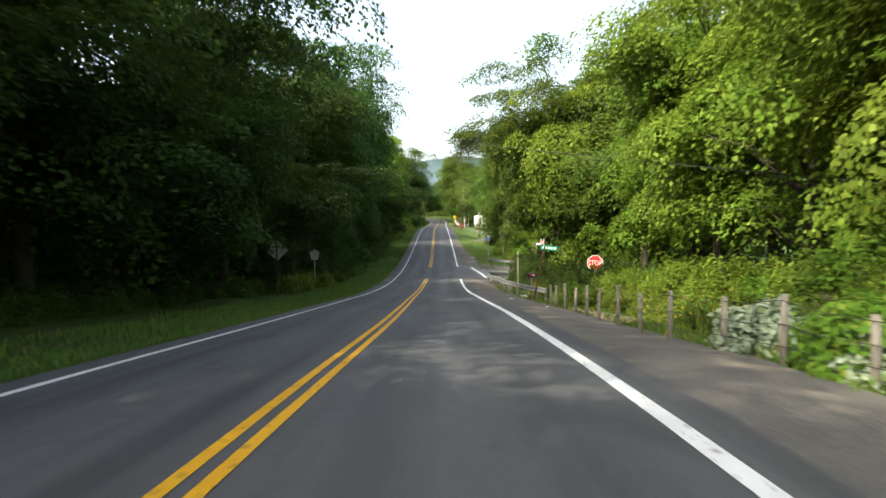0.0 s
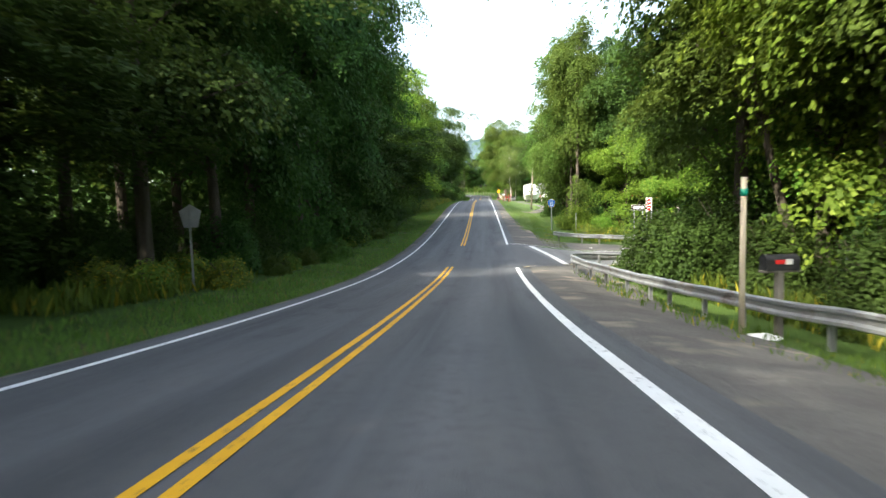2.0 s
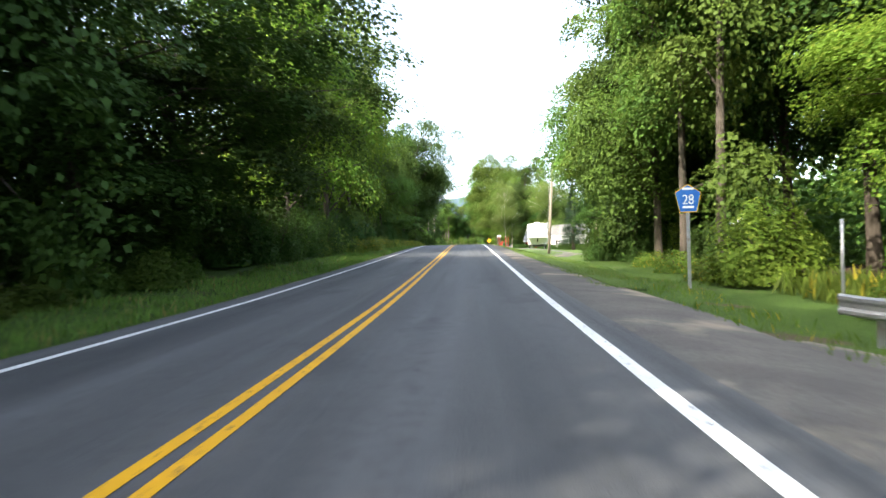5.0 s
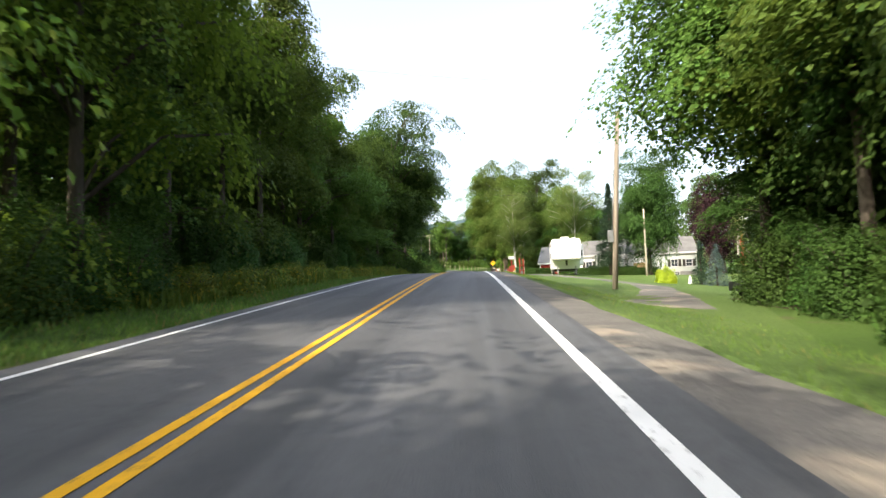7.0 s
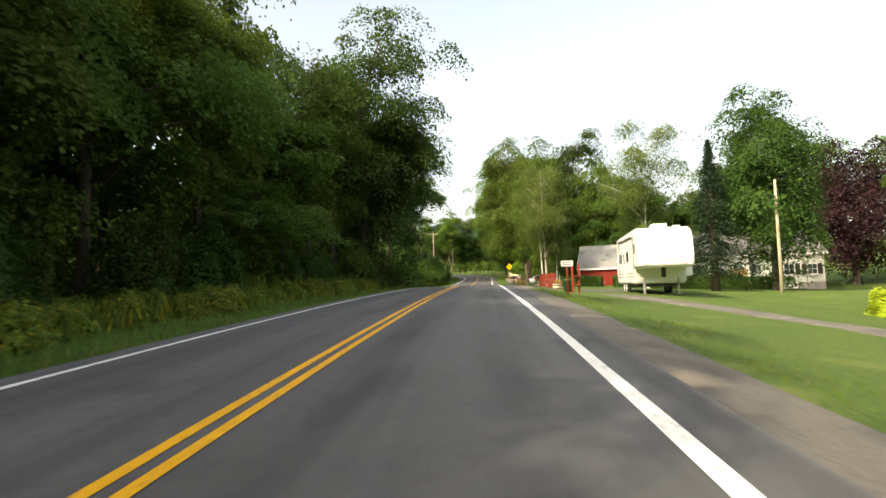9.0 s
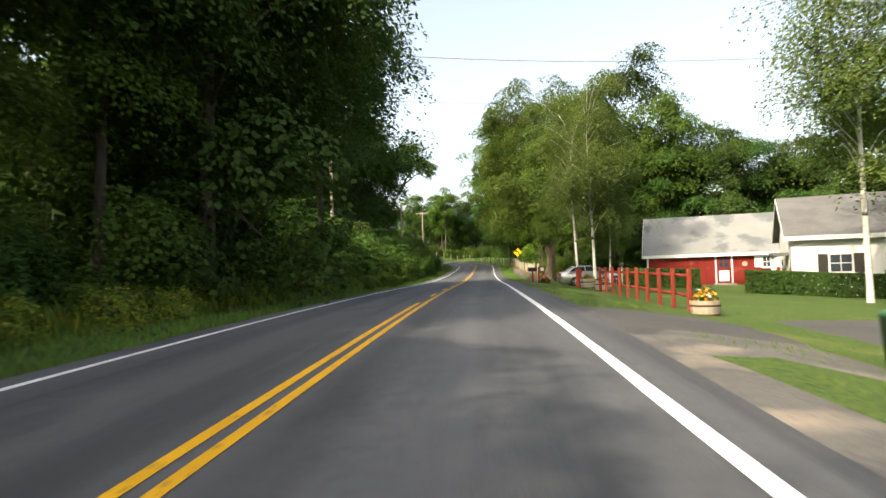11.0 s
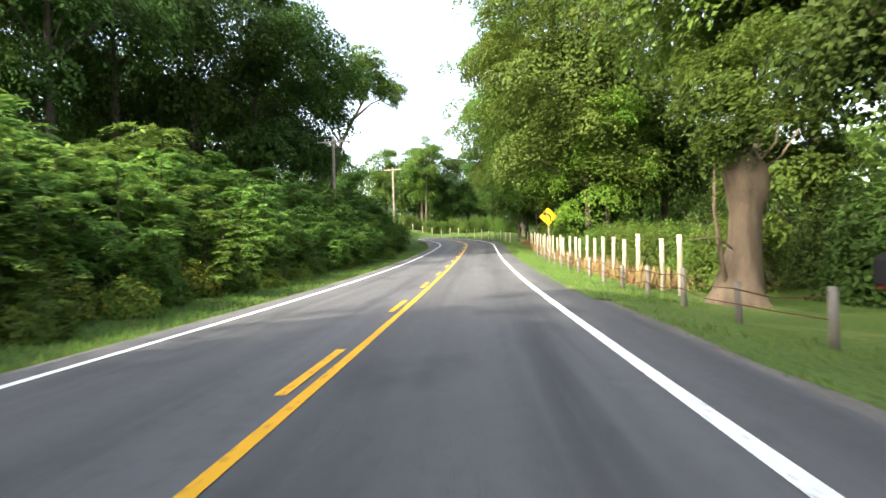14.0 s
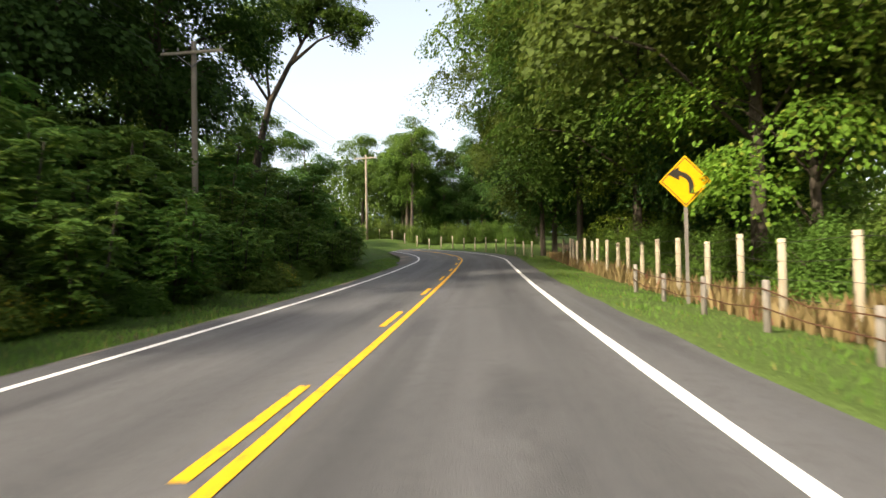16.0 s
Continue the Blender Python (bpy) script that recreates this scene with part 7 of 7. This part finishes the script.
conifer(21.0, 143.4, 3.7, 1.15, NEEDLE_BLUE, "blue-grey ornamental spruce on the lawn")
conifer(20.3, 145.2, 4.0, 0.95, NEEDLE, "small dark green spruce on the lawn")
conifer(16.3, 162.9, 11.2, 2.3, NEEDLE, "thin old spruce with a bare lower trunk", 1.6, 24, 22, 44)

# ------------------------------------------------------------ sumac thicket


def sumac_mesh(rng, stems, height, spread):
    at, nr, gr, sz = [], [], [], []
    bm = bmesh.new()
    for s in range(stems):
        a = rng.random() * 6.283
        r = spread * math.sqrt(rng.random())
        foot = np.array([math.cos(a) * r * 0.6, math.sin(a) * r * 0.6, -0.1])
        tip = np.array([math.cos(a) * r, math.sin(a) * r, height * (0.55 + 0.45 * rng.random())])
        tube(bm, [tuple(foot), tuple((foot + tip) / 2 + rng.normal(size=3) * 0.08), tuple(tip)], [0.035, 0.028, 0.015], 5)
        for lvl, n in ((1.0, 10), (0.9 - 0.1 * rng.random(), 6), (0.75 - 0.12 * rng.random(), 7), (0.58 - 0.1 * rng.random(), 6), (0.38 - 0.1 * rng.random(), 6)):
            for j in range(n):
                c = foot + (tip - foot) * min(1.0, lvl + 0.09 * rng.normal())
                b = rng.random() * 6.283
                out = np.array([math.cos(b), math.sin(b), 0.05 + 1.0 * rng.random()])
                out /= np.linalg.norm(out)
                length = 0.55 + 0.35 * rng.random()
                side = np.cross(out, [0, 0, 1.0])
                side /= np.linalg.norm(side)
                for q in range(9):
                    f = (q + 1.5) / 10
                    p = c + out * length * f + np.array([0, 0, -0.58 * length * f * f])
                    for sg in (-1, 1):
                        at.append(p + side * sg * 0.07)
                        gr.append(side * sg + out * 0.35 + np.array([0, 0, -0.35]))
                        nr.append(np.array([0, 0, 1.0]) + out * 0.35 + rng.normal(size=3) * 0.32)
                        sz.append(0.19 * (1.1 - 0.5 * abs(f - 0.45)))
    return bm, leaf_mesh("foliage", np.array(at), np.array(nr), np.array(sz), LEAF_SUMAC, rng, 0.40, 0.06, np.array(gr))


SUMAC = []


def sumac(x, y, scale, turn, variant):
    m = pose(x, y, ground_z(x, y) - 0.03, 0, 0, turn) @ Matrix.Scale(scale, 4)
    for v, ob in SUMAC:
        if v == variant:
            keep, ob.scale = ob.scale.copy(), (1, 1, 1)
            copy_thing(ob, m)
            ob.scale = keep
            return
    rng = np.random.default_rng(60 + variant)
    t = new("sumac_shrub")
    tagged(t, "tall green sumac shrub with feathery fronds", "shrub", "sumac thicket")
    bm, me = sumac_mesh(rng, 9, 2.9, 1.4)
    knot(bm)
    part("stem", bm, BARK, t)
    part_mesh("foliage", me, t)
    t.matrix_basis = m
    SUMAC.append((variant, t))


for k in range(84):
    y = 177 + k * 1.0 + rnd.uniform(-0.4, 0.4)
    depth = (k * 7 % 4)
    u = (-6.9, -8.8, -10.9, -13.6)[depth] + rnd.uniform(-0.45, 0.45) - (1.4 if y < 186 else 0)
    sumac(road_x(min(y, 250)) + u - max(y - 250, 0) ** 1.5 * 0.12, y, (0.86, 1.25, 1.65, 2.05)[depth] * rnd.uniform(0.9, 1.12), rnd.uniform(0, 360), k % 3)

# ------------------------------------------------------------ shrubs and weeds
GOLDENROD = leafage("goldenrod_leaf", (0.105, 0.165, 0.025), (0.19, 0.25, 0.04), (0.42, 0.34, 0.03), 0.3)
UNDER = "leafy green undergrowth shrub at the woods' edge"
y = -8.0
while y < 250:
    u = -8.0 + rnd.uniform(-0.7, 0.6)
    if y > 178:
        u += 1.3
    if y < 50 or 84 < y < 101:
        u -= 1.8
    if not 39 < y < 46:
        shrub("roadside_shrub", road_x(y) + u, y, 1.15, 1.35, LEAF_MID if rnd.random() < (0.25 if 92 < y < 178 else 0.75) else WEED, UNDER, rnd.uniform(0.6, 1.1), rnd.uniform(0, 360), 1500, 0.16, "undergrowth")
    if 108 < y < 178:
        shrub("goldenrod", road_x(y) - 6.7 + rnd.uniform(-0.4, 0.5), y + 0.7, 0.8, 1.15, GOLDENROD, "green goldenrod clump with yellow flower heads", rnd.uniform(0.7, 1.15), rnd.uniform(0, 360), 900, 0.13, "goldenrod")
    y += rnd.uniform(1.5, 2.6)
for x, y in ((-9.4, 43.6), (-10.2, 44.8), (-8.3, 46.4), (-10.6, 43.2), (-8.8, 47.4), (-9.8, 46.6), (-9.9, 41.5)):
    shrub("goldenrod", x, y, 0.8, 1.15, GOLDENROD, "green goldenrod clump with yellow flower heads", rnd.uniform(0.9, 1.3), x * 90 % 360, 900, 0.13, "goldenrod")
y = -10.0
while y < 176:
    shrub("understory_shrub", road_x(y) - 10.2 + rnd.uniform(-1.2, 0.8) - (0.4 if 97 < y < 142 else 1.3 if y < 50 else 0), y, 1.7, 3.2, LEAF_DARK, "tall dark leafy shrub under the trees", rnd.uniform(0.8, 1.25), rnd.uniform(0, 360), 2600, 0.2, "understory")
    y += rnd.uniform(2.0, 3.2)
for x, y in ((8.8, 202.2), (10.6, 203.8), (12.6, 202.6), (14.8, 203.6), (17.0, 202.4), (19.2, 203.4), (9.8, 206.6), (12.4, 207.2), (15.4, 207.0), (18.4, 207.4), (9.0, 214.5), (11.4, 212.6), (12.6, 107.6), (13.9, 110.2), (15.2, 112.6), (17.0, 114.8), (11.4, 104.6), (14.8, 107.4), (10.8, 100.6), (12.8, 101.4), (16.4, 110.0)):
    shrub("understory_shrub", x, y, 1.7, 3.2, LEAF_DARK, "tall dark leafy shrub under the trees", rnd.uniform(0.9, 1.25), rnd.uniform(0, 360), 2600, 0.2, "understory")
for y in [7 + 1.9 * k for k in range(12)]:
    shrub("roadside_shrub", (9.0 if 15 < y < 25 else 7.4) + rnd.uniform(-0.5, 0.8), y, 1.1, 1.1, (WEED, LEAF_SUNLIT)[int(y) % 2], "yellow-green weeds behind the wire fence", rnd.uniform(0.8, 1.2), rnd.uniform(0, 360), 1200, 0.15, "fence weeds")
    shrub("roadside_shrub", 9.6 + rnd.uniform(-0.5, 0.8), y + 1, 1.5, 2.2, LEAF_SUNLIT, "sunlit green shrub behind the fence", rnd.uniform(0.8, 1.2), rnd.uniform(0, 360), 1900, 0.18, "fence weeds")
for x, y in ((6.9, 3.2), (7.0, 4.8), (6.9, 6.4), (7.2, 7.8), (8.3, 4.0), (8.2, 6.2), (6.7, 9.3)):
    shrub("bramble", x, y, 1.0, 0.85, SILVER_LEAF, "pale silvery bramble tangle at the fence", rnd.uniform(0.8, 1.1), rnd.uniform(0, 360), 900, 0.18, "pale brambles")
for x, y, s in ((8.2, 46.5, 1.2), (8.0, 50.0, 1.3), (9.6, 51.5, 1.4), (10.2, 47.5, 1.5), (9.2, 42.5, 1.1), (11.8, 52.5, 1.5), (13.5, 50.5, 1.6), (8.9, 37.5, 0.9), (9.6, 30.0, 1.0), (11.5, 34.0, 1.1), (11.0, 39.5, 1.2)):
    shrub("corner_shrub", x, y, 1.5, 2.8, LEAF_DARK, "dense dark green shrub behind the guardrail", s, x * 70 % 360, 2600, 0.17, "corner shrubs")
for x, y in ((9.4, 73.6), (10.9, 72.4), (12.6, 71.6), (14.2, 70.6), (16.0, 69.9), (18.0, 69.4), (20.2, 68.8), (9.5, 75.5), (11.5, 73.5), (14, 72.5), (17, 71.5), (8.7, 84), (9.0, 88.5), (9.2, 93)):
    shrub("roadside_shrub", x, y, 1.2, 0.9, WEED, "bright yellow-green weeds behind the guardrail", rnd.uniform(0.9, 1.3), rnd.uniform(0, 360), 1100, 0.14, "rail weeds")
for x, y in ((11, 77), (13.5, 76), (16, 75), (18.5, 74), (21, 73), (23.5, 71), (9.3, 82), (12.5, 97), (16.0, 76)):
    shrub("roadside_shrub", x, y, 1.6, 2.3, LEAF_SUNLIT, "sunlit shrub at the foot of the trees", rnd.uniform(0.9, 1.3), rnd.uniform(0, 360), 2200, 0.18, "tree-foot shrubs")
for x, y in ((12.5, 97), (9.0, 101.2), (10.3, 104.0), (11.5, 106.8), (12.9, 109.4), (10.4, 98.4), (11.6, 101.8), (12.8, 104.6), (12.0, 92), (11.8, 88), (12.9, 94.5), (14.6, 112.4)):
    shrub("corner_shrub", x, y, 1.5, 2.1, LEAF_DARK, "dense dark green shrub under the trees", rnd.uniform(1.0, 1.3), rnd.uniform(0, 360), 2600, 0.17, "shade shrubs")
shrub("golden_bush", 17.3, 145.5, 1.1, 1.75, LEAF_YELLOW, "round clipped golden-yellow bush on the lawn", 1.0, 0, 9000, 0.10)
for x, y in ((7.9, 206), (8.2, 209.5), (8.6, 214), (8.9, 218), (9.2, 222), (9.0, 226), (9.3, 231), (8.8, 236), (8.6, 241), (8.4, 247), (7.4, 212), (8.4, 216), (8.0, 219.5), (7.2, 222), (8.4, 224.5), (7.6, 227.5), (8.4, 230.5), (7.2, 233), (8.0, 236), (7.2, 239), (7.8, 242), (7.0, 246), (6.8, 250), (7.2, 255), (9.6, 221), (10.2, 228), (9.6, 234)):
    shrub("wild_rose", x - 1.5, y, 1.5, 2.6, LEAF_MID, "tall leafy hedgerow bush behind the fence", rnd.uniform(0.9, 1.3), rnd.uniform(0, 360), 2400, 0.15, "hedgerow bushes")


for k in range(11):
    shrub("wild_rose", -17 + 2.1 * k, 291.5 + 1.2 * (k % 3) - 0.06 * (k - 5) ** 2, 1.5, 2.6, LEAF_MID, "tall leafy hedgerow bush behind the fence", rnd.uniform(1.0, 1.4), 40 * k, 2400, 0.15, "hedgerow bushes")


def hedge(p0, p1, width, h, label):
    t = thing("hedge", p0[0], p0[1], None, 0, label, "hedge")
    rng = np.random.default_rng(int(p0[0] * 5))
    d = Vector(p1) - Vector(p0)
    n = int(d.length * 2000)
    f = rng.random(n)
    o = rng.random(n) * 2 - 1
    z = rng.random(n)
    face = rng.integers(0, 3, n)
    o = np.where(face == 0, np.sign(o) * (0.92 + 0.1 * rng.random(n)), o)
    z = np.where(face == 1, 0.93 + 0.1 * rng.random(n), z)
    nx, ny = d.y / d.length, -d.x / d.length
    gz = np.array([ground_z(p0[0] + d.x * q, p0[1] + d.y * q) for q in np.linspace(0, 1, 30)])
    zz = np.interp(f, np.linspace(0, 1, 30), gz) - ground_z(*p0)
    at = np.stack([d.x * f + nx * o * width / 2, d.y * f + ny * o * width / 2, zz + 0.03 + z * h], 1)
    nr = np.stack([nx * o, ny * o, z * 0.8], 1) + rng.normal(size=(n, 3)) * 0.5
    part_mesh("foliage", leaf_mesh("foliage", at, nr, np.full(n, 0.12), LEAF_DARK, rng, 0.7), t)
    bm = bmesh.new()
    for k in range(int(d.length / 0.6)):
        q = Vector(p0).lerp(Vector(p1), (k + 0.5) * 0.6 / d.length) - Vector(p0)
        zb = ground_z(p0[0] + q.x, p0[1] + q.y) - ground_z(*p0)
        tube(bm, [(q.x, q.y, zb - 0.1), (q.x + 0.1, q.y, zb + h * 0.7)], [0.03, 0.01], 5)
    part("stem", bm, BARK, t)


hedge((7.4, 183.2), (11.6, 181.6), 0.9, 1.1, "clipped dark green hedge before the barn")
hedge((11.4, 175.0), (24.0, 171.0), 0.9, 1.05, "clipped dark green hedge along the house front")
hedge((15.0, 170.5), (21.0, 170.0), 0.9, 1.2, "dark clipped hedge across the lawn")


def stuff_leaves(name, at, nr, size, material, label, aspect=0.55, grow=None, category="undergrowth", fold=0.15):
    rng = np.random.default_rng(len(name) + len(at))
    ob = new(name, leaf_mesh(name, at, nr, size, material, rng, aspect, fold, grow))
    return tagged(ob, label, category, kind="stuff")


def woods_block(name, x0, x1, y0, y1, h, n, size, material, label, seed):
    """Woods too deep to count: leaves massed in clumps over a stretch of land."""
    rng = np.random.default_rng(seed)
    m = n // 60
    c = np.stack([rng.uniform(x0, x1, m), rng.uniform(y0, y1, m), rng.random(m) ** 1.3 * h], 1)
    top = np.array([0.75 + 0.4 * noise.noise((a * 0.09, b * 0.09, seed)) for a, b, _ in c])
    c[:, 2] *= top
    c[:, 2] += [ground_z(a, min(b, 320)) for a, b, _ in c]
    at = np.repeat(c, 60, 0) + rng.normal(size=(m * 60, 3)) * np.array([1.3, 1.3, 0.8])
    nr = rng.normal(size=(m * 60, 3)) * 0.6 + np.array([0, 0, 0.8])
    return stuff_leaves(name, at, nr, size * rng.uniform(0.7, 1.3, m * 60), material, label, category="woods")


woods_block("far_woods", -34, -18, -20, 190, 13, 80000, 0.9, LEAF_DARK, "deep dark woods behind the roadside trees", 3)
woods_block("far_woods", 22, 40, -15, 58, 14, 22000, 0.75, LEAF_MID, "deep green woods behind the roadside trees", 5)
woods_block("far_woods", 20, 42, 70, 122, 14, 20000, 0.75, LEAF_MID, "deep green woods behind the sunlit edge", 6)
woods_block("far_woods", 48, 75, 116, 210, 13, 26000, 0.8, LEAF_MID, "green woods beyond the lawns", 7)
woods_block("far_woods", 20, 46, 206, 330, 16, 36000, 0.8, LEAF_MID, "green woods behind the pasture", 8)
woods_block("far_woods", -64, -42, 185, 320, 17, 40000, 0.8, LEAF_DARK, "dark green woods on the slope", 9)
woods_block("far_woods", -40, 24, 318, 345, 14, 30000, 0.8, LEAF_MID, "green woods beyond the bend", 10)


def tufts(name, spans, n, h, material, label, seed, spread=0.35):
    """Blades over stretches of (y0, y1, u0, u1)."""
    rng = np.random.default_rng(seed)
    area = np.array([(b - a) * abs(d - c) for a, b, c, d in spans])
    pick = rng.choice(len(spans), n, p=area / area.sum())
    sp = np.array(spans)[pick]
    y = sp[:, 0] + (sp[:, 1] - sp[:, 0]) * rng.random(n)
    u = sp[:, 2] + (sp[:, 3] - sp[:, 2]) * rng.random(n)
    x = u + np.array([road_x(v) for v in y])
    z = np.array([ground_z(a, b) for a, b in zip(x, y)])
    hh = h * (0.5 + rng.random(n)) * np.array([1 + 0.7 * noise.noise((a * 0.5, b * 0.5, seed)) for a, b in zip(x, y)])
    g = np.stack([rng.normal(size=n) * spread, rng.normal(size=n) * spread, np.ones(n)], 1)
    at = np.stack([x, y, z + hh * 0.42], 1)
    nr = np.stack([rng.normal(size=n), rng.normal(size=n), 0.2 * np.ones(n)], 1)
    return stuff_leaves(name, at, nr, hh, material, label, 0.14, g, "grass", 0.03)


tufts("verge_grass", [(-6, 180, -7.4, -4.0)], 46000, 0.17, GRASS_BLADE, "uneven green verge grass below the woods", 1)
tufts("verge_grass", [(180, 262, -6.6, -4.0), (200, 262, 4.2, 6.6)], 30000, 0.11, GRASS_BLADE, "bright verge grass along the road", 2)
tufts("verge_grass", [(79, 156, 4.7, 8.0), (161, 184, 4.0, 6.0), (192, 204, 4.2, 7.5)], 26000, 0.09, GRASS_BLADE, "short lawn grass at the shoulder", 3)
tufts("tall_weeds", [(107, 178, -9.4, -6.2), (38, 50, -10.5, -8.0)], 14000, 0.5, WEED, "tall green weeds at the woods' edge", 4, 0.25)
tufts("tall_weeds", [(71, 80, 9.5, 18), (4, 15, 7.4, 9.5), (31, 50, 8.2, 10.5)], 13000, 0.55, WEED, "tall yellow-green weeds by the rail", 5, 0.25)
tufts("dry_grass", [(206, 262, 6.6, 9.5)], 12000, 0.5, STRAW, "dry straw-coloured grass behind the fence", 6, 0.25)
tufts("gravel_weeds", [(0, 52, 5.4, 7.2), (66, 80, 5.6, 7.4)], 3500, 0.15, WEED, "sparse weeds in the gravel", 7)


# leaf litter under the trees
LITTER_FLOOR = surface("leaf_litter", (0.07, 0.05, 0.032), (0.05, 0.04, 0.026), 1.0, 15, 0.95, 0, 0.8, 0.5, 0.05, None, 0.04)
for a, b, y0, y1 in ((-9.2, -45, -30, 178), (9.8, 45, -20, 54), (9.5, 40, 82, 114), (9.5, 30, 206, 300)):
    left = [(road_x(v) + a, v) for v in range(y0, y1 + 1, 8)]
    right = [(road_x(v) + b, v) for v in range(y0, y1 + 1, 8)]
    ob = draped("forest_floor", LITTER_FLOOR, left, right, 0.035, 60, 14)
    tagged(ob, "brown leaf litter under the trees", "ground", kind="structure")
